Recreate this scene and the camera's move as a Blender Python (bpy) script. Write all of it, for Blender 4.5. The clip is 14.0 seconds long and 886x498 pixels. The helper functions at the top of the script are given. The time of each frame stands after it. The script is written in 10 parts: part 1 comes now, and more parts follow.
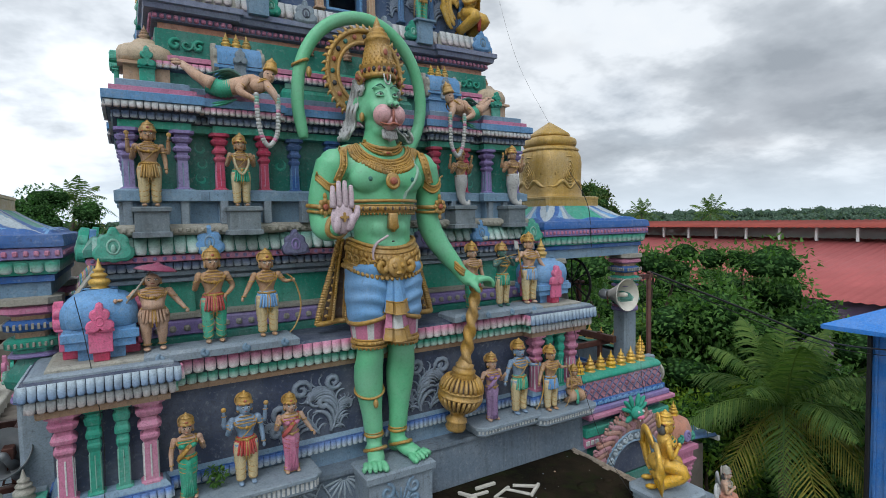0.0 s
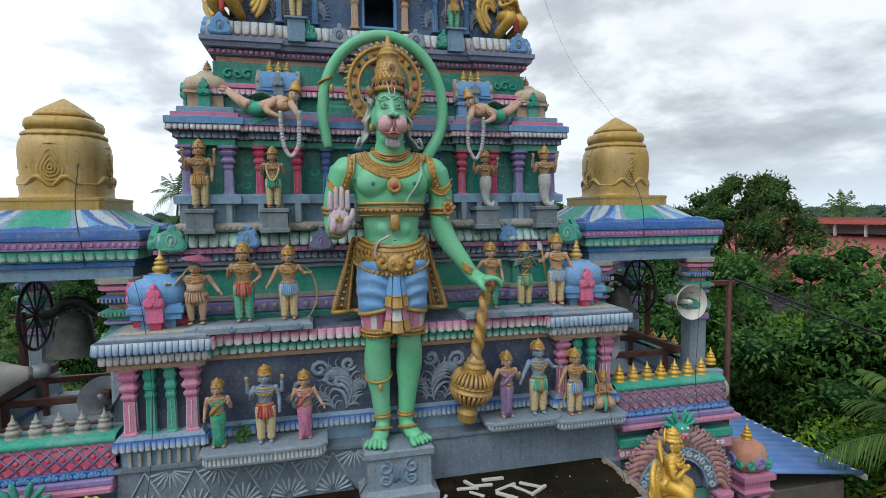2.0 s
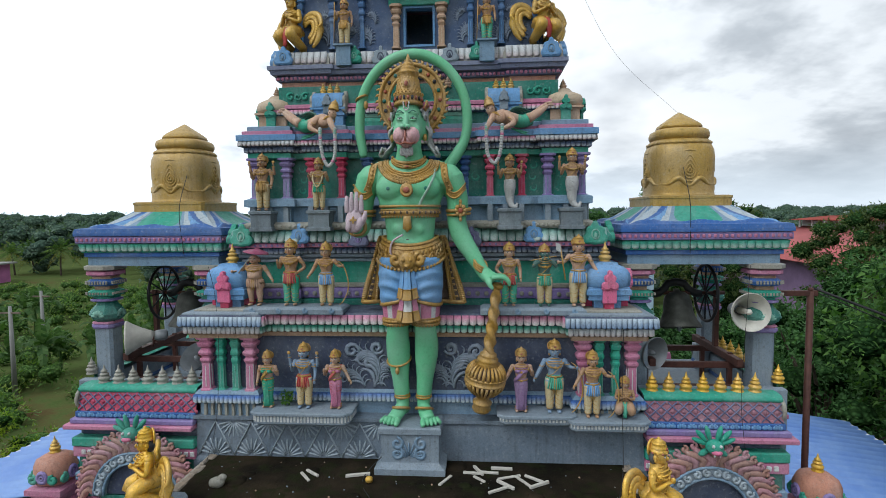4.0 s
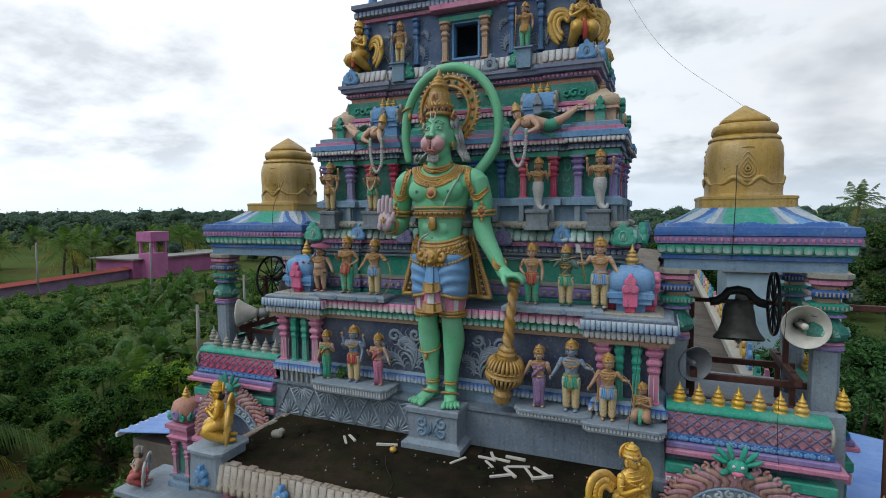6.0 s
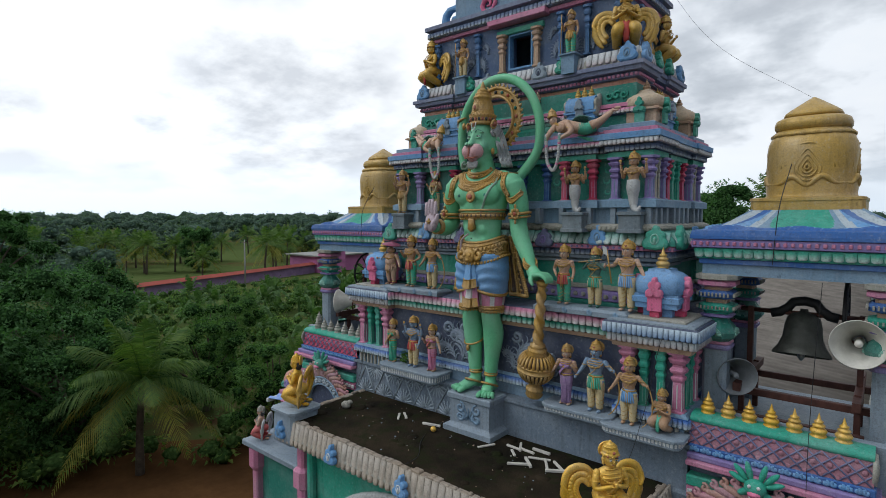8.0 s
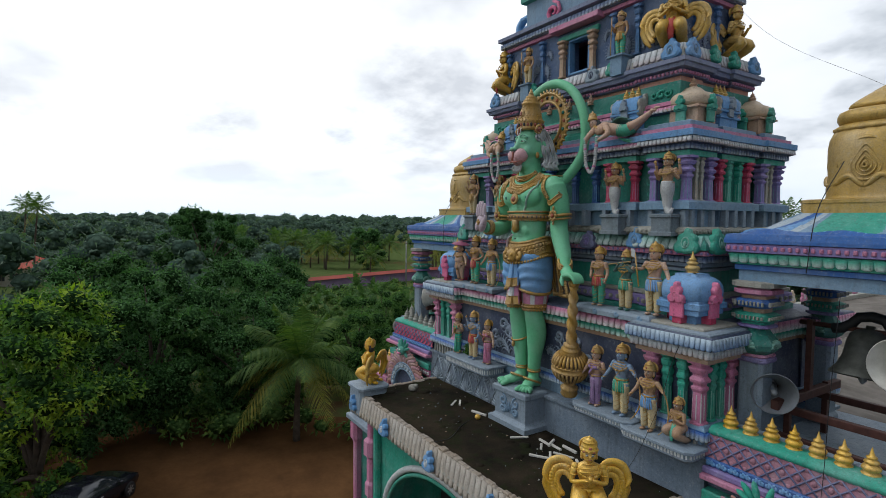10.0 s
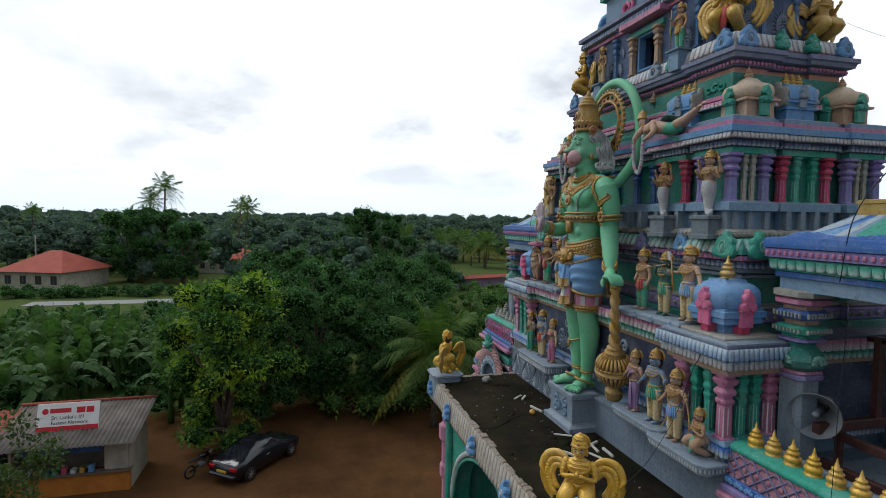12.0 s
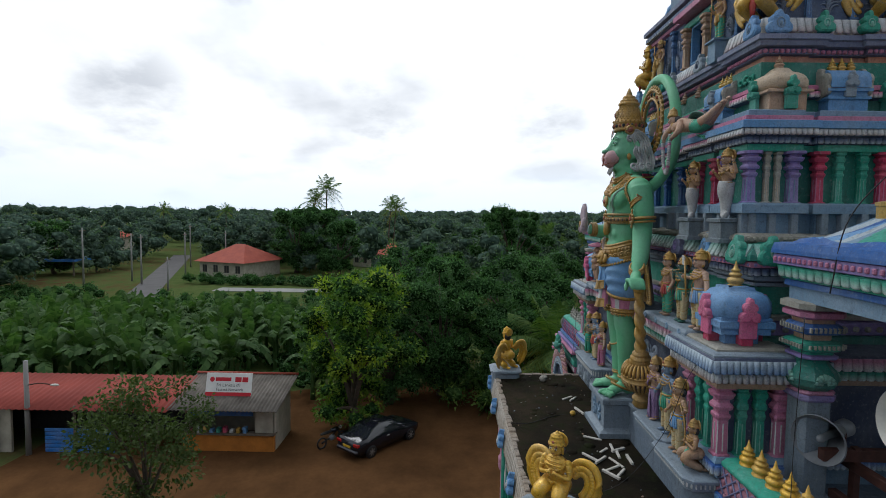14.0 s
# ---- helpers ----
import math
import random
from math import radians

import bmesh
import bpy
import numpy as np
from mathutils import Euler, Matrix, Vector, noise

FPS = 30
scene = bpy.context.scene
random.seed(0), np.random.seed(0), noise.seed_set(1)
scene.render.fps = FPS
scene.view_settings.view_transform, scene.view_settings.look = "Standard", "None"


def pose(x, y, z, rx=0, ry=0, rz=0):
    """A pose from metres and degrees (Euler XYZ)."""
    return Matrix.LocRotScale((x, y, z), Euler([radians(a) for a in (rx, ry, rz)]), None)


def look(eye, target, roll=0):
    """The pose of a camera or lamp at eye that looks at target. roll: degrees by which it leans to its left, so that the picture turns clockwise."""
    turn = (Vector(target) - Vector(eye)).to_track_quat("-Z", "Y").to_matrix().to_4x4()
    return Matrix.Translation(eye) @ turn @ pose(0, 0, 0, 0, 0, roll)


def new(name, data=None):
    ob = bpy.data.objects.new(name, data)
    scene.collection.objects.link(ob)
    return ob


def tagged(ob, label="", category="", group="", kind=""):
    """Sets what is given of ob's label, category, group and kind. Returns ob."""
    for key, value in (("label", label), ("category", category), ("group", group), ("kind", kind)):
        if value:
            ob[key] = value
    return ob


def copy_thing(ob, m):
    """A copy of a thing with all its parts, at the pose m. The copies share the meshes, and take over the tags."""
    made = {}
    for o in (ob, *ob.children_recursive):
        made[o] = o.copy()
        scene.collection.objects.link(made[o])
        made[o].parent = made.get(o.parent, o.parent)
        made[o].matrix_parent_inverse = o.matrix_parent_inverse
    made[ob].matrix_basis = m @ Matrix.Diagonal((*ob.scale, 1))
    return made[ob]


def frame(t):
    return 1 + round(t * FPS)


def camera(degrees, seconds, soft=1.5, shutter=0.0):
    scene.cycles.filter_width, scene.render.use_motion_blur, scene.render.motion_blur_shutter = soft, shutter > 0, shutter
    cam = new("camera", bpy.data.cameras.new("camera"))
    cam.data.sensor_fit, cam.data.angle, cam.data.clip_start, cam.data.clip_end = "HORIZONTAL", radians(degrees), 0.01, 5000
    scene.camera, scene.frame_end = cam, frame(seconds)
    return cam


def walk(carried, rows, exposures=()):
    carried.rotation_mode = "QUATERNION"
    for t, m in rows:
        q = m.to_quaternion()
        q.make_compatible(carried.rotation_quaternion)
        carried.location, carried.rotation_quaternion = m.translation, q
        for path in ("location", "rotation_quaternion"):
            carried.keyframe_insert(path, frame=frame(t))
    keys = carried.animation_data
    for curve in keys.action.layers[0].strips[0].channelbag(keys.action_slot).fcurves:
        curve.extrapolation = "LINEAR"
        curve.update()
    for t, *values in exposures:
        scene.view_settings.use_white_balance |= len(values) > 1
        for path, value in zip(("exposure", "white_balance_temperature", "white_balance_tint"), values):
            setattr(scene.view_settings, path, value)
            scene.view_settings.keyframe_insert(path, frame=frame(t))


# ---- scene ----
cam = camera(79.6, 14.0, 0.9)
PATH = [
    (0, (-2.143, -4.706, 11.625), (-1.123, -2.99, 11.514), -1.1),
    (0.5, (-1.831, -4.938, 11.641), (-0.943, -3.149, 11.526), -0.8),
    (1, (-1.501, -5.16, 11.641), (-0.75, -3.309, 11.527), -0.8),
    (1.5, (-1.149, -5.379, 11.664), (-0.541, -3.478, 11.543), -0.7),
    (2, (-0.774, -5.578, 11.686), (-0.311, -3.636, 11.558), -0.7),
    (2.5, (-0.39, -5.749, 11.707), (-0.076, -3.778, 11.573), -0.6),
    (3, (0.024, -5.921, 11.707), (0.181, -3.931, 11.574), -0.6),
    (5.5, (2.201, -6.3, 11.735), (1.594, -4.399, 11.601), -0.4),
    (6, (2.668, -6.288, 11.739), (1.909, -4.443, 11.605), -0.3),
    (6.5, (3.128, -6.263, 11.703), (2.225, -4.483, 11.581), -0.2),
    (7, (3.562, -6.188, 11.755), (2.52, -4.486, 11.621), -0.3),
    (7.5, (3.967, -6.094, 11.715), (2.801, -4.473, 11.595), -0.2),
    (8, (4.363, -5.957, 11.721), (3.079, -4.429, 11.6), -0.1),
    (10.5, (6.168, -4.849, 11.676), (4.407, -3.907, 11.567), 0.6),
    (11, (6.455, -4.555, 11.699), (4.628, -3.751, 11.585), 0.6),
    (11.5, (6.725, -4.236, 11.702), (4.842, -3.573, 11.589), 0.7),
    (12, (6.966, -3.886, 11.702), (5.036, -3.376, 11.588), 0.8),
    (12.5, (7.169, -3.531, 11.734), (5.204, -3.18, 11.614), 0.7),
    (13, (7.351, -3.175, 11.784), (5.364, -2.991, 11.654), 0.5),
    (13.5, (7.506, -2.789, 11.775), (5.511, -2.741, 11.647), 0.6),
    (14, (7.61, -2.359, 11.782), (5.614, -2.395, 11.652), 0.7),
]
walk(cam, [(t, look(eye, target, roll)) for t, eye, target, roll in PATH],
     [(0, -0.16, 6210, 8), (3, -0.06, 6180, 7), (6.5, -0.42, 6180, 8), (11, -0.46, 6180, 9), (14, -0.52, 6150, 9)])

# ---- world, sun ----

world = bpy.data.worlds.new("sky")
scene.world = world
world.use_nodes = True
wn, wl = world.node_tree.nodes, world.node_tree.links
wn.clear()


def wmath(op, a, b=None, clamp=False):
    n = wn.new("ShaderNodeMath")
    n.operation, n.use_clamp = op, clamp
    for i, v in enumerate((a, b)):
        if v is None:
            continue
        if isinstance(v, (int, float)):
            n.inputs[i].default_value = v
        else:
            wl.new(v, n.inputs[i])
    return n.outputs[0]


SUN_EL, SUN_AZ = 52.0, -130.0
sky = wn.new("ShaderNodeTexSky")
sky.sky_type = "NISHITA"
sky.sun_disc = False
sky.sun_elevation, sky.sun_rotation = radians(SUN_EL), radians(SUN_AZ)
tc = wn.new("ShaderNodeTexCoord")
sep = wn.new("ShaderNodeSeparateXYZ")
wl.new(tc.outputs["Generated"], sep.inputs[0])
up = wmath("ADD", wmath("MAXIMUM", sep.outputs[2], 0.0), 0.30)
com = wn.new("ShaderNodeCombineXYZ")
wl.new(wmath("DIVIDE", sep.outputs[0], up), com.inputs[0])
wl.new(wmath("DIVIDE", sep.outputs[1], up), com.inputs[1])


def wnoise(scale, detail, shift, rough=0.55):
    mp = wn.new("ShaderNodeMapping")
    mp.inputs["Location"].default_value = shift
    wl.new(com.outputs[0], mp.inputs[0])
    n = wn.new("ShaderNodeTexNoise")
    n.inputs["Scale"].default_value, n.inputs["Detail"].default_value = scale, detail
    n.inputs["Roughness"].default_value = rough
    wl.new(mp.outputs[0], n.inputs["Vector"])
    return n.outputs["Fac"]


def wramp(fac, stops):
    r = wn.new("ShaderNodeValToRGB")
    while len(r.color_ramp.elements) < len(stops):
        r.color_ramp.elements.new(0.5)
    for e, (p, c) in zip(r.color_ramp.elements, stops):
        e.position, e.color = p, (*c, 1)
    wl.new(fac, r.inputs[0])
    return r.outputs[0]


# the cloud deck is thinner and brighter towards the west (-x), heavier in the east
east = wmath("MULTIPLY_ADD", sep.outputs[0], 0.5)
east.node.inputs[2].default_value = 0.5
puff = wnoise(1.6, 5, (4.1, 8.4, 0.0), 0.48)
lumps = wmath("ADD", wmath("MULTIPLY", wnoise(1.25, 6, (3.1, 1.7, 0.0)), 0.8), wmath("MULTIPLY", wnoise(4.2, 5, (0.4, 5.2, 0.0)), 0.25))
dense = wmath("ADD", lumps, wmath("ADD", wmath("MULTIPLY", wmath("MAXIMUM", wmath("SUBTRACT", east, 0.66), 0.0), 0.55), wmath("MULTIPLY", wmath("MINIMUM", wmath("SUBTRACT", east, 0.48), 0.0), 0.24)))
cloud = wramp(dense, [(0.40, (1.0, 1.0, 1.0)), (0.54, (0.93, 0.95, 0.98)), (0.62, (0.60, 0.63, 0.67)), (0.74, (0.38, 0.41, 0.45))])
puffs = wramp(puff, [(0.55, (0, 0, 0)), (0.68, (1, 1, 1))])
# broad grey banks low in the west and north
def bank(d, lo, hi):
    n = wn.new("ShaderNodeVectorMath")
    n.operation = "DOT_PRODUCT"
    wl.new(tc.outputs["Generated"], n.inputs[0])
    n.inputs[1].default_value = d
    return wramp(n.outputs["Value"], [(lo, (0, 0, 0)), (hi, (1, 1, 1))])


wisp = wramp(wnoise(2.4, 6, (2.2, 0.7, 0.0), 0.58), [(0.40, (0, 0, 0)), (0.62, (1, 1, 1))])
banks = 0.0
for d, lo, hi in (((-0.800, 0.560, 0.215), 0.968, 0.990), ((-0.975, -0.145, 0.166), 0.9935, 0.9985), ((-0.841, -0.511, 0.178), 0.994, 0.999), ((-0.972, 0.164, 0.167), 0.995, 0.999)):
    banks = wmath("ADD", bank(d, lo, hi), banks)
banks = wramp(wmath("MULTIPLY", wmath("MINIMUM", banks, 1.0), wmath("ADD", wmath("MULTIPLY", wisp, 0.75), 0.25)), [(0.24, (0, 0, 0)), (0.90, (1, 1, 1))])
puffs = wmath("MAXIMUM", wmath("MULTIPLY", puffs, 0.8), banks)
gaps = wramp(wnoise(0.9, 4, (7.7, 2.2, 0.0)), [(0.60, (0, 0, 0)), (0.80, (1, 1, 1))])
low = wramp(sep.outputs[2], [(0.0, (1, 1, 1)), (0.11, (0, 0, 0))])
haze = wn.new("ShaderNodeMixRGB")
haze.inputs["Color2"].default_value = (0.80, 0.88, 0.96, 1)
wl.new(low, haze.inputs["Fac"])
deck = wn.new("ShaderNodeMixRGB")
deck.inputs["Color2"].default_value = (0.50, 0.52, 0.56, 1)
wl.new(wmath("MULTIPLY", puffs, 0.75), deck.inputs["Fac"])
wl.new(cloud, deck.inputs["Color1"])
wl.new(deck.outputs[0], haze.inputs["Color1"])
skymul = wn.new("ShaderNodeMixRGB")
skymul.blend_type = "MULTIPLY"
skymul.inputs["Fac"].default_value = 1.0
skymul.inputs["Color2"].default_value = (0.10, 0.10, 0.10, 1)
wl.new(sky.outputs[0], skymul.inputs["Color1"])
mixs = wn.new("ShaderNodeMixRGB")
wl.new(wmath("MULTIPLY", gaps, 0.18), mixs.inputs["Fac"])
wl.new(haze.outputs[0], mixs.inputs["Color1"])
wl.new(skymul.outputs[0], mixs.inputs["Color2"])
bg = wn.new("ShaderNodeBackground")
west = wmath("MULTIPLY_ADD", wmath("SUBTRACT", 0.75, east, True), 0.75)
west.node.inputs[2].default_value = 1.08
wl.new(west, bg.inputs["Strength"])
wl.new(mixs.outputs[0], bg.inputs["Color"])
wo = wn.new("ShaderNodeOutputWorld")
wl.new(bg.outputs[0], wo.inputs["Surface"])

sun = new("sun", bpy.data.lights.new("sun", "SUN"))
sun.data.energy, sun.data.angle, sun.data.color = 1.2, radians(25), (1.0, 0.985, 0.96)
sun.matrix_world = look((-30, -36, 60), (0, 0, 0))

# ---- mesh helpers ----
TAU = math.tau


class Shape:
    """Collects verts and faces with a material each, then becomes one mesh."""

    def __init__(self):
        self.v, self.f, self.mi, self.sm, self.mats = [], [], [], [], []
        self.m, self.cur, self.smooth = Matrix(), 0, False

    def use(self, mat, smooth=None):
        if mat not in self.mats:
            self.mats.append(mat)
        self.cur = self.mats.index(mat)
        if smooth is not None:
            self.smooth = smooth
        return self

    def at(self, m=None):
        self.m = m if m is not None else Matrix()
        return self

    def add(self, verts, faces, smooth=None, mats=None):
        n = len(self.v)
        self.v.extend((self.m @ Vector(p))[:] for p in verts)
        flip = self.m.to_3x3().determinant() < 0
        for i, f in enumerate(faces):
            g = tuple(n + k for k in f)
            self.f.append(g[::-1] if flip else g)
            self.mi.append(self.cur if mats is None or mats[i] is None else mats[i])
            self.sm.append(self.smooth if smooth is None else smooth)
        return self

    def box(self, x0, x1, y0, y1, z0, z1, b=0.006):
        x0, x1, y0, y1, z0, z1 = min(x0, x1), max(x0, x1), min(y0, y1), max(y0, y1), min(z0, z1), max(z0, z1)
        b = min(b, (x1 - x0) * 0.3, (y1 - y0) * 0.3, (z1 - z0) * 0.3)
        vs = []
        X, Y, Z = (x0, x1), (y0, y1), (z0, z1)
        idx = {}
        for i in (0, 1):
            for j in (0, 1):
                for k in (0, 1):
                    sx, sy, sz = (b, -b)[i], (b, -b)[j], (b, -b)[k]
                    idx[i, j, k] = len(vs)
                    vs += [(X[i], Y[j] + sy, Z[k] + sz), (X[i] + sx, Y[j], Z[k] + sz), (X[i] + sx, Y[j] + sy, Z[k])]
        fs = []
        q = lambda i, j, k, a: idx[i, j, k] + a
        for i in (0, 1):
            f = [q(i, 0, 0, 0), q(i, 1, 0, 0), q(i, 1, 1, 0), q(i, 0, 1, 0)]
            fs.append(f if i else f[::-1])
            f = [q(0, i, 0, 1), q(1, i, 0, 1), q(1, i, 1, 1), q(0, i, 1, 1)]
            fs.append(f[::-1] if i else f)
            f = [q(0, 0, i, 2), q(1, 0, i, 2), q(1, 1, i, 2), q(0, 1, i, 2)]
            fs.append(f if i else f[::-1])
        for i in (0, 1):
            for j in (0, 1):
                f = [q(i, j, 0, 0), q(i, j, 1, 0), q(i, j, 1, 1), q(i, j, 0, 1)]
                fs.append(f if i == j else f[::-1])
                f = [q(i, 0, j, 0), q(i, 1, j, 0), q(i, 1, j, 2), q(i, 0, j, 2)]
                fs.append(f[::-1] if i == j else f)
                f = [q(0, i, j, 1), q(1, i, j, 1), q(1, i, j, 2), q(0, i, j, 2)]
                fs.append(f if i == j else f[::-1])
                for k in (0, 1):
                    f = [q(i, j, k, 0), q(i, j, k, 1), q(i, j, k, 2)]
                    fs.append(f if (i + j + k) % 2 else f[::-1])
        return self.add(vs, fs, False)

    def ring(self, poly, prof, top=True, bottom=True, smooth=False, mats=None):
        """Sweeps a profile of (outset, z) round a closed footprint."""
        n = len(poly)
        dirs = []
        for i in range(n):
            a, b, c = Vector(poly[i - 1]), Vector(poly[i]), Vector(poly[(i + 1) % n])
            d1, d2 = (b - a).normalized(), (c - b).normalized()
            n1, n2 = Vector((d1.y, -d1.x)), Vector((d2.y, -d2.x))
            k = n1 + n2
            dirs.append(k / max(1e-6, 1 + n1.dot(n2)))
        vs, fs, ms = [], [], []
        for o, z in prof:
            vs += [(poly[i][0] + dirs[i].x * o, poly[i][1] + dirs[i].y * o, z) for i in range(n)]
        for j in range(len(prof) - 1):
            for i in range(n):
                k = (i + 1) % n
                fs.append((j * n + i, j * n + k, (j + 1) * n + k, (j + 1) * n + i))
                ms.append(None if mats is None else mats[j])
        if prof[-1][1] < prof[0][1]:
            fs = [f[::-1] for f in fs]
        hi = len(prof) - 1 if prof[-1][1] >= prof[0][1] else 0
        lo = len(prof) - 1 - hi
        if top:
            fs.append(tuple(hi * n + i for i in range(n)))
            ms.append(None)
        if bottom:
            fs.append(tuple(lo * n + i for i in reversed(range(n))))
            ms.append(None)
        return self.add(vs, fs, smooth, ms)

    def lathe(self, prof, n=16, smooth=True, sx=1.0, sy=1.0, wob=None, caps=True):
        vs, fs = [], []
        for j, (r, z) in enumerate(prof):
            for i in range(n):
                a = TAU * i / n
                k = 1.0 if wob is None else wob(a, j)
                vs.append((r * k * math.cos(a) * sx, r * k * math.sin(a) * sy, z))
        for j in range(len(prof) - 1):
            for i in range(n):
                k = (i + 1) % n
                fs.append((j * n + i, j * n + k, (j + 1) * n + k, (j + 1) * n + i))
        if prof[-1][1] < prof[0][1]:
            fs = [f[::-1] for f in fs]
            if caps:
                fs += [tuple(range(n)), tuple((len(prof) - 1) * n + i for i in reversed(range(n)))]
        elif caps:
            fs += [tuple(reversed(range(n))), tuple((len(prof) - 1) * n + i for i in range(n))]
        return self.add(vs, fs, smooth)

    def tube(self, pts, rad, n=10, smooth=True, flat=1.0, side=None, caps=True):
        """A tube along pts; rad a radius or one a point; flat squashes across `side`."""
        pts = [Vector(p) for p in pts]
        rad = [rad] * len(pts) if isinstance(rad, (int, float)) else list(rad)
        vs, fs = [], []
        ref = Vector(side) if side is not None else None
        prev = None
        for i, p in enumerate(pts):
            d = (pts[min(i + 1, len(pts) - 1)] - pts[max(i - 1, 0)]).normalized()
            if prev is None:
                r = ref if ref is not None else (Vector((1, 0, 0)) if abs(d.x) < 0.8 else Vector((0, 1, 0)))
            else:
                r = ref if ref is not None else prev
            u = r - d * r.dot(d)
            u = u.normalized() if u.length > 1e-5 else d.orthogonal().normalized()
            prev = u
            w = d.cross(u)
            for k in range(n):
                a = TAU * k / n
                vs.append((p + u * (math.cos(a) * rad[i]) + w * (math.sin(a) * rad[i] * flat))[:])
        for j in range(len(pts) - 1):
            for i in range(n):
                k = (i + 1) % n
                fs.append((j * n + i, j * n + k, (j + 1) * n + k, (j + 1) * n + i))
        if caps:
            fs += [tuple(reversed(range(n))), tuple((len(pts) - 1) * n + i for i in range(n))]
        return self.add(vs, fs, smooth)

    def blob(self, c, r, nu=12, nv=8, rot=None):
        r = (r, r, r) if isinstance(r, (int, float)) else r
        R = Matrix.Identity(3) if rot is None else Euler([radians(a) for a in rot]).to_matrix()
        c = Vector(c)
        vs = [(c + R @ Vector((0, 0, -r[2])))[:]]
        for j in range(1, nv):
            p = math.pi * j / nv - math.pi / 2
            for i in range(nu):
                a = TAU * i / nu
                vs.append((c + R @ Vector((r[0] * math.cos(p) * math.cos(a), r[1] * math.cos(p) * math.sin(a), r[2] * math.sin(p))))[:])
        vs.append((c + R @ Vector((0, 0, r[2])))[:])
        fs = []
        for i in range(nu):
            k = (i + 1) % nu
            fs.append((0, 1 + k, 1 + i))
            for j in range(nv - 2):
                fs.append((1 + j * nu + i, 1 + j * nu + k, 1 + (j + 1) * nu + k, 1 + (j + 1) * nu + i))
            fs.append((1 + (nv - 2) * nu + i, 1 + (nv - 2) * nu + k, len(vs) - 1))
        return self.add(vs, fs, True)

    def torus(self, c, R, r, n=20, m=6, sx=1.0, sy=1.0, tilt=(0, 0, 0), squash=1.0):
        E = Euler([radians(a) for a in tilt]).to_matrix()
        c = Vector(c)
        vs, fs = [], []
        for i in range(n):
            a = TAU * i / n
            for j in range(m):
                b = TAU * j / m
                k = R + r * math.cos(b)
                vs.append((c + E @ Vector((k * math.cos(a) * sx, k * math.sin(a) * sy, r * squash * math.sin(b))))[:])
        for i in range(n):
            for j in range(m):
                a, b = (i + 1) % n, (j + 1) % m
                fs.append((i * m + j, a * m + j, a * m + b, i * m + b))
        return self.add(vs, fs, True)

    def plate(self, outline, y0, y1, bulge=0.0):
        """An outline of (x, z), standing upright, from y0 (front) to y1."""
        n = len(outline)
        cx, cz = sum(p[0] for p in outline) / n, sum(p[1] for p in outline) / n
        vs = [(x, y0, z) for x, z in outline] + [(x, y1, z) for x, z in outline]
        vs += [(cx + (x - cx) * 0.82, y0 - bulge, cz + (z - cz) * 0.82) for x, z in outline]
        fs = [tuple(2 * n + i for i in range(n)), tuple(n + i for i in reversed(range(n)))]
        for i in range(n):
            k = (i + 1) % n
            fs.append((k, i, n + i, n + k))
            fs.append((i, k, 2 * n + k, 2 * n + i))
        area = sum(outline[i][0] * outline[(i + 1) % n][1] - outline[(i + 1) % n][0] * outline[i][1] for i in range(n))
        if area < 0:
            fs = [f[::-1] for f in fs]
        return self.add(vs, fs)

    def sheet(self, grid, thick=0.0, smooth=True, normal=None):
        """A grid of points [row][col]; given a thickness it is closed behind along `normal`."""
        r, c = len(grid), len(grid[0])
        vs = [tuple(p) for row in grid for p in row]
        fs = [(i * c + j, i * c + j + 1, (i + 1) * c + j + 1, (i + 1) * c + j) for i in range(r - 1) for j in range(c - 1)]
        if thick:
            k = Vector(normal) * thick
            n = len(vs)
            vs += [(Vector(p) - k)[:] for p in vs]
            fs += [tuple(n + q for q in f[::-1]) for f in fs[: (r - 1) * (c - 1)]]
            edge = [j for j in range(c)] + [i * c + c - 1 for i in range(1, r)] + [(r - 1) * c + j for j in reversed(range(c - 1))] + [i * c for i in reversed(range(1, r - 1))]
            for a, b in zip(edge, edge[1:] + edge[:1]):
                fs.append((b, a, n + a, n + b))
        return self.add(vs, fs, smooth)

    def fused(self, voxel, iters=4):
        """The shells joined into one skin (voxel remesh), as a new Shape in one material."""
        tmp = new("tmp", self.mesh("tmp"))
        r = tmp.modifiers.new("r", "REMESH")
        r.mode, r.voxel_size = "VOXEL", voxel
        s = tmp.modifiers.new("s", "SMOOTH")
        s.iterations, s.factor = iters, 0.5
        got = bpy.data.meshes.new_from_object(tmp.evaluated_get(bpy.context.evaluated_depsgraph_get()))
        out = Shape()
        out.v = [v.co[:] for v in got.vertices]
        out.f = [tuple(p.vertices) for p in got.polygons]
        out.mats, out.mi, out.sm = [self.mats[0]], [0] * len(out.f), [True] * len(out.f)
        old = tmp.data
        bpy.data.objects.remove(tmp)
        bpy.data.meshes.remove(got)
        bpy.data.meshes.remove(old)
        return out

    def mesh(self, name):
        me = bpy.data.meshes.new(name)
        me.from_pydata(self.v, [], self.f)
        for m in self.mats:
            me.materials.append(m)
        me.polygons.foreach_set("material_index", self.mi)
        me.polygons.foreach_set("use_smooth", self.sm)
        me.update()
        return me


def rect(x0, x1, y0, y1):
    return [(x0, y0), (x1, y0), (x1, y1), (x0, y1)]


def square(w, c=0.0):
    h = w / 2
    if not c:
        return rect(-h, h, -h, h)
    return [(-h + c, -h), (h - c, -h), (h, -h + c), (h, h - c), (h - c, h), (-h + c, h), (-h, h - c), (-h, -h + c)]


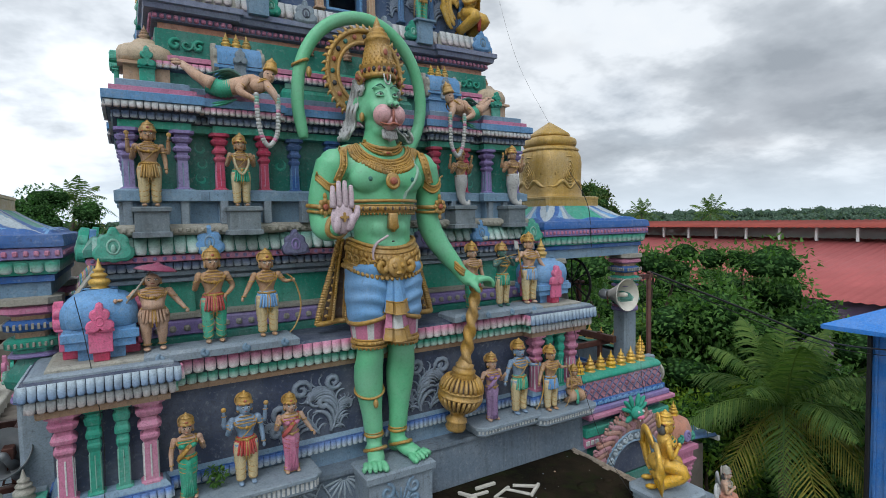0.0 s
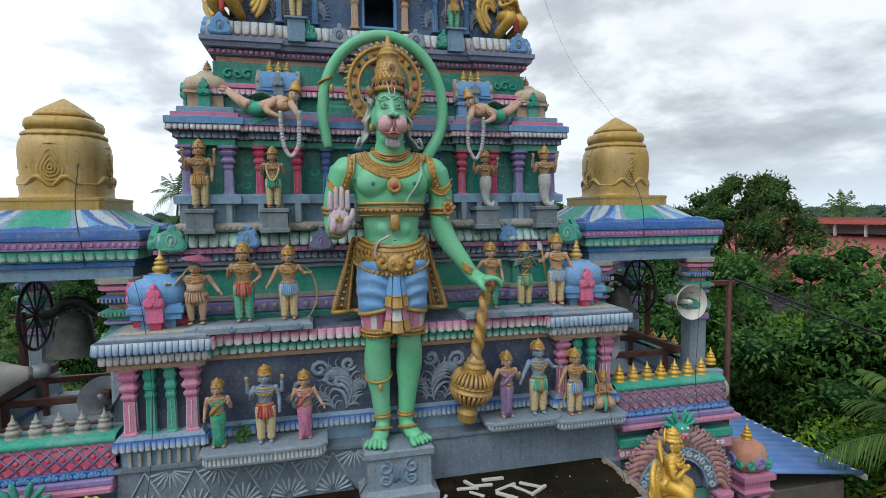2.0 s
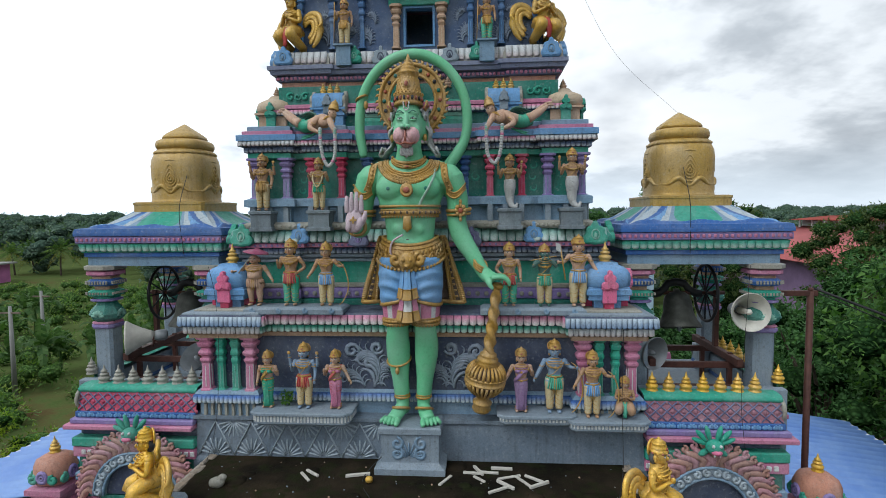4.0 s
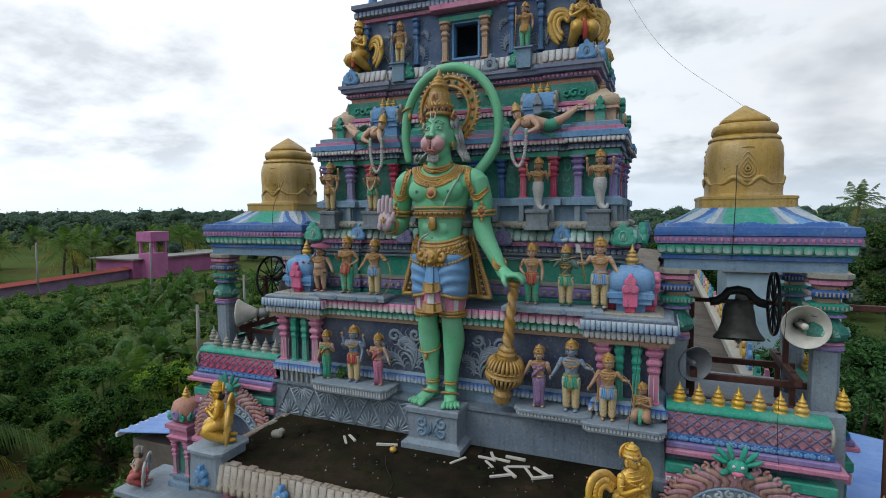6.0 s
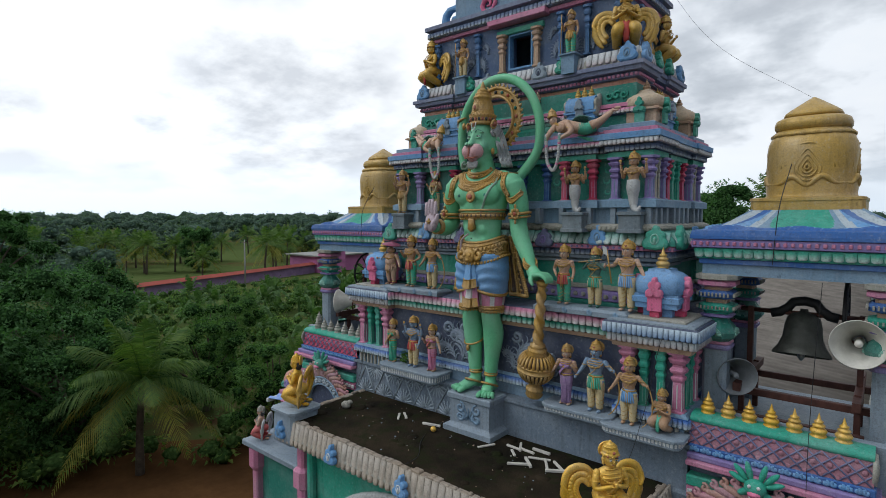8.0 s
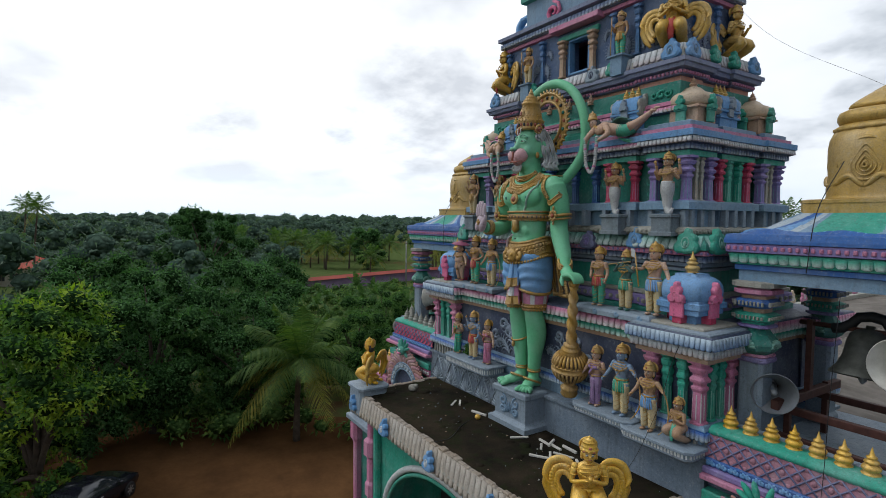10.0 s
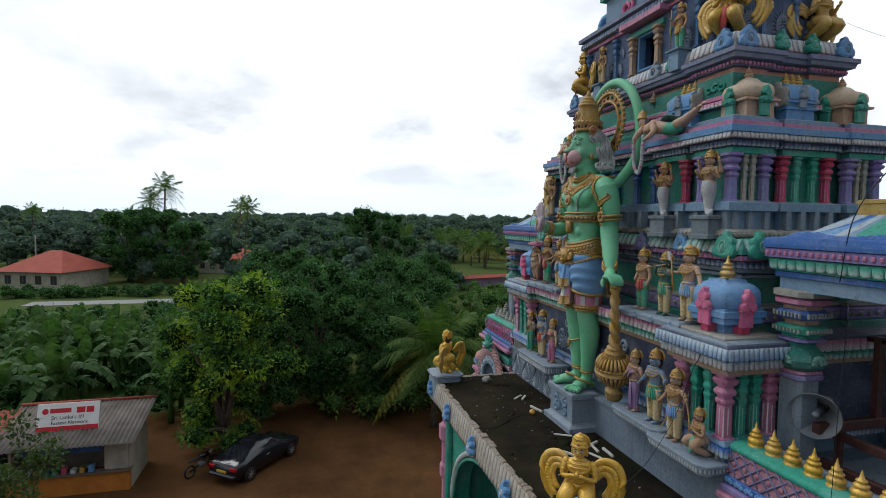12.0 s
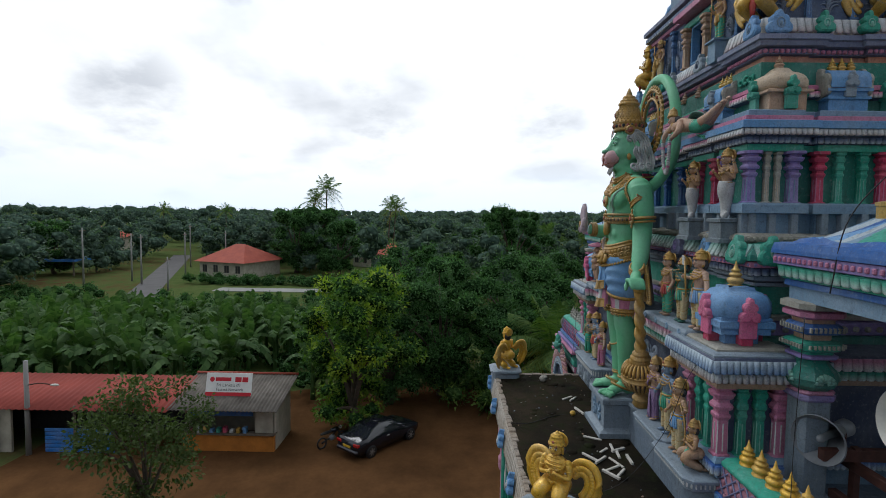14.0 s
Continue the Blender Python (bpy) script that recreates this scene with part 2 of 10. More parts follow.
def stepped(cx, cy, hx, hy, fx, fy):
    """A footprint with projecting bays: fx, fy list (distance from the middle, inset) from the corner inwards."""
    def half(steps, base):
        out = []
        for i, (d, ins) in enumerate(steps):
            end = steps[i + 1][0] if i + 1 < len(steps) else 0.0
            out += [(d, base - ins), (end, base - ins)]
        return out
    front = half(fx, hy)
    side = half(fy, hx)
    q = []
    f = [(-d, -b) for d, b in front[:-1]] + [(d, -b) for d, b in reversed(front[:-1])]
    s = [(b, -d) for d, b in side[:-1]] + [(b, d) for d, b in reversed(side[:-1])]
    k = [(-x, -y) for x, y in f]
    t = [(-x, -y) for x, y in s]
    for p in f + s + k + t:
        if not q or (Vector(p) - Vector(q[-1])).length > 1e-4:
            q.append(p)
    if (Vector(q[0]) - Vector(q[-1])).length < 1e-4:
        q.pop()
    return [(cx + x, cy + y) for x, y in q]


def holder(name, place=(0, 0, 0), label="", category="", group="", kind=""):
    e = new(name)
    e.empty_display_size = 0.1
    e.location = place
    return tagged(e, label, category, group, kind)


def part(name, shape, parent=None, label=""):
    """One mesh under a thing or a part; the vertices are given in the thing's own space."""
    ob = new(name, shape if isinstance(shape, bpy.types.Mesh) else shape.mesh(name))
    if parent is not None:
        ob.parent = parent
    if label:
        ob["label"] = label
    return ob


def thing(name, shape, place=(0, 0, 0), label="", category="", group="", kind="", turn=0):
    ob = new(name, shape if isinstance(shape, bpy.types.Mesh) else shape.mesh(name))
    ob.matrix_basis = pose(*place, 0, 0, turn)
    return tagged(ob, label, category, group, kind)


def bend(pts, n=5):
    """A smooth curve (Catmull-Rom) through points."""
    P = [Vector(p) for p in pts]
    P = [P[0] * 2 - P[1]] + P + [P[-1] * 2 - P[-2]]
    out = []
    for i in range(1, len(P) - 2):
        for k in range(n):
            t = k / n
            a, b, c, d = P[i - 1], P[i], P[i + 1], P[i + 2]
            out.append(0.5 * ((2 * b) + (c - a) * t + (2 * a - 5 * b + 4 * c - d) * t * t + (3 * b - a - 3 * c + d) * t ** 3))
    out.append(P[-2])
    return out


# ---- materials ----
def nodes(name):
    m = bpy.data.materials.new(name)
    m.use_nodes = True
    return m, m.node_tree.nodes, m.node_tree.links, m.node_tree.nodes["Principled BSDF"]


def noise_node(n, l, vec, scale, detail=4, rough=0.55, stretch=None):
    if stretch is not None:
        mp = n.new("ShaderNodeMapping")
        mp.inputs["Scale"].default_value = stretch
        l.new(vec, mp.inputs[0])
        vec = mp.outputs[0]
    t = n.new("ShaderNodeTexNoise")
    t.inputs["Scale"].default_value, t.inputs["Detail"].default_value, t.inputs["Roughness"].default_value = scale, detail, rough
    l.new(vec, t.inputs["Vector"])
    return t.outputs["Fac"]


def ramp(n, l, fac, a, b, lo=0.0, hi=1.0):
    r = n.new("ShaderNodeMapRange")
    r.inputs["From Min"].default_value, r.inputs["From Max"].default_value = a, b
    r.inputs["To Min"].default_value, r.inputs["To Max"].default_value = lo, hi
    l.new(fac, r.inputs["Value"])
    return r.outputs[0]


def mix(n, l, fac, a, b, mode="MIX"):
    x = n.new("ShaderNodeMixRGB")
    x.blend_type = mode
    for i, v in ((0, fac), (1, a), (2, b)):
        if isinstance(v, (int, float)):
            x.inputs[i].default_value = v
        elif isinstance(v, tuple):
            x.inputs[i].default_value = (*v, 1)
        else:
            l.new(v, x.inputs[i])
    return x.outputs[0]


def paint(name, rgb, rough=0.6, dirt=0.45, metal=0.0, bump=0.55, tip=None, split=(0.25, 0.75), size=1.0, soot=(0.035, 0.035, 0.032), spec=0.30, fleck=0.8):
    """Weathered paint on cement: faded patches, soot in streaks, fine grain. tip: a second colour painted towards the lower end of each piece."""
    m, n, l, b = nodes(name)
    pos = n.new("ShaderNodeNewGeometry").outputs["Position"]
    base = rgb
    if tip is not None:
        g = n.new("ShaderNodeTexCoord")
        s = n.new("ShaderNodeSeparateXYZ")
        l.new(g.outputs["Generated"], s.inputs[0])
        base = mix(n, l, ramp(n, l, s.outputs[2], split[0], split[1]), tip, rgb)
    big = noise_node(n, l, pos, 2.3 * size, 4)
    mid = noise_node(n, l, pos, 11.0 * size, 5, 0.65)
    fine = noise_node(n, l, pos, 70.0 * size, 3, 0.7)
    streak = noise_node(n, l, pos, 1.0, 4, 0.6, (17 * size, 17 * size, 1.6 * size))
    faded = mix(n, l, ramp(n, l, big, 0.42, 0.72, 0.0, 0.20), base, (0.50, 0.54, 0.56))
    rnd = n.new("ShaderNodeObjectInfo").outputs["Random"]
    toned = mix(n, l, 1.0, faded, mix(n, l, rnd, (0.90, 0.90, 0.90), (1.06, 1.06, 1.06)), "MULTIPLY")
    grain = mix(n, l, ramp(n, l, fine, 0.42, 0.72, 0.0, 0.42 * fleck), toned, (0.06, 0.06, 0.06))
    worn = noise_node(n, l, pos, 26.0 * size, 5, 0.7)
    grain = mix(n, l, ramp(n, l, worn, 0.56, 0.70, 0.0, 0.38 * fleck), grain, (0.42, 0.45, 0.46))
    grain = mix(n, l, ramp(n, l, worn, 0.44, 0.30, 0.0, 0.55 * fleck), grain, soot)
    stain = n.new("ShaderNodeMath")
    stain.operation, stain.use_clamp = "MULTIPLY", True
    l.new(ramp(n, l, streak, 0.50, 0.78, 0.0, 1.0), stain.inputs[0])
    l.new(ramp(n, l, mid, 0.30, 0.62, 0.0, dirt), stain.inputs[1])
    l.new(mix(n, l, stain.outputs[0], grain, soot), b.inputs["Base Color"])
    b.inputs["Metallic"].default_value = metal
    b.inputs["Specular IOR Level"].default_value = spec
    l.new(ramp(n, l, mid, 0.3, 0.7, rough - 0.1, rough + 0.12), b.inputs["Roughness"])
    bp = n.new("ShaderNodeBump")
    bp.inputs["Strength"].default_value, bp.inputs["Distance"].default_value = bump, 0.012
    l.new(mix(n, l, 0.5, fine, worn), bp.inputs["Height"])
    l.new(bp.outputs[0], b.inputs["Normal"])
    return m


def plain(name, rgb, rough=0.5, metal=0.0, var=0.18, scale=6.0, bump=0.1, alt=None, dist=0.01, spec=0.4):
    m, n, l, b = nodes(name)
    pos = n.new("ShaderNodeNewGeometry").outputs["Position"]
    a = noise_node(n, l, pos, scale, 5, 0.6)
    f = noise_node(n, l, pos, scale * 9, 3, 0.6)
    c2 = alt if alt is not None else tuple(c * (1 - 2 * var) for c in rgb)
    c = mix(n, l, ramp(n, l, a, 0.35, 0.68), rgb, c2)
    c = mix(n, l, ramp(n, l, f, 0.3, 0.7, 0, var), c, tuple(v * 0.45 for v in rgb))
    l.new(c, b.inputs["Base Color"])
    b.inputs["Metallic"].default_value, b.inputs["Roughness"].default_value = metal, rough
    b.inputs["Specular IOR Level"].default_value = spec
    bp = n.new("ShaderNodeBump")
    bp.inputs["Strength"].default_value, bp.inputs["Distance"].default_value = bump, dist
    l.new(f, bp.inputs["Height"])
    l.new(bp.outputs[0], b.inputs["Normal"])
    return m


TEAL = paint("teal_paint", (0.030, 0.32, 0.225))
TEAL_D = paint("deep_green_paint", (0.018, 0.19, 0.145))
TEAL_L = paint("pale_green_paint", (0.22, 0.47, 0.38))
BLUE = paint("sky_blue_paint", (0.13, 0.31, 0.58))
BLUE_D = paint("royal_blue_paint", (0.03, 0.115, 0.36))
BLUE_G = paint("blue_grey_paint", (0.17, 0.28, 0.40))
GREY = paint("grey_cement_paint", (0.22, 0.28, 0.34))
MOSS = paint("mossy_cement", (0.15, 0.19, 0.22), dirt=0.7)
BASEC = paint("blue_grey_base_cement", (0.155, 0.205, 0.265), dirt=0.6)
GREY_D = paint("slate_paint", (0.050, 0.068, 0.125), dirt=0.3)
PINK = paint("pink_paint", (0.55, 0.20, 0.33))
PINK_H = paint("bright_pink_paint", (0.68, 0.15, 0.29))
RED = paint("crimson_paint", (0.52, 0.04, 0.11))
PURPLE = paint("lilac_paint", (0.25, 0.19, 0.44))
SLATE_L = paint("slate_lilac_paint", (0.19, 0.22, 0.34))
NAVY = paint("navy_blue_wall_paint", (0.055, 0.095, 0.19), dirt=0.3)
BLUE_S = paint("steel_blue_paint", (0.06, 0.15, 0.33))
PURPLE_D = paint("violet_grey_paint", (0.14, 0.145, 0.27))
WHITE = paint("white_paint", (0.64, 0.66, 0.66))
CREAM = paint("cream_paint", (0.55, 0.43, 0.30))
TAN = paint("tan_paint", (0.48, 0.31, 0.20))
ORANGE = paint("terracotta_paint", (0.52, 0.24, 0.16))
SAND = paint("beige_paint", (0.34, 0.33, 0.28))
GOLD = paint("gold_paint", (0.62, 0.38, 0.055), rough=0.38, dirt=0.5, metal=0.25, soot=(0.06, 0.035, 0.01), spec=0.5)
GOLD_S = paint("gold_dome_paint", (0.47, 0.30, 0.065), rough=0.42, dirt=0.55, metal=0.2, soot=(0.08, 0.05, 0.015), spec=0.5)
GOLD_B = paint("bright_gold_paint", (0.72, 0.42, 0.03), rough=0.34, dirt=0.35, metal=0.3, soot=(0.10, 0.06, 0.01), spec=0.5)
P_PINK = paint("pink_tipped_petal_paint", (0.62, 0.22, 0.36), tip=(0.72, 0.70, 0.70), split=(0.15, 0.8))
P_GREEN = paint("green_tipped_petal_paint", (0.05, 0.36, 0.25), tip=(0.60, 0.72, 0.68), split=(0.0, 0.7))
P_BLUE = paint("blue_tipped_petal_paint", (0.06, 0.17, 0.50), tip=(0.60, 0.70, 0.75), split=(0.1, 0.9))
P_WHITE = paint("white_petal_paint", (0.52, 0.55, 0.57), tip=(0.50, 0.42, 0.42), split=(0.0, 0.6))
P_BLUEW = paint("blue_white_petal_paint", (0.42, 0.52, 0.60), tip=(0.16, 0.28, 0.50), split=(0.0, 0.9))
P_MINT = paint("mint_panel_paint", (0.16, 0.40, 0.34), tip=(0.50, 0.58, 0.56), split=(0.1, 0.9))
P_SLATE = paint("slate_petal_paint", (0.10, 0.15, 0.27), tip=(0.45, 0.50, 0.56), split=(0.0, 0.6))
P_CREAM = paint("cream_petal_paint", (0.38, 0.33, 0.27), tip=(0.50, 0.43, 0.35), split=(0.1, 0.8), dirt=0.7)

# ---- ground ----
def earth():
    m, n, l, b = nodes("earth_and_grass")
    pos = n.new("ShaderNodeNewGeometry").outputs["Position"]
    a = noise_node(n, l, pos, 0.035, 5, 0.6)
    d = noise_node(n, l, pos, 0.5, 6, 0.65)
    f = noise_node(n, l, pos, 7.0, 4, 0.7)
    soil = mix(n, l, ramp(n, l, d, 0.35, 0.7), (0.13, 0.075, 0.040), (0.085, 0.050, 0.026))
    grass = mix(n, l, ramp(n, l, d, 0.35, 0.7), (0.070, 0.112, 0.034), (0.108, 0.142, 0.050))
    c = mix(n, l, ramp(n, l, a, 0.50, 0.62), grass, mix(n, l, ramp(n, l, d, 0.4, 0.6), grass, soil))
    c = mix(n, l, ramp(n, l, f, 0.3, 0.75, 0, 0.4), c, (0.05, 0.035, 0.02))
    l.new(c, b.inputs["Base Color"])
    b.inputs["Roughness"].default_value = 1.0
    b.inputs["Specular IOR Level"].default_value = 0.0
    bp = n.new("ShaderNodeBump")
    bp.inputs["Strength"].default_value, bp.inputs["Distance"].default_value = 0.5, 0.05
    l.new(f, bp.inputs["Height"])
    l.new(bp.outputs[0], b.inputs["Normal"])
    return m


EARTH = earth()
SOIL = plain("bare_brown_soil", (0.130, 0.066, 0.029), 1.0, 0, 0.25, 0.6, 0.5, (0.084, 0.043, 0.020), 0.03, 0.0)
g = Shape().use(EARTH, False)
R = 3500
N = 64
g.v = [(0, 0, 0)] + [(R * math.cos(TAU * i / N), R * math.sin(TAU * i / N), 0) for i in range(N)]
g.f = [(0, 1 + i, 1 + (i + 1) % N) for i in range(N)]
g.mi, g.sm = [0] * N, [False] * N
thing("ground", g, (0, 0, 0), "grass, scrub and bare earth reaching to the horizon", "ground", kind="structure")
# bare brown yard round the temple front
yd = Shape().use(SOIL, True)
n = 72
ring_in, ring_out = [], []
for i in range(n):
    a = TAU * i / n
    k = 1 + 0.06 * math.sin(5 * a) + 0.04 * math.sin(11 * a + 1)
    ring_in.append((-9.5 + 18.0 * k * math.cos(a), -6 + 17.5 * k * math.sin(a), 0.03))
    ring_out.append((-9.5 + 19.0 * k * math.cos(a), -6 + 18.5 * k * math.sin(a), 0.002))
yd.add(ring_in + ring_out, [tuple(range(n))] + [(n + i, n + (i + 1) % n, (i + 1) % n, i) for i in range(n)])
thing("yard", yd, (0, 0, 0), "bare brown swept earth yard in front of the temple", "yard", kind="structure")

# ---- ornaments ----
CACHE = {}


def cached(key, make):
    if key not in CACHE:
        CACHE[key] = make().mesh(key[0])
    return CACHE[key]


def petal_mesh(w, h, t, mat):
    def make():
        s = Shape().use(mat, True)
        rows = ((0.0, 1.0, 0.6), (-0.5, 1.0, 0.85), (-0.86, 0.92, 1.0), (-1.0, 0.55, 0.8))
        g = [[(u * w * 0.455 * k, -t * (0.45 + 0.4 * d) * (1.0 if u == 0 else 0.86), z * h) for u in (-1, 0, 1)] for z, k, d in reversed(rows)]
        s.sheet(g)
        c, r = 3, 4
        edge = [0, 1, 2, 5, 8, 11, 10, 9, 6, 3]
        n = len(s.v)
        s.v += [(s.v[e][0] * 1.04, 0.012, s.v[e][2]) for e in edge]
        for i in range(len(edge)):
            k = (i + 1) % len(edge)
            s.f.append((edge[k], edge[i], n + i, n + k))
            s.mi.append(0)
            s.sm.append(False)
        return s
    return cached(("petal", round(w, 3), h, t, mat.name), make)


def offset_poly(poly, o):
    n, out = len(poly), []
    for i in range(n):
        a, b, c = Vector(poly[i - 1]), Vector(poly[i]), Vector(poly[(i + 1) % n])
        d1, d2 = (b - a).normalized(), (c - b).normalized()
        n1, n2 = Vector((d1.y, -d1.x)), Vector((d2.y, -d2.x))
        k = (n1 + n2) / max(1e-6, 1 + n1.dot(n2))
        out.append(b + k * o)
    return out


def petals(parent, poly, off, z, w, h, mat, t=0.03, tilt=8.0, ymax=2.4, pick=None):
    """Petals hanging from z along the footprint's edges; pick may choose another paint by an edge's middle."""
    q = offset_poly(poly, off)
    for i in range(len(q)):
        a, b = q[i], q[(i + 1) % len(q)]
        d = b - a
        mid = (a + b) / 2
        if d.length < w * 0.7 or mid.y > ymax and abs(d.x) > abs(d.y):
            continue
        use, wide = pick(mid) if pick else mat, w
        if isinstance(use, tuple):
            use, wide = use
        k = max(1, round(d.length / wide))
        me = petal_mesh(d.length / k, h, t, use)
        ang = math.degrees(math.atan2(d.y, d.x))
        for j in range(k):
            p = a + d * ((j + 0.5) / k)
            ob = new("petal", me)
            ob.parent = parent
            ob.matrix_basis = pose(p.x, p.y, z, -tilt, 0, ang)


def lobes(cx, cy, circles, n=40):
    out = []
    for i in range(n):
        a = TAU * i / n
        d = Vector((math.cos(a), math.sin(a)))
        best = 0.01
        for x, y, r in circles:
            c = Vector((x - cx, y - cy))
            b = c.dot(d)
            q = b * b - c.length_squared + r * r
            if q >= 0:
                best = max(best, b + math.sqrt(q))
        out.append((cx + d.x * best, cy + d.y * best))
    return out


def kudu_mesh(w, h, mat, core):
    def make():
        s = Shape().use(mat, False)
        s.plate(lobes(0, 0.45 * h, [(-0.27 * w, 0.26 * h, 0.23 * w), (0.27 * w, 0.26 * h, 0.23 * w), (-0.18 * w, 0.58 * h, 0.2 * w), (0.18 * w, 0.58 * h, 0.2 * w), (0, 0.86 * h, 0.13 * w), (0, 0.3 * h, 0.3 * w)]), -0.03, 0.03, 0.015)
        s.use(core, True)
        s.torus((0, -0.045, 0.42 * h), 0.15 * w, 0.03 * w, 14, 5, 1, 1.3, (90, 0, 0))
        s.blob((0, -0.045, 0.36 * h), (0.07 * w, 0.02, 0.13 * h), 8, 6)
        return s
    return cached(("kudu", w, h, mat.name, core.name), make)


def niche_mesh(w, h, mat):
    """A tall niche plate: posts below, a flame-shaped head above."""
    def make():
        s = Shape().use(mat, False)
        s.box(-0.42 * w, 0.42 * w, -0.02, 0.02, 0, 0.45 * h)
        s.plate(lobes(0, 0.62 * h, [(-0.24 * w, 0.52 * h, 0.26 * w), (0.24 * w, 0.52 * h, 0.26 * w), (-0.12 * w, 0.74 * h, 0.24 * w), (0.12 * w, 0.74 * h, 0.24 * w), (0, 0.92 * h, 0.13 * w)]), -0.04, 0.02, 0.012)
        s.box(-0.5 * w, 0.5 * w, -0.035, 0.02, 0.40 * h, 0.45 * h)
        s.use(mat, True)
        s.torus((0, -0.05, 0.62 * h), 0.14 * w, 0.035 * w, 12, 5, 1, 1.3, (90, 0, 0))
        return s
    return cached(("niche", w, h, mat.name), make)


def put(name, me, parent, x, y, z, turn=0, tilt=0, label=""):
    ob = new(name, me)
    ob.parent = parent
    ob.matrix_basis = pose(x, y, z, tilt, 0, turn)
    if label:
        ob["label"] = label
    return ob


def pillar_mesh(w, h, mat, edge, slim=False):
    """A square temple pilaster: foot, tapering shaft with pale edges, stacked cushion capital."""
    def make():
        s = Shape()
        s.use(edge)
        s.use(mat, False)
        c = 0.09 * w
        q = square(w, c)
        s.ring(q, [(0.02, 0), (0.02, 0.03 * h), (0, 0.05 * h), (-0.06 * w, 0.5 * h)], bottom=True, top=False)
        for k in range(len(s.f)):
            f = s.f[k]
            if len(f) == 4:
                a, b = Vector(s.v[f[0]]), Vector(s.v[f[1]])
                if (a - b).length < 0.25 * w:
                    s.mi[k] = s.mats.index(edge)
        z = 0.5 * h
        prof = [(-0.06 * w, z)]
        for zz, o in ((0.55, 0.12), (0.58, 0.12), (0.60, -0.05), (0.64, -0.05), (0.66, 0.2), (0.70, 0.26), (0.73, 0.14), (0.75, 0.0), (0.79, 0.0), (0.81, 0.22), (0.86, 0.36), (0.88, 0.36), (0.90, 0.1), (0.93, 0.1), (0.95, 0.5), (1.0, 0.5)):
            prof.append((o * w * (0.6 if slim else 1.0), zz * h))
        s.use(mat).ring(q, prof, bottom=False)
        # fluting on the shaft
        for turn in range(4):
            s.at(pose(0, 0, 0, 0, 0, 90 * turn)).use(edge).box(-0.05 * w, 0.05 * w, -0.52 * w, -0.44 * w, 0.08 * h, 0.46 * h, 0.002)
        return s.at()
    return cached(("pillar", w, h, mat.name, edge.name, slim), make)


def kalasha_mesh(h, mat):
    def make():
        s = Shape().use(mat, True)
        p = [(0.30, 0), (0.30, 0.06), (0.20, 0.10), (0.28, 0.18), (0.31, 0.26), (0.26, 0.34), (0.15, 0.38), (0.22, 0.43), (0.24, 0.47), (0.20, 0.52), (0.11, 0.56), (0.17, 0.61), (0.17, 0.65), (0.09, 0.70), (0.055, 0.82), (0.02, 0.96), (0.004, 1.0)]
        s.lathe([(r * h, z * h) for r, z in p], 14)
        return s
    return cached(("kalasha", h, mat.name), make)


def beads(s, poly, off, z, r, gap, ymax=2.4):
    q = offset_poly(poly, off)
    for i in range(len(q)):
        a, b = q[i], q[(i + 1) % len(q)]
        d = b - a
        if (a + b).y / 2 > ymax and abs(d.x) > abs(d.y):
            continue
        k = int(d.length / gap)
        for j in range(k):
            p = a + d * ((j + 0.5) / k)
            s.box(p.x - r, p.x + r, p.y - r, p.y + r, z - r, z + r, r * 0.5)


def comma(s, x, z, y, r0, turns, start, hand, thick, depth=0.018):
    """A scroll: a spiral ridge lying on a wall that faces -y."""
    pts, rad = [], []
    n = 14
    for i in range(n):
        k = i / (n - 1)
        a = radians(start) + hand * turns * TAU * k
        r = r0 * (1 - 0.86 * k)
        pts.append((x + r * math.cos(a), y, z + r * math.sin(a)))
        rad.append(thick * (0.35 + 0.9 * math.sin(math.pi * min(1, 0.12 + k * 0.9))))
    s.tube(pts, rad, 6, True, depth / max(thick, 1e-4), None)


def plume(s, x, z, y, size, hand, lean=90, curl=3.9, leaves=0.46):
    """An acanthus scroll: a stem that rises and curls over, with broad curved leaves along both sides."""
    stem, n = [(x, z)], 24
    for i in range(n):
        t = i / n
        a = radians(lean) - hand * (-0.35 + curl * t ** 1.5)
        k = size * 0.058 * (1 - 0.55 * t)
        stem.append((stem[-1][0] + k * math.cos(a), stem[-1][1] + k * math.sin(a)))
    s.tube([(p[0], y, p[1]) for p in stem], [size * 0.038 * (1 - 0.6 * i / n) for i in range(n + 1)], 6, True, 0.5, (0, 1, 0))
    e = stem[-1]
    s.blob((e[0], y, e[1]), (size * 0.035, size * 0.02, size * 0.035), 8, 6)
    for i in range(0, n - 1, 2):
        p, q = stem[i], stem[i + 1]
        base = math.atan2(q[1] - p[1], q[0] - p[0])
        for sd in (-1, 1):
            outer = sd == hand
            L = size * (leaves * 0.55 if outer else leaves) * (1 - 0.45 * i / n)
            pts, r = [(p[0], y, p[1])], [L * 0.06]
            for j in range(1, 8):
                t = j / 7
                a = base + sd * (0.25 + 2.0 * t ** 1.6)
                pts.append((pts[-1][0] + L / 7 * math.cos(a), y - 0.05 * L * t * (1 - t), pts[-1][2] + L / 7 * math.sin(a)))
                r.append(L * (0.018 + 0.055 * math.sin(math.pi * min(1, t * 1.05)) ** 0.8))
            s.tube(pts, r, 6, True, 1.0, (0, 1, 0))


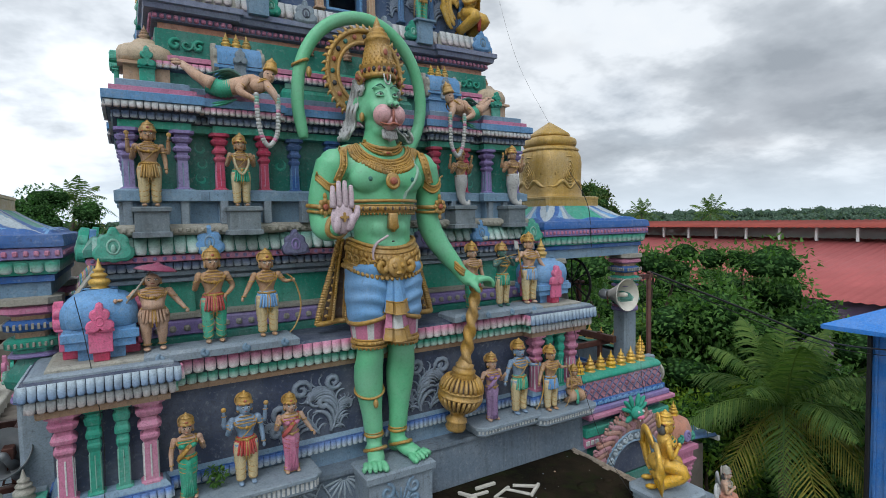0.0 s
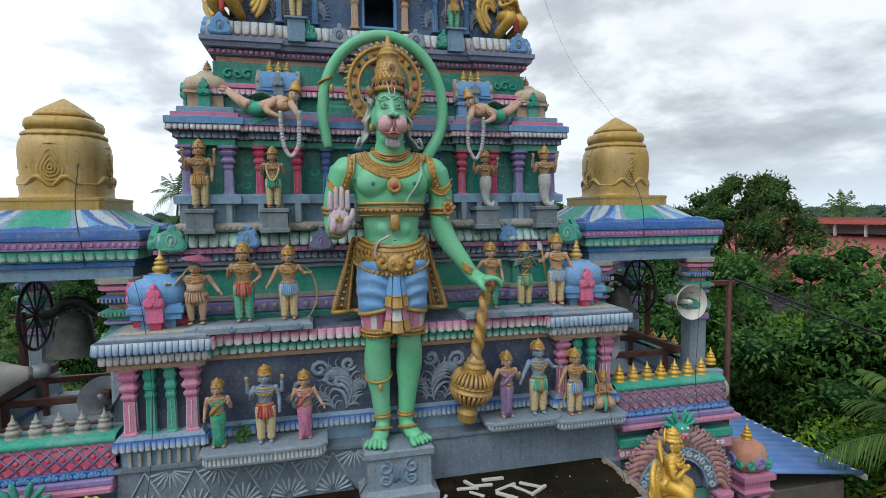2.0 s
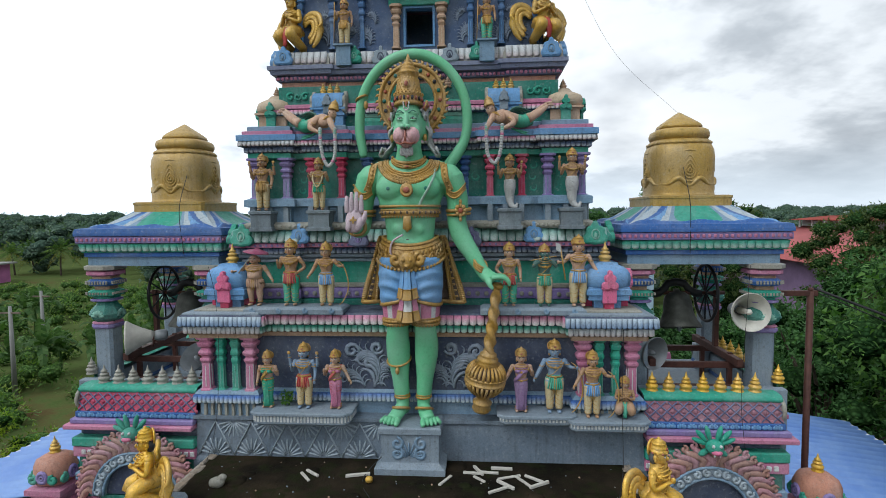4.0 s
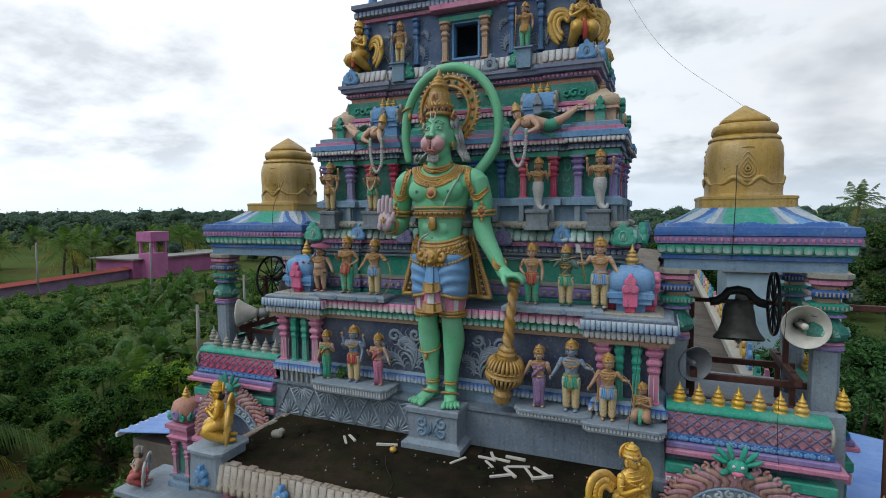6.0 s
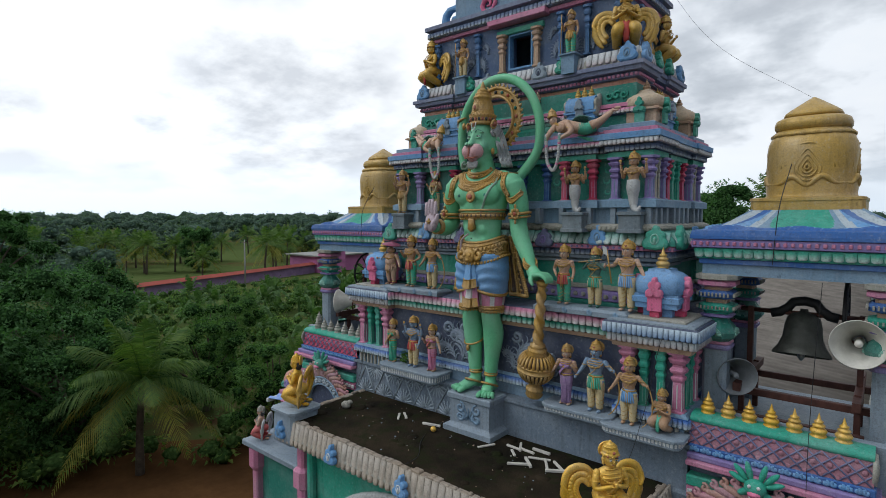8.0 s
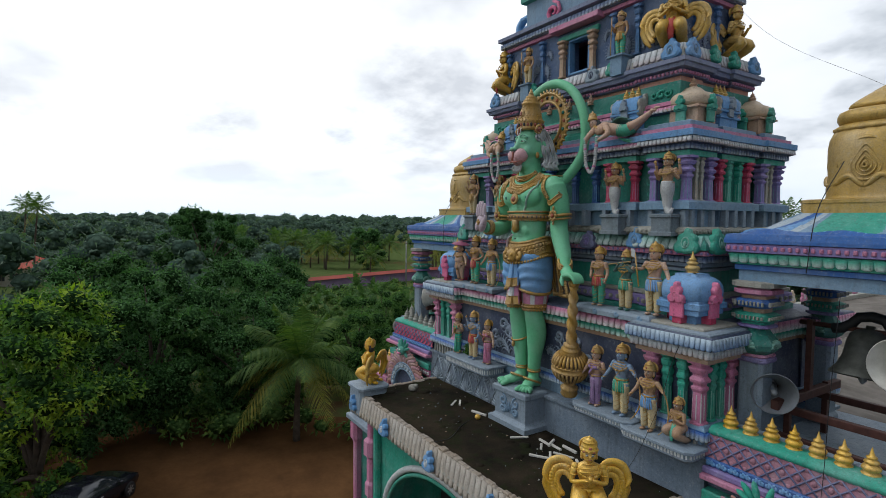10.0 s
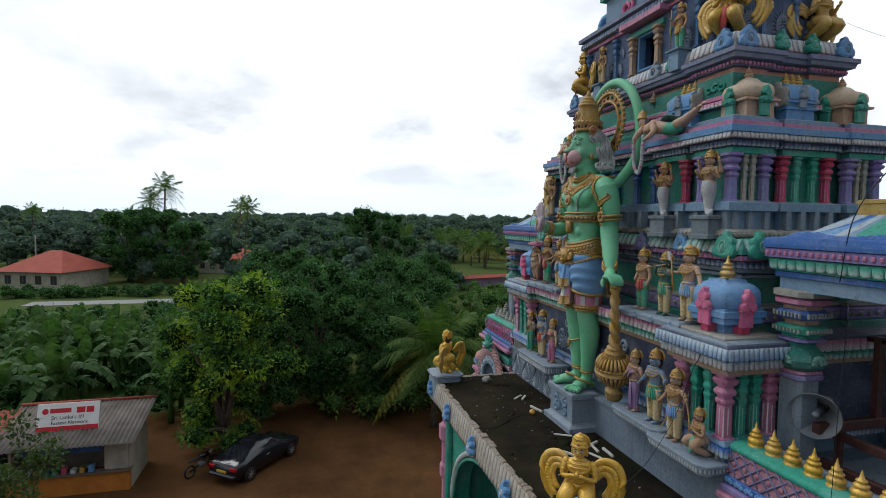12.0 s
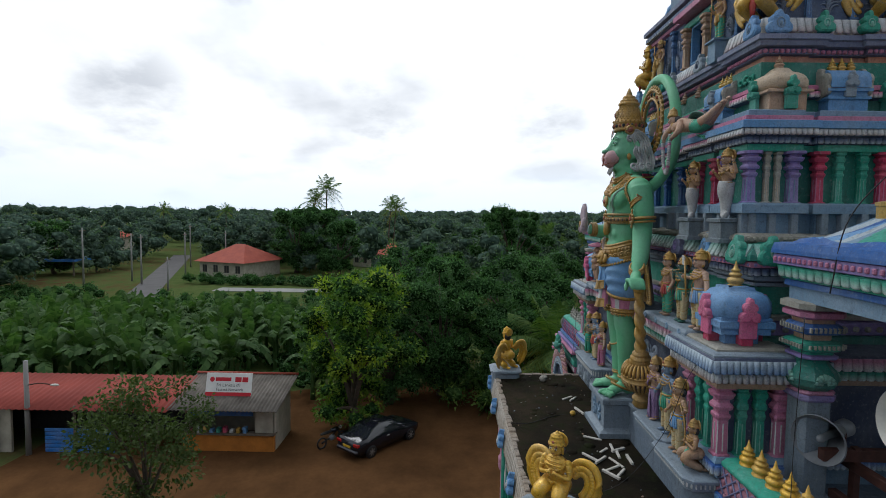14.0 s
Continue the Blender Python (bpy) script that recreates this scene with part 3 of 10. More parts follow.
def leaf_fan(s, x, z, y, r, rot):
    for k in range(9):
        a = radians(rot + (k - 4) * 19)
        p = [(x + r * t * math.cos(a), y, z + r * t * math.sin(a)) for t in (0.15, 0.5, 0.8, 1.0)]
        s.tube(p, [r * 0.03, r * 0.055, r * 0.06, r * 0.03], 6, True, 1.0)


PALE_R = paint("pale_relief_paint", (0.34, 0.41, 0.47), dirt=0.3)
PALE_W = paint("faded_scroll_paint", (0.20, 0.25, 0.34), dirt=0.5)
PALE = paint("pale_scroll_paint", (0.235, 0.29, 0.37), dirt=0.5)

# ---- the temple tower ----
tower = holder("temple_tower", (0, 0, 0), "tiered temple gateway tower painted in teal, blue, pink and lilac, weathered", "temple tower")
CY = 1.68
P0 = rect(-2.76, 2.76, 0.12, 3.24)
PM = stepped(0, CY, 2.72, 1.54, [(2.72, 0), (1.95, 0.16)], [(1.54, 0), (0.76, 0.16)])
P1 = stepped(0, CY, 2.26, 0.98, [(2.26, 0), (1.62, 0.07)], [(0.98, 0), (0.5, 0.07)])
P2 = stepped(0, CY, 2.17, 1.10, [(2.17, 0), (1.60, 0.10), (1.42, 0.03), (0.88, 0.12)], [(1.10, 0), (0.54, 0.10), (0.38, 0.03)])
P2B = rect(-1.84, 1.84, 0.86, 2.50)
P3 = stepped(0, CY, 1.78, 0.74, [(1.78, 0), (1.25, 0.05)], [(0.74, 0), (0.34, 0.05)])
P3B = rect(-1.62, 1.62, 1.0, 2.36)
P4 = rect(-1.30, 1.30, 1.12, 2.24)


def band(name, poly, prof, mat, label=""):
    return part(name, Shape().use(mat, False).ring(poly, prof), tower, label)


# foot of the tower
for sx in (-1, 1):
    top_slab = Shape().use(GREY, False).ring(rect(sx * 2.34 - 0.48, sx * 2.34 + 0.48, 0.02, 0.90), [(0, 10.505), (0.0, 10.53), (-0.03, 10.545)])
    part("block_top", top_slab, tower)
band("base_wall", P0, [(0.03, 8.55), (0.03, 8.66), (0.0, 8.70), (-0.015, 9.16), (0.02, 9.18), (0.02, 9.22)], BASEC, "blue-grey cement wall with moulded leaf relief")
fan_up, fan_dn, diag = Shape().use(PALE_R, True), Shape().use(PALE_R, True), Shape().use(PALE_R, True)
leaf_fan(fan_up, 0, 0, 0, 0.22, 90)
leaf_fan(fan_dn, 0, 0, 0, 0.22, 270)
diag.tube([(-0.23, 0.0, -0.01), (0, 0.012, 0.42), (0.23, 0.0, -0.01)], 0.014, 6)
fan_up, fan_dn, diag = fan_up.mesh("leaf_fan"), fan_dn.mesh("leaf_fan"), diag.mesh("rib")
for k in range(5):
    x = -2.50 + 0.46 * k
    put("leaf_fan", fan_up, tower, x, 0.120, 8.72)
    put("leaf_fan", fan_dn, tower, x + 0.23, 0.131, 9.15)
    put("relief_rib", diag, tower, x, 0.118, 8.73)
band("plinth_course", PM, [(-0.02, 9.20), (-0.02, 9.37), (0.03, 9.39), (0.03, 9.50), (0.015, 9.52), (0.0, 9.54)], BLUE_G)
rib_me = Shape().use(SAND, False).box(-0.017, 0.017, -0.025, 0.025, 0, 0.15, 0.003).mesh("plinth_rib")
for sx in (-1, 1):
    for x in [2.0 + 0.09 * k for k in range(8)]:
        put("plinth_rib", rib_me, tower, sx * x, 0.15, 9.22)
    for y in [0.22 + 0.09 * k for k in range(7)]:
        put("plinth_rib", rib_me, tower, sx * 2.71, y, 9.22, 90)
c = band("lotus_course", PM, [(0.02, 9.39), (0.035, 9.395), (0.035, 9.49), (0.02, 9.50)], BLUE_D)
petals(c, PM, 0.04, 9.48, 0.058, 0.09, P_BLUE, 0.018, 0)
wall = stepped(0, CY, 2.60, 1.42, [(2.60, 0), (2.03, 0.035)], [(1.42, 0), (0.84, 0.03)])
band("main_wall", wall, [(0, 9.50), (0, 10.25)], GREY_D, "dark slate wall with pale scroll relief")
for sx in (-1, 1):
    for x, z, size, hand, lean, curl in ((0.50, 9.57, 0.74, sx, 84, 4.0), (0.40, 9.58, 0.42, -sx, 96, 3.2), (0.62, 9.57, 0.55, sx, 90 - sx * 42, 3.6), (0.98, 9.56, 0.34, sx, 90 - sx * 10, 3.4)):
        sc = Shape().use(PALE, True)
        plume(sc, sx * x, z, 0.285, size, hand, lean, curl)
        part("scroll_relief", sc, tower, "pale grey foliage scroll in relief")
    for x, z, r, hand in ((0.46, 10.06, 0.085, sx), (0.78, 10.02, 0.10, -sx), (0.98, 9.84, 0.085, sx), (1.02, 9.66, 0.06, -sx), (0.56, 9.86, 0.07, -sx)):
        sc = Shape().use(PALE, True)
        comma(sc, sx * x, z, 0.287, r, 1.4, 200 if sx > 0 else -20, hand, 0.024, 0.022)
        part("scroll_curl", sc, tower)
band("fillet", PM, [(0.02, 10.205), (0.055, 10.215), (0.06, 10.265), (0.03, 10.28)], TAN)
c = band("eave", PM, [(0.03, 10.27), (0.09, 10.28), (0.10, 10.36), (0.13, 10.38), (0.14, 10.49), (0.12, 10.515), (-0.05, 10.535)], GREY_D, "double lotus eave")
petals(c, PM, 0.10, 10.365, 0.085, 0.088, P_GREEN, 0.014, 3, 2.4, lambda m: (P_WHITE, 0.06) if abs(m.x) > 1.94 and m.y < 1.2 else P_GREEN)
petals(c, PM, 0.14, 10.495, 0.092, 0.118, P_PINK, 0.016, 6, 2.4, lambda m: (P_BLUEW, 0.058) if abs(m.x) > 1.94 and m.y < 1.2 else P_PINK)
pm_pink, pm_green = pillar_mesh(0.115, 0.70, PINK, WHITE), pillar_mesh(0.085, 0.70, TEAL, TEAL_L, True)
for sx in (-1, 1):
    for x, y, me in ((2.62, 0.21, pm_pink), (2.43, 0.20, pm_green), (2.24, 0.20, pm_green), (2.05, 0.21, pm_pink),
                     (2.63, 0.39, pm_green), (2.63, 0.56, pm_green), (2.62, 0.75, pm_pink)):
        put("pilaster", me, tower, sx * x, y, 9.525)
    # block tops carry a slab for the small shrines
    part("shrine_slab", Shape().use(SAND, False).ring(rect(sx * 2.35 - 0.36, sx * 2.35 + 0.36, 0.1, 0.80), [(0, 10.52), (0, 10.56), (-0.03, 10.575)]), tower)

# first tier, recessed
band("tier_plinth", P1, [(0.10, 10.50), (0.10, 10.60), (0.06, 10.62)], TEAL_D)
band("lilac_course", P1, [(0.05, 10.61), (0.09, 10.63), (0.09, 10.74), (0.05, 10.76)], PURPLE)
lb = Shape().use(SAND, False)
beads(lb, P1, 0.09, 10.685, 0.028, 0.11)
part("lilac_stud", lb, tower)
band("tier_fillet", P1, [(0.02, 10.76), (0.07, 10.77), (0.07, 10.81), (0.02, 10.82)], SAND)
band("tier_wall", P1, [(0, 10.80), (0, 11.12)], TEAL, "green recessed wall band")
band("tier_moulding", P1, [(0.02, 11.10), (0.06, 11.11), (0.06, 11.14), (0.03, 11.15), (0.09, 11.17), (0.09, 11.21), (0.06, 11.22)], GREY)
c = band("dark_lotus_course", P1, [(0.08, 11.21), (0.11, 11.22), (0.11, 11.29), (0.09, 11.30)], GREY_D)
petals(c, P1, 0.115, 11.29, 0.075, 0.072, P_SLATE, 0.018, 0)
band("pink_course", P1, [(0.12, 11.295), (0.175, 11.305), (0.175, 11.355), (0.12, 11.37)], PINK)
pb = Shape().use(PURPLE, False)
beads(pb, P1, 0.17, 11.33, 0.016, 0.075)
part("pink_stud", pb, tower)["kind"] = "stuff"
c = band("curved_eave", P1, [(0.08, 11.36), (0.20, 11.37), (0.19, 11.43), (0.14, 11.49), (0.06, 11.53), (-0.05, 11.55)], TEAL_D, "rounded eave with leaf panels")
petals(c, P1, 0.135, 11.525, 0.105, 0.175, P_MINT, 0.018, 27)
kg, kb, kp = kudu_mesh(0.30, 0.30, TEAL, TEAL_L), kudu_mesh(0.26, 0.28, BLUE, BLUE_G), kudu_mesh(0.26, 0.26, PURPLE_D, PURPLE)
for sx in (-1, 1):
    put("gable_ornament", kg, c, sx * 2.24, 0.47, 11.32, 0, -8, "green clover-shaped gable")
    put("gable_ornament", kb, c, sx * 1.50, 0.53, 11.34, 0, -8, "blue clover-shaped gable")
    put("gable_ornament", kp, c, sx * 0.72, 0.53, 11.30, 0, -8, "violet clover-shaped gable")
    for y, me in ((0.72, kg), (1.35, kb), (2.0, kb), (2.62, kg)):
        put("gable_ornament", me, c, sx * 2.48, y, 11.32, sx * 90, -8)
s = Shape().use(SAND, False).ring(P2, [(0.05, 11.53), (0.08, 11.55), (0.08, 11.60), (0.02, 11.63)])
beads(s, P2, 0.08, 11.575, 0.018, 0.06)
part("beaded_course", s, tower, "beaded cream course")

# second tier
band("tier_base", P2, [(-0.03, 11.60), (-0.03, 11.84)], BLUE_G)
for sx in (-1, 1):
    for x in (2.12, 1.90, 1.68, 1.35, 1.15, 0.96, 0.6, 0.3):
        part("base_post", Shape().use(GREY, False).box(sx * x - 0.035, sx * x + 0.035, 0.56, 0.68, 11.62, 11.84, 0.006), tower)
    for y in (0.66, 0.86, 1.08, 1.38, 1.58, 1.78, 1.98, 2.28, 2.5, 2.7):
        part("base_post", Shape().use(GREY, False).box(sx * 2.05, sx * 2.19, y - 0.035, y + 0.035, 11.62, 11.84, 0.006), tower)
band("tier_ledge", P2, [(0.0, 11.825), (0.05, 11.835), (0.05, 11.92), (0.0, 11.94)], BLUE_G)
band("upper_wall", P2, [(-0.10, 11.90), (-0.10, 12.50)], TEAL_D, "deep green wall between painted pilasters")
pw = Shape().use(TEAL, True)
for sx in (-1, 1):
    for k in range(3):
        comma(pw, sx * 1.51, 12.05 + 0.14 * k, 0.79, 0.06, 1.2, 90, sx if k % 2 else -sx, 0.012)
    comma(pw, sx * 0.78, 12.2, 0.81, 0.07, 1.2, 90, sx, 0.014)
part("leaf_relief", pw, tower)
band("green_course", P2, [(-0.06, 12.45), (0.0, 12.46), (0.0, 12.525), (-0.04, 12.535)], TEAL)
c = band("tier_eave", P2, [(-0.02, 12.52), (0.03, 12.53), (0.03, 12.59), (0.07, 12.605), (0.09, 12.66), (0.04, 12.675)], GREY_D, "stepped eave with two rows of petals")
petals(c, P2, 0.03, 12.595, 0.062, 0.062, P_SLATE, 0.016, 0)
petals(c, P2, 0.08, 12.668, 0.055, 0.062, P_WHITE, 0.02, 8, 2.4, lambda m: P_WHITE if abs(m.x) > 1.55 or m.y > 0.8 else P_PINK)
band("blue_slab", P2, [(0.06, 12.665), (0.105, 12.675), (0.105, 12.745), (0.07, 12.755)], BLUE)
band("pink_step", P2, [(0.03, 12.75), (0.05, 12.755), (0.05, 12.80), (0.03, 12.805)], PINK)
band("blue_step", P2, [(-0.02, 12.80), (0.0, 12.805), (0.0, 12.86), (-0.02, 12.87)], BLUE_G)
pu, pr, pbl = pillar_mesh(0.10, 0.53, PURPLE, BLUE_G), pillar_mesh(0.085, 0.53, RED, PINK), pillar_mesh(0.085, 0.53, BLUE_D, BLUE)
po, pg = pillar_mesh(0.05, 0.53, SAND, CREAM, True), pillar_mesh(0.07, 0.53, TEAL, TEAL_L, True)
for sx in (-1, 1):
    for x, y, me in ((2.10, 0.65, pu), (1.68, 0.65, pu), (1.36, 0.68, pr), (0.96, 0.68, pr), (0.64, 0.77, pbl), (0.25, 0.77, pbl)):
        put("pilaster", me, tower, sx * x, y, 11.93)
    for y, me, x in ((0.82, po, 2.10), (0.93, po, 2.10), (1.08, pu, 2.10), (1.36, pr, 2.07), (1.56, pg, 2.07), (1.80, pg, 2.07), (2.00, pr, 2.07),
                     (2.28, pu, 2.10), (2.43, po, 2.10), (2.54, po, 2.10), (2.70, pu, 2.10)):
        put("pilaster", me, tower, sx * x, y, 11.93)

# small shrines on the second tier
band("attic_wall", P2B, [(0, 12.84), (0, 13.42)], TEAL_D)
c = band("attic_course", P2B, [(0.0, 13.03), (0.07, 13.04), (0.07, 13.10), (0.0, 13.12)], GREY_D)
petals(c, P2B, 0.07, 13.105, 0.06, 0.06, P_PINK, 0.018, 6)
band("attic_band", P2B, [(0.0, 13.12), (0.05, 13.13), (0.05, 13.17), (0.0, 13.19)], PINK)
aw = Shape().use(TEAL, True)
for sx in (-1, 1):
    for k in range(3):
        comma(aw, sx * (1.48 + 0.1 * k), 13.29, 0.85, 0.055, 1.2, 40, sx if k % 2 else -sx, 0.012)
part("leaf_relief", aw, tower)
for k in range(4):
    part("centre_step", Shape().use((TEAL, TEAL_L, TEAL, TEAL_D)[k], False).ring(rect(-0.72 + 0.05 * k, 0.72 - 0.05 * k, 0.80 + 0.03 * k, 1.0), [(0, 12.86 + 0.12 * k), (0.02, 12.87 + 0.12 * k), (0.02, 12.94 + 0.12 * k), (-0.01, 12.985 + 0.12 * k)]), tower)


def dome_shrine(size, mats):
    """A square shrine with a cushion dome, niche plates on its faces and a finial."""
    body, roof, niche = mats
    w = size
    top = Shape().use(body, False).ring(square(w, 0.0), [(-0.02 * w, 0), (-0.02 * w, 0.55 * w), (0.09 * w, 0.57 * w), (0.09 * w, 0.64 * w), (0.02 * w, 0.67 * w)])
    dome = Shape().use(roof, True)
    sq = square(w, 0.2 * w)
    dome.ring(sq, [(-0.02 * w, 0.66 * w), (0.06 * w, 0.70 * w), (0.10 * w, 0.80 * w), (0.095 * w, 0.96 * w), (0.04 * w, 1.09 * w), (-0.09 * w, 1.18 * w), (-0.22 * w, 1.24 * w), (-0.30 * w, 1.34 * w), (-0.36 * w, 1.40 * w)], smooth=True)
    return top, dome, niche_mesh(0.38 * w, 1.02 * w, niche), kalasha_mesh(0.42 * w, body)


b_m, d_m, n_m, k_m = dome_shrine(0.385, (TAN, CREAM, TEAL))
b_m, d_m = b_m.mesh("shrine_body"), d_m.mesh("dome")
for sx in (-1, 1):
    for y in (1.0, 2.36):
        sh = put("corner_shrine", b_m, tower, sx * 1.92, y, 12.86, 0, 0, "tan corner shrine with cushion dome")
        sh.scale = (1, 1, 0.87)
        put("dome", d_m, sh, 0, 0, 0)
        put("finial", k_m, sh, 0, 0, 0.54)
        for a in (0, 90, 180, 270):
            v = Matrix.Rotation(radians(a), 3, "Z") @ Vector((0, -0.235, 0))
            put("niche", n_m, sh, v.x, v.y, 0.02, a)


def barrel_shrine(w, d, h, mat):
    def make():
        s = Shape().use(mat, False)
        s.ring(rect(-w / 2, w / 2, -d / 2, d / 2), [(0, 0), (0, 0.30 * h), (0.02, 0.31 * h), (0.02, 0.36 * h), (0, 0.38 * h), (0, 0.46 * h), (0.03, 0.48 * h), (0.03, 0.54 * h), (0.0, 0.56 * h)])
        pts = []
        for k in range(9):
            a = math.pi * k / 8
            pts.append((-(d / 2 + 0.035) * math.cos(a) * (1.0 + 0.12 * math.sin(2 * a if a < math.pi / 2 else 2 * math.pi - 2 * a)), 0.55 * h + 0.45 * h * math.sin(a) ** 0.8))
        s.sheet([[(x, y, z) for y, z in pts] for x in (-w / 2, w / 2)], 0, True)
        for x, f in ((-w / 2, 1), (w / 2, -1)):
            s.add([(x, y, z) for y, z in pts], [tuple(range(len(pts)))[::f]])
        return s
    return cached(("barrel", w, d, h, mat.name), make)


fan = lambda: cached(("fan_gable",), lambda: Shape().use(SAND, False).plate(lobes(0, 0.12, [(0, 0.1, 0.13), (-0.09, 0.16, 0.07), (0.09, 0.16, 0.07), (0, 0.24, 0.06), (-0.10, 0.06, 0.06), (0.10, 0.06, 0.06)]), -0.02, 0.02, 0.012))
for x, y, a in ((-1.14, 0.86, 0), (1.14, 0.86, 0), (-1.86, 1.68, -90), (1.86, 1.68, 90)):
    sh = put("barrel_shrine", barrel_shrine(0.40, 0.26, 0.46, BLUE), tower, x, y, 12.87, a, 0, "blue barrel-roofed shrine with three gold finials")
    for k in (-1, 0, 1):
        put("finial", kalasha_mesh(0.15, GOLD), sh, k * 0.095, 0, 0.45)
    put("niche", niche_mesh(0.13, 0.26, GREY), sh, 0, -0.15, 0.16)
    put("end_gable", fan(), sh, 0.21, 0, 0.18, 90)
    put("end_gable", fan(), sh, -0.21, 0, 0.18, -90)
for x in (-0.42, 0.42, 0.0):
    put("finial", kalasha_mesh(0.17, TAN), tower, x, 0.86, 13.36)

# third tier
band("terracotta_course", P3, [(-0.02, 13.40), (0.03, 13.41), (0.03, 13.49), (0.0, 13.50)], ORANGE)
s = Shape().use(PURPLE_D, False).ring(P3, [(0.04, 13.49), (0.08, 13.50), (0.08, 13.56), (0.06, 13.57)])
s.use(PINK)
beads(s, P3, 0.085, 13.53, 0.02, 0.055)
part("pink_bead_course", s, tower, "row of pink studs")
band("violet_eave", P3, [(0.06, 13.565), (0.14, 13.575), (0.15, 13.62), (0.175, 13.63), (0.175, 13.68), (0.12, 13.69)], SLATE_L)
c = band("white_eave", P3, [(0.10, 13.68), (0.12, 13.69), (0.11, 13.78), (0.05, 13.87), (-0.05, 13.90)], SAND, "pale eave with leaf panels")
petals(c, P3, 0.085, 13.865, 0.085, 0.165, P_WHITE, 0.012, 17)
kg2, kb2 = kudu_mesh(0.20, 0.26, TEAL, TEAL_L), kudu_mesh(0.26, 0.26, BLUE, BLUE_G)
kgr = kudu_mesh(0.24, 0.26, GREY, GREY_D)
for sx in (-1, 1):
    put("gable_ornament", kb2, c, sx * 1.74, 0.80, 13.68, 0, -6, "blue clover-shaped gable")
    put("gable_ornament", kg2, c, sx * 0.80, 0.84, 13.68, 0, -6, "green clover-shaped gable")
    put("gable_ornament", kgr, c, sx * 0.45, 0.84, 13.66, 0, -6)
    for y, me in ((0.98, kb2), (1.45, kg2), (1.9, kg2), (2.38, kb2)):
        put("gable_ornament", me, c, sx * 1.92, y, 13.68, sx * 90, -6)
for x0, x1, z0, z1 in ((-1.62, -0.17, 13.88, 14.64), (0.25, 1.62, 13.88, 14.64), (-0.17, 0.25, 13.88, 13.94), (-0.17, 0.25, 14.46, 14.64)):
    part("wall_panel", Shape().use(NAVY, False).box(x0, x1, 1.0, 1.22, z0, z1, 0.001), tower, "navy wall with pale scrolls beside a window opening")
part("wall_panel", Shape().use(NAVY, False).box(-1.62, 1.62, 1.75, 2.36, 13.88, 14.64, 0.001), tower, "navy wall with pale scrolls beside a window opening")
part("wall_panel", Shape().use(NAVY, False).box(-1.62, -1.45, 1.22, 1.75, 13.88, 14.64, 0.001), tower, "navy wall with pale scrolls beside a window opening")
part("wall_panel", Shape().use(NAVY, False).box(1.45, 1.62, 1.22, 1.75, 13.88, 14.64, 0.001), tower, "navy wall with pale scrolls beside a window opening")
for sx in (-1, 1):
    for x, z, size, hand in ((0.62, 13.98, 0.36, 1), (0.95, 13.98, 0.40, -1), (1.20, 13.98, 0.46, 1), (0.72, 13.98, 0.30, -1), (1.08, 13.98, 0.34, 1), (1.38, 13.98, 0.40, -1), (0.55, 14.25, 0.26, 1), (1.28, 14.25, 0.26, -1)):
        s = Shape().use(PALE_W, True)
        plume(s, sx * x, z, 0.99, size, sx * hand)
        part("scroll_relief", s, tower, "pale grey foliage scroll in relief")
    for y in (1.2, 1.68, 2.15):
        s = Shape().use(PALE_W, True).at(pose(sx * 1.625, y, 0, 0, 0, sx * 90))
        plume(s, 0, 13.98, 0, 0.4, 1)
        part("scroll_relief", s, tower, "pale grey foliage scroll in relief")
wf = Shape().use(BLUE, False)
for x0, x1, z0, z1 in ((-0.17, -0.14, 13.93, 14.46), (0.22, 0.25, 13.93, 14.46), (-0.14, 0.22, 13.93, 13.96), (-0.14, 0.22, 14.43, 14.46)):
    wf.box(x0, x1, 0.985, 1.10, z0, z1, 0.004)
part("window_frame", wf, tower, "blue frame of an open dark window")
part("lintel", Shape().use(TEAL, False).box(-0.36, 0.44, 0.95, 1.02, 14.46, 14.54, 0.008), tower)
ptan = pillar_mesh(0.08, 0.56, TAN, CREAM)
pb3 = pillar_mesh(0.06, 0.66, BLUE_S, BLUE)
for x in (-0.26, 0.34):
    put("pilaster", ptan, tower, x, 0.96, 13.90)
for sx in (-1, 1):
    for x in (0.72, 1.12, 1.55):
        put("pilaster", pb3, tower, sx * x, 0.97, 13.92)
    for y in (1.06, 1.44, 1.92, 2.28):
        put("pilaster", pb3, tower, sx * 1.64, y, 13.92)
band("top_course", P3B, [(0.0, 14.62), (0.05, 14.63), (0.05, 14.68), (0.02, 14.69)], PINK)
c = band("top_eave", P3B, [(0.02, 14.68), (0.08, 14.69), (0.10, 14.77), (0.06, 14.79), (0.14, 14.82), (0.14, 14.88), (0.0, 14.93)], SLATE_L)
petals(c, P3B, 0.10, 14.775, 0.07, 0.075, P_SLATE, 0.018, 4)
part("centre_eave", Shape().use(PINK, False).ring(rect(-0.42, 0.50, 0.86, 1.05), [(0, 14.60), (0.03, 14.61), (0.03, 14.68), (0, 14.69)]), tower)
band("crown_wall", P4, [(0.05, 14.90), (0.05, 15.0), (0.0, 15.02), (0.0, 15.42)], BLUE_G)
band("crown_eave", P4, [(0.0, 15.40), (0.08, 15.42), (0.08, 15.50), (0.0, 15.53)], TEAL)
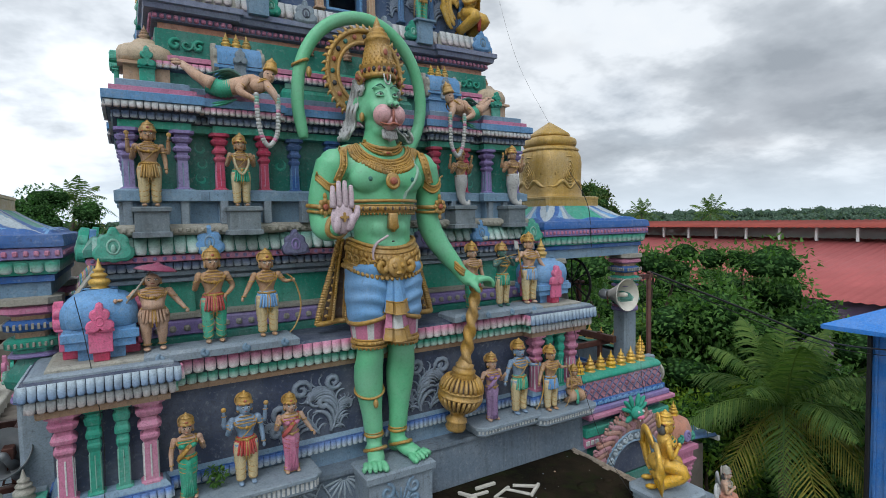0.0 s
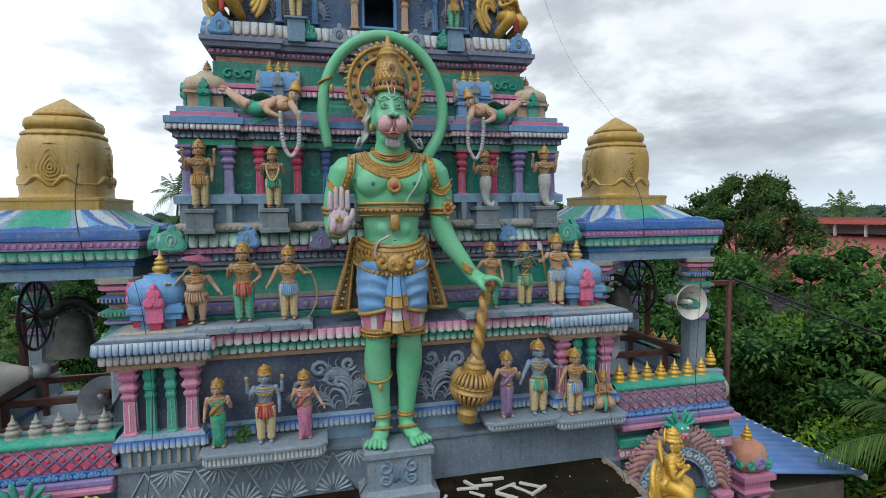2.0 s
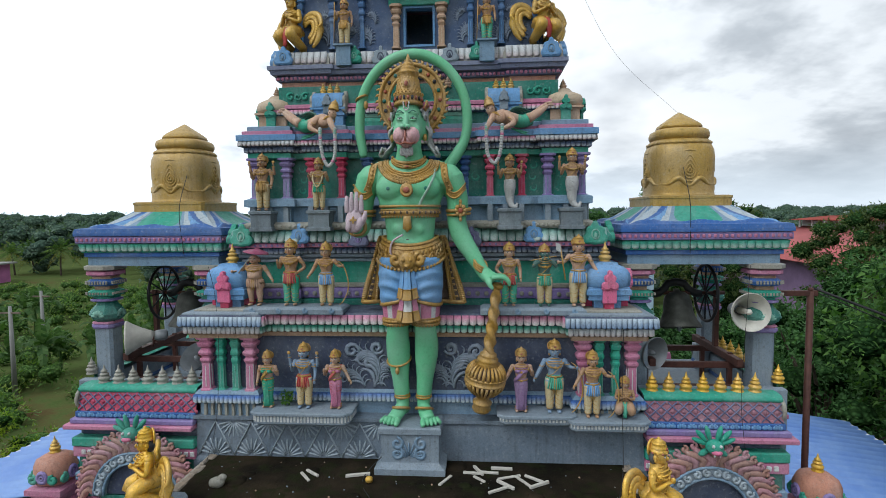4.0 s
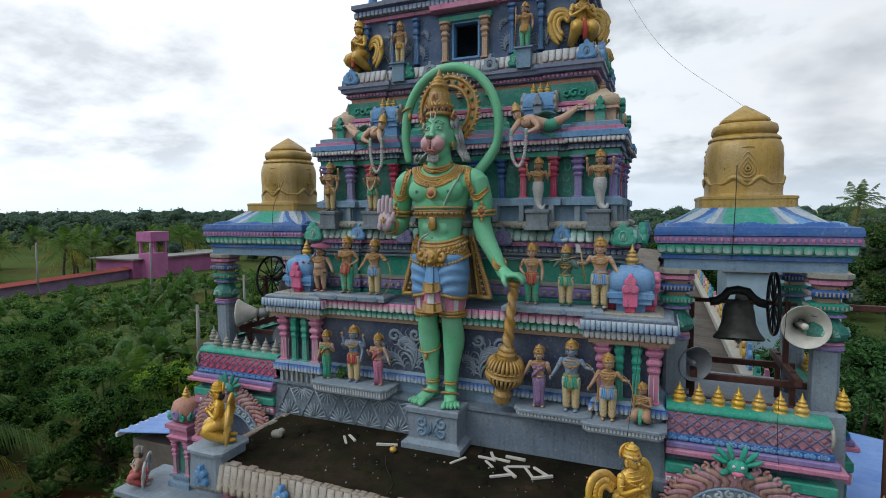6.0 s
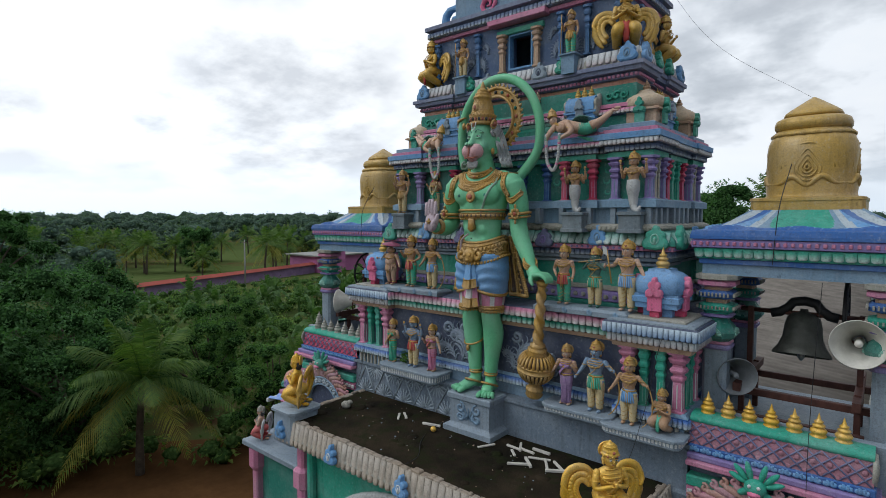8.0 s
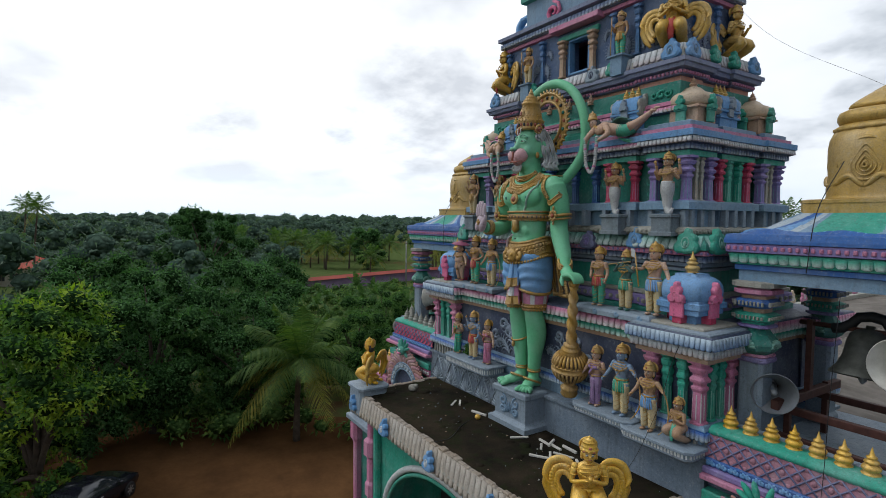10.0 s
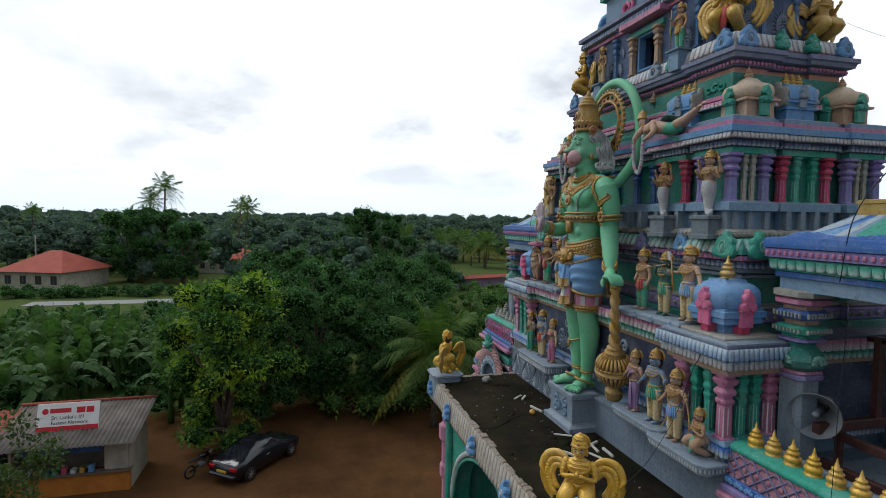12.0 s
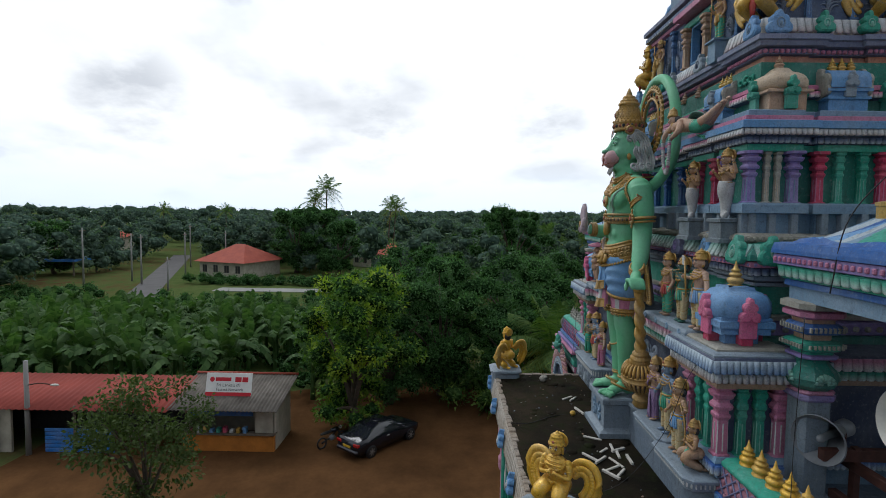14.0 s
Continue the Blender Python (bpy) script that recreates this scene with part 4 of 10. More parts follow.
for sx in (-1, 1):
    s = Shape().use(PINK_H, True)
    comma(s, 0, 0, 0, 0.17, 1.6, 90, sx, 0.035, 0.03)
    ob = part("spiral_gable", s, tower, "pink spiral in relief")
    ob.location = (sx * 0.62 - 0.0, 1.08, 15.06)
    s = Shape().use(BLUE, True)
    comma(s, 0, 0, 0, 0.24, 1.3, 0, -sx, 0.06, 0.06)
    ob = part("corner_scroll", s, tower, "blue scroll at the corner")
    ob.location = (sx * 1.42, 1.2, 15.02)

# ---- porch in front of the tower ----
def roof_mat():
    m, n, l, b = nodes("dark_mossy_concrete")
    pos = n.new("ShaderNodeNewGeometry").outputs["Position"]
    a = noise_node(n, l, pos, 1.1, 6, 0.65)
    d = noise_node(n, l, pos, 5.0, 6, 0.7)
    f = noise_node(n, l, pos, 60.0, 3, 0.7)
    c = mix(n, l, ramp(n, l, a, 0.40, 0.66), (0.009, 0.008, 0.006), (0.034, 0.026, 0.017))
    c = mix(n, l, ramp(n, l, d, 0.50, 0.62, 0, 0.8), c, (0.016, 0.020, 0.008))
    c = mix(n, l, ramp(n, l, f, 0.70, 0.78, 0, 0.5), c, (0.30, 0.28, 0.24))
    l.new(c, b.inputs["Base Color"])
    b.inputs["Specular IOR Level"].default_value = 0.04
    l.new(ramp(n, l, a, 0.3, 0.7, 0.8, 1.0), b.inputs["Roughness"])
    bp = n.new("ShaderNodeBump")
    bp.inputs["Strength"].default_value, bp.inputs["Distance"].default_value = 0.9, 0.03
    l.new(d, bp.inputs["Height"])
    l.new(bp.outputs[0], b.inputs["Normal"])
    return m


ROOF = roof_mat()
TAN_W = paint("weathered_tan_cement", (0.30, 0.24, 0.18), dirt=0.8)
DARK = plain("dark_interior_plaster", (0.05, 0.05, 0.055), 0.9)
porch = holder("porch", (0, 0, 0), "flat-roofed entrance porch with a mossy dark roof and scalloped cream eave", "porch")
PX, PY = 2.52, -1.47
part("roof_slab", Shape().use(ROOF, False).ring(rect(-PX, PX, PY, 0.11), [(0, 8.60), (0, 8.715), (-0.01, 8.72)]), porch, "dark stained concrete roof")
rim = Shape().use(TAN_W, False)
rr = random.Random(4)
u = -PX - 0.04
while u < PX + 0.04:
    w = rr.uniform(0.05, 0.16)
    rim.box(u, min(u + w, PX + 0.04), PY - 0.05, PY + rr.uniform(0.0, 0.05), 8.655, 8.725 + rr.uniform(0.0, 0.022), 0.012)
    u += w
for sx in (-1, 1):
    u = PY + 0.05
    while u < 0.08:
        w = rr.uniform(0.05, 0.16)
        rim.box(sx * (PX + 0.04), sx * (PX - rr.uniform(0.0, 0.06)), u, min(u + w, 0.09), 8.655, 8.725 + rr.uniform(0.0, 0.025), 0.012)
        u += w
part("roof_rim", rim, porch, "chipped cream rim")
eave = part("eave", Shape().use(SAND, False).ring(rect(-PX - 0.03, PX + 0.03, PY - 0.04, 0.10), [(0.0, 8.36), (0.03, 8.38), (0.07, 8.48), (0.03, 8.66), (0, 8.70)]), porch)
petals(eave, rect(-PX, PX, PY, 0.10), 0.055, 8.715, 0.105, 0.33, P_CREAM, 0.022, 9)
for x in (-1.25, 0.06, 1.35):
    put("gable_ornament", kudu_mesh(0.22, 0.30, BLUE, WHITE), eave, x, PY - 0.17, 8.40, 0, -8, "small blue clover ornament on the eave")
fr = Shape().use(TEAL, False)
n_arc = 24
arch = [(-1.88, 0.0), (-1.88, 6.75)] + [(-1.88 * math.cos(math.pi * k / n_arc), 6.75 + 1.40 * math.sin(math.pi * k / n_arc)) for k in range(1, n_arc)] + [(1.88, 6.75), (1.88, 0.0)]
for (xa, za), (xb, zb) in zip(arch, arch[1:]):
    if abs(xa - xb) < 1e-6:
        continue
    fr.add([(xa, -1.28, za), (xb, -1.28, zb), (xb, -1.28, 8.4), (xa, -1.28, 8.4)], [(0, 1, 2, 3)])
    fr.add([(xa, -1.28, za), (xb, -1.28, zb), (xb, -1.0, zb), (xa, -1.0, za)], [(0, 3, 2, 1)])
for sx in (-1, 1):
    fr.box(sx * 1.88, sx * 2.30, -1.28, -1.0, 0, 8.4, 0.01)
    fr.box(sx * 2.16, sx * 2.30, -1.0, 0.12, 0, 8.4, 0.01)
part("front_wall", fr, porch, "pale green front wall with a wide arch")
ar = Shape().use(WHITE, True)
ar.tube([(x, -1.31, z) for x, z in arch[1:-1]], 0.05, 8)
ar.use(TEAL, True).tube([(x * 0.94, -1.32, 6.75 + (z - 6.75) * 0.94 if z > 6.75 else z) for x, z in arch[1:-1]], 0.03, 8)
part("arch_moulding", ar, porch)
for sx in (-1, 1):
    part("column", Shape().use(PINK, True).at(pose(sx * 2.32, -1.3, 0)).ring(square(0.16, 0.03), [(0.06, 0), (0.06, 0.5), (0, 0.55), (0, 6.9), (0.04, 6.95), (0.04, 7.15), (0.01, 7.2), (0.01, 7.6), (0.06, 7.65), (0.06, 7.9), (0, 7.95), (0, 8.38)]), porch, "pink painted column")
    part("column", Shape().use(TEAL, True).at(pose(sx * 2.08, -1.33, 0)).ring(square(0.12, 0.03), [(0.04, 0), (0.04, 0.5), (0, 0.55), (0, 8.38)]), porch, "green painted column")
    part("corner_block", Shape().use(GREY, False).at(pose(sx * 2.46, -1.32, 8.70)).ring(square(0.50, 0.05), [(0, -0.35), (0.02, -0.30), (0, 0.10), (0.04, 0.12), (0.04, 0.155), (0, 0.17)]), porch, "grey block at the roof corner")
    put("block_ornament", kudu_mesh(0.22, 0.30, BLUE, BLUE_G), porch, sx * 2.46, -1.60, 8.42)
    # low terrace beside the porch
    part("side_terrace", Shape().use(GREY, False).box(sx * 2.35, sx * 5.85, -0.36, 0.66, 6.98, 7.10, 0.02), porch, "weathered grey side terrace slab")
    part("terrace_wall", Shape().use(TEAL_D, False).box(sx * 2.35, sx * 5.6, -0.15, 0.60, 0.0, 6.98, 0.01), porch)
    part("terrace_post", Shape().use(PINK, False).at(pose(sx * 5.5, -0.2, 0)).ring(square(0.18, 0.03), [(0.04, 0), (0, 0.3), (0, 6.5), (0.06, 6.6), (0.06, 6.97)]), porch)
part("inner_wall", Shape().use(DARK, False).box(-2.2, 2.2, 0.0, 0.11, 0, 8.58, 0.01), porch, "dark interior behind the arch")
part("floor", Shape().use(GREY, False).box(-2.4, 2.4, -1.7, 0.0, 0.0, 0.12, 0.02), porch)
part("lower_body", Shape().use(GREY, False).box(-2.7, 2.7, 0.13, 3.2, 0, 8.56, 0.02), tower, "plain lower storey of the gateway")

# statue pedestal and ledges
pd = Shape().use(GREY, False)
pd.ring(rect(-0.325, 0.345, -0.225, 0.13), [(0.075, 8.72), (0.075, 8.79), (0.015, 8.82), (0.0, 8.84), (0.0, 9.165), (0.03, 9.185), (0.03, 9.245), (0.015, 9.265)])
pd.use(BLUE_G, True)
for k in (-1, 1):
    for z in (8.95, 9.07):
        comma(pd, k * 0.14, z, -0.230, 0.08, 1.3, 90, k, 0.014)
leaf_fan(pd, 0, 8.90, -0.230, 0.18, 90)
thing("statue_pedestal", pd, (0, 0, 0), "grey cement pedestal with leaf relief under the great statue", "pedestal")


def ledge(x0, x1, y0, z0, z1, name="statue_ledge", y1=0.27, label="grey cement ledge carrying small painted statues"):
    s = Shape().use(GREY, False)
    r = 0.06
    poly = [(x0 + r, y0), (x1 - r, y0), (x1, y0 + r), (x1, y1), (x0, y1), (x0, y0 + r)]
    s.ring(poly, [(-0.03, z0), (0.0, z0 + 0.03), (0.0, z1 - 0.045), (0.03, z1 - 0.035), (0.03, z1 - 0.008), (0.015, z1)])
    s.use(WHITE, False)
    q = offset_poly(poly, 0.0)
    for i in (5, 0, 1, 2):
        a, b = q[i], q[(i + 1) % 6]
        k = max(1, int((b - a).length / 0.04))
        for j in range(k):
            p = a + (b - a) * ((j + 0.5) / k)
            s.box(p.x - 0.012, p.x + 0.012, p.y - 0.006, p.y + 0.006, z0 + 0.05, z1 - 0.05, 0.002)
    return thing(name, s, (0, 0, 0), label, "ledge")


ledge(-1.93, -0.74, -0.10, 9.19, 9.36)
ledge(1.05, 1.92, -0.06, 9.23, 9.36)
ledge(1.86, 2.74, -0.13, 9.19, 9.33)
for sx in (-1, 1):
    s = Shape().use(GREY, False)
    s.ring([(sx * 1.45 - 0.62, 0.08), (sx * 1.45 + 0.62, 0.08), (sx * 1.45 + 0.62, 0.44), (sx * 1.45 - 0.62, 0.44)], [(0.0, 10.515), (0.0, 10.57), (-0.03, 10.595), (-0.05, 10.60)])
    s.use(BLUE_G, True)
    for k in range(4):
        comma(s, sx * 1.45 - 0.5 + 0.33 * k, 10.555, 0.078, 0.03, 1.2, 90, 1, 0.008)
    thing("statue_ledge", s, (0, 0, 0), "low grey ledge with scroll relief carrying three statues", "ledge")
    for x, w in ((1.95, 0.26), (1.20, 0.27)):
        s = Shape().use(MOSS, False).ring(rect(sx * x - w / 2, sx * x + w / 2, 0.40, 0.66), [(0.02, 11.52), (0.02, 11.56), (0.0, 11.57), (0.0, 11.73), (0.02, 11.74), (0.02, 11.77), (0, 11.78)])
        thing("statue_pedestal", s, (0, 0, 0), "grey block pedestal on the eave", "pedestal", "upper pedestals")

# blue shrines on the corner blocks
for sx in (-1, 1):
    sh = holder("miniature_shrine", (sx * 2.35, 0.43, 10.575), "small sky-blue domed shrine with pink niches and gold finial", "shrine", "miniature shrines")
    w = 0.42
    part("shrine_body", Shape().use(BLUE, False).ring(square(w), [(-0.05, 0), (-0.05, 0.085), (0.025, 0.10), (0.025, 0.155), (0.05, 0.165), (0.05, 0.225), (0.03, 0.235), (0.03, 0.26)]), sh)
    part("dome", Shape().use(BLUE, True).ring(square(w, 0.05), [(0.03, 0.255), (0.046, 0.268), (0.053, 0.35), (0.046, 0.41), (0.02, 0.458), (-0.03, 0.495), (-0.08, 0.512), (-0.085, 0.54), (-0.13, 0.548)], smooth=True), sh)
    put("finial", kalasha_mesh(0.26, GOLD), sh, 0, 0, 0.53)
    for a in (0, 90, 180, 270):
        v = Matrix.Rotation(radians(a), 3, "Z") @ Vector((0, -0.265, 0))
        put("niche", niche_mesh(0.19, 0.40, PINK_H), sh, v.x, v.y, 0.07, a, 0, "bright pink niche plate")
        put("niche_foot", cached(("niche_foot",), lambda: Shape().use(RED, False).box(-0.055, 0.055, -0.02, 0.12, 0.0, 0.10, 0.006)), sh, v.x * 0.93, v.y * 0.93, 0.0, a)

# ---- corner pavilions ----
STEEL = plain("brown_oxide_steel", (0.10, 0.040, 0.030), 0.6, 0.2, 0.2, 14)
BRONZE = plain("dark_bell_bronze", (0.115, 0.120, 0.105), 0.55, 0.35, 0.25, 9)
HORN_W = plain("ivory_horn_paint", (0.62, 0.60, 0.54), 0.4, 0.0, 0.12, 8)
HORN_G = plain("grey_horn_paint", (0.26, 0.28, 0.30), 0.4, 0.1, 0.15, 8)
BLACK = plain("black_rubber", (0.018, 0.018, 0.02), 0.6)


def horn(name, rad, mat, label):
    """A horn loudspeaker, mouth towards -y, with an inner reflector and a driver behind."""
    h = holder(name, (0, 0, 0), label, "loudspeaker", "horn loudspeakers")
    prof = [(rad, 0.0), (rad * 1.03, 0.01), (rad * 1.0, 0.025), (rad * 0.78, 0.10), (rad * 0.55, 0.20), (rad * 0.36, 0.30), (rad * 0.24, 0.38)]
    s = Shape().use(mat, True).at(pose(0, 0, 0, -90, 0, 0))
    s.lathe([(r, z) for r, z in prof] + [(rad * 0.22, 0.37), (rad * 0.34, 0.29), (rad * 0.53, 0.19), (rad * 0.76, 0.09), (rad * 0.97, 0.012), (rad, 0.0)], 40, caps=False)
    part("bell_mouth", s, h)
    part("reflector", Shape().use(mat, True).at(pose(0, 0, 0, -90, 0, 0)).lathe([(rad * 0.10, 0.02), (rad * 0.16, 0.06), (rad * 0.13, 0.14), (rad * 0.2, 0.30)], 16), h)
    part("driver", Shape().use(HORN_G, True).at(pose(0, 0, 0, -90, 0, 0)).lathe([(0.05, 0.36), (0.075, 0.38), (0.08, 0.48), (0.06, 0.52), (0.03, 0.53)], 18), h)
    part("bracket", Shape().use(STEEL, True).tube([(-0.06, 0.34, 0), (-0.06, 0.34, -0.14), (0.06, 0.34, -0.14), (0.06, 0.34, 0)], 0.012, 6), h)
    return h


PALE_C = paint("faded_blue_white_paint", (0.40, 0.47, 0.52), dirt=0.5)


def canopy_shape():
    """The curved canopy roof with painted waves: a green shield on each slope, white and blue swirls round it."""
    s = Shape()
    mats = [BLUE_D, BLUE, TEAL, PALE_C, BLUE, TEAL_L, BLUE_G]
    for m in mats:
        s.use(m, True)
    nu, nv = 84, 26
    for side in range(4):
        R = Matrix.Rotation(radians(90 * side), 4, "Z")
        vs, fs, ms = [], [], []
        for j in range(nv + 1):
            t = j / nv
            half = 1.03 - 0.53 * t ** 0.85
            z = 0.27 * t ** 1.35
            for i in range(nu + 1):
                u = -1 + 2 * i / nu
                a = abs(u)
                # folds of the drapery and the crest of the wave along the lip
                fold = 0.016 * math.sin(13 * a - 4.5 * (1 - t) ** 2) * min(1.0, max(0.0, (a - 0.45) * 6)) * math.sin(math.pi * min(1.0, t + 0.1))
                crest = 0.030 * math.exp(-((t - 0.20 - 0.06 * math.cos(a * 9.5)) / 0.05) ** 2) * min(1.0, max(0.0, (0.97 - a) * 12))
                vs.append((R @ Vector((u * half, -half - 0.5 * crest, z + fold + crest)))[:])
        for j in range(nv):
            for i in range(nu):
                u, t = -1 + 2 * (i + 0.5) / nu, (j + 0.5) / nv
                a = abs(u)
                drift = 0.38 * (1 - t) ** 2
                wave = 0.20 + 0.06 * math.cos(a * 9.5)
                if a < 0.40 and t > wave + 0.06 + 0.34 * (a / 0.40) ** 5:
                    m = 2
                elif t < wave:
                    m = 0
                elif t < wave + 0.05:
                    m = 1
                elif a < 0.56 + 0.3 * drift:
                    m = 5 if a < 0.48 else 3
                elif a < 0.74 + drift:
                    m = 1 if a < 0.60 + drift else 0
                else:
                    k = math.sin(15 * (a - 0.7 * drift) + 2.0 * t)
                    m = 3 if k > -0.1 else (6 if k > -0.8 else 5)
                k = j * (nu + 1) + i
                fs.append((k, k + 1, k + nu + 2, k + nu + 1))
                ms.append(m)
        s.add(vs, fs, True, ms)
    return s


def gold_dome():
    s = Shape().use(GOLD_S, True)
    s.ring(square(1.02, 0.02), [(0.02, 0.0), (0.02, 0.13), (0.03, 0.135), (0.03, 0.165), (-0.02, 0.175)], smooth=False)
    w = lambda a, j: 1.0 + 0.045 * math.cos(4 * a + math.pi)
    s.lathe([(0.485, 0.165), (0.47, 0.19), (0.462, 0.22), (0.468, 0.28), (0.462, 0.34), (0.455, 0.42), (0.462, 0.56), (0.465, 0.70), (0.452, 0.80), (0.42, 0.87), (0.405, 0.88)], 64, wob=w)
    s.lathe([(0.40, 0.87), (0.425, 0.885), (0.422, 0.91), (0.38, 0.945), (0.37, 0.95)], 88, wob=lambda a, j: 1.0 + (0.02 * math.cos(22 * a) if j < 3 else 0.0) + 0.035 * math.cos(4 * a + math.pi))
    s.lathe([(0.34, 0.935), (0.375, 0.955), (0.395, 0.99), (0.397, 1.03), (0.38, 1.075), (0.33, 1.10), (0.28, 1.105)], 56, wob=w)
    s.lathe([(0.26, 1.10), (0.295, 1.11), (0.305, 1.13), (0.29, 1.16), (0.24, 1.20), (0.15, 1.26), (0.06, 1.32), (0.01, 1.35)], 48, wob=w)
    for k in range(4):
        s.at(pose(0, 0, 0, 0, 0, 90 * k))
        for q, r in ((0.86, 0.011), (0.60, 0.010), (0.36, 0.010), (0.14, 0.014)):
            pts = []
            for i in range(25):
                a = TAU * i / 24 - math.pi / 2
                up = max(0, math.sin(a))
                pts.append((0.150 * q * math.cos(a) * (1 - 0.55 * up ** 1.4), -0.448 + 0.022 * abs(math.cos(a)) * q, 0.505 + q * (0.17 + 0.07 * up) * math.sin(a)))
            s.tube(pts, r, 6)
        # hood over the flame and the folded sash below it
        s.tube([(0.25 * math.cos(math.pi * i / 16), -0.438 + 0.045 * abs(math.cos(math.pi * i / 16)), 0.50 + 0.28 * math.sin(math.pi * i / 16)) for i in range(17)], 0.012, 6)
        for sx in (-1, 1):
            pts = []
            for i in range(15):
                t = i / 14
                a = sx * 0.785 * t
                rr_ = 0.452 * (1.0 + 0.045 * math.cos(4 * (a - math.pi / 2) + math.pi))
                pts.append((rr_ * math.sin(a), -rr_ * math.cos(a), 0.30 + 0.095 * math.sin(math.pi * min(1.0, t * 1.25)) ** 2 + 0.03 * t))
            s.tube(pts, [0.016 + 0.026 * math.sin(math.pi * min(1.0, 0.1 + t_ / 14)) for t_ in range(15)], 8, True, 0.8)
    return s.at()


COL = None


def column_shape():
    """A pavilion column: plain grey shaft, lotus vase, and stacked coloured capitals."""
    s = Shape().use(GREY, False)
    q = square(0.26, 0.035)
    s.ring(q, [(0.03, 0), (0.03, 0.10), (0, 0.14), (0, 0.98)], top=False)
    s.use(PURPLE).ring(q, [(0.02, 0.98), (0.035, 1.0), (0.035, 1.03), (0.015, 1.04)])
    s.use(PINK).ring(q, [(0.015, 1.04), (0.03, 1.055), (0.015, 1.075)])
    s.use(TEAL_D, True).ring(square(0.26, 0.07), [(0.0, 1.07), (0.06, 1.12), (0.075, 1.18), (0.05, 1.24), (0.0, 1.30), (-0.02, 1.34), (0.02, 1.36)])
    s.use(PURPLE, False).ring(q, [(0.02, 1.355), (0.035, 1.365), (0.035, 1.385), (0.01, 1.395)])
    s.use(TEAL).ring(q, [(0.0, 1.39), (0.0, 1.42), (0.055, 1.44), (0.055, 1.50), (0.0, 1.52)])
    s.use(TAN).ring(q, [(-0.02, 1.51), (-0.02, 1.57)])
    s.use(BLUE_D).ring(q, [(-0.02, 1.565), (0.05, 1.585), (0.065, 1.63), (0.02, 1.67)])
    s.use(TAN).ring(q, [(0.0, 1.665), (0.0, 1.71)])
    s.use(PINK).ring(q, [(0.01, 1.705), (0.07, 1.73), (0.07, 1.77), (0.02, 1.79)])
    s.use(SAND).ring(q, [(0.04, 1.785), (0.09, 1.80), (0.09, 1.85), (0.05, 1.86)])
    s.use(TEAL_L, True)
    for a in range(4):
        s.at(pose(0, 0, 0, 0, 0, 90 * a))
        for k in range(7):
            b = radians(90 + (k - 3) * 26)
            s.tube([(0.02 * math.cos(b), -0.195, 1.15 + 0.02 * math.sin(b)), (0.09 * math.cos(b), -0.20, 1.15 + 0.09 * math.sin(b))], [0.014, 0.02], 6)
    s.at().use(SAND, False)
    for a in range(4):
        s.at(pose(0, 0, 0, 0, 0, 90 * a))
        for k in range(8):
            x = -0.14 + 0.04 * k
            s.box(x - 0.008, x + 0.008, -0.205, -0.18, 1.455, 1.49, 0.002)
            s.box(x - 0.009, x + 0.009, -0.203, -0.18, 1.60, 1.645, 0.002)
    return s.at()


def pavilion(cx):
    side = "grey-shafted four-column pavilion with painted wavy canopy and gold dome"
    p = holder("pavilion", (cx, 1.67, 9.20), side, "pavilion", "corner pavilions")
    me = COL
    for x in (-0.78, 0.78):
        for y in (-0.80, 0.80):
            put("column", me, p, x, y, 0.0)
    cn = Shape().use(BLUE_G, False).ring(square(1.86), [(0, 1.85), (0, 1.95), (0.0, 2.0)])
    part("ceiling_slab", cn, p)
    e = part("canopy_edge", Shape().use(BLUE_D, False).ring(square(2.0), [(-0.08, 1.97), (-0.04, 1.98), (-0.04, 2.03), (-0.06, 2.04)]), p)
    e = part("green_edge", Shape().use(TEAL, False).ring(square(2.0), [(-0.05, 2.035), (-0.02, 2.04), (0.0, 2.12), (0.01, 2.155), (-0.03, 2.165)]), p, "green edge with scallops")
    petals(e, square(2.0), 0.0, 2.155, 0.10, 0.10, P_GREEN, 0.012, -6, 9)
    e = Shape().use(PURPLE, False).ring(square(2.0), [(-0.01, 2.16), (0.03, 2.17), (0.03, 2.255), (0.0, 2.265)])
    e.use(PINK, False)
    q = offset_poly(square(2.0), 0.03)
    for i in range(4):
        a, b = q[i], q[(i + 1) % 4]
        d = (b - a).normalized()
        for k in range(30):
            c = a + (b - a) * ((k + 0.5) / 30)
            e.box(c.x - 0.018, c.x + 0.018, c.y - 0.018, c.y + 0.018, 2.19, 2.235, 0.009)
    part("lilac_edge", e, p, "lilac band with round pink studs")
    part("blue_edge", Shape().use(BLUE_D, False).ring(square(2.0), [(0.0, 2.26), (0.045, 2.265), (0.045, 2.30), (0.03, 2.36), (-0.02, 2.37)]), p)
    c = part("canopy", CANOPY, p, "canopy painted with blue, white and green waves")
    c.location = (0, 0, 2.345)
    d = part("dome", DOME, p, "gold-painted bell dome with flame relief")
    d.location = (0, 0, 2.56)
    return p


CANOPY, DOME, COL = canopy_shape().mesh("canopy"), gold_dome().mesh("dome"), column_shape().mesh("column")
for sx in (-1, 1):
    pavilion(sx * 3.63)


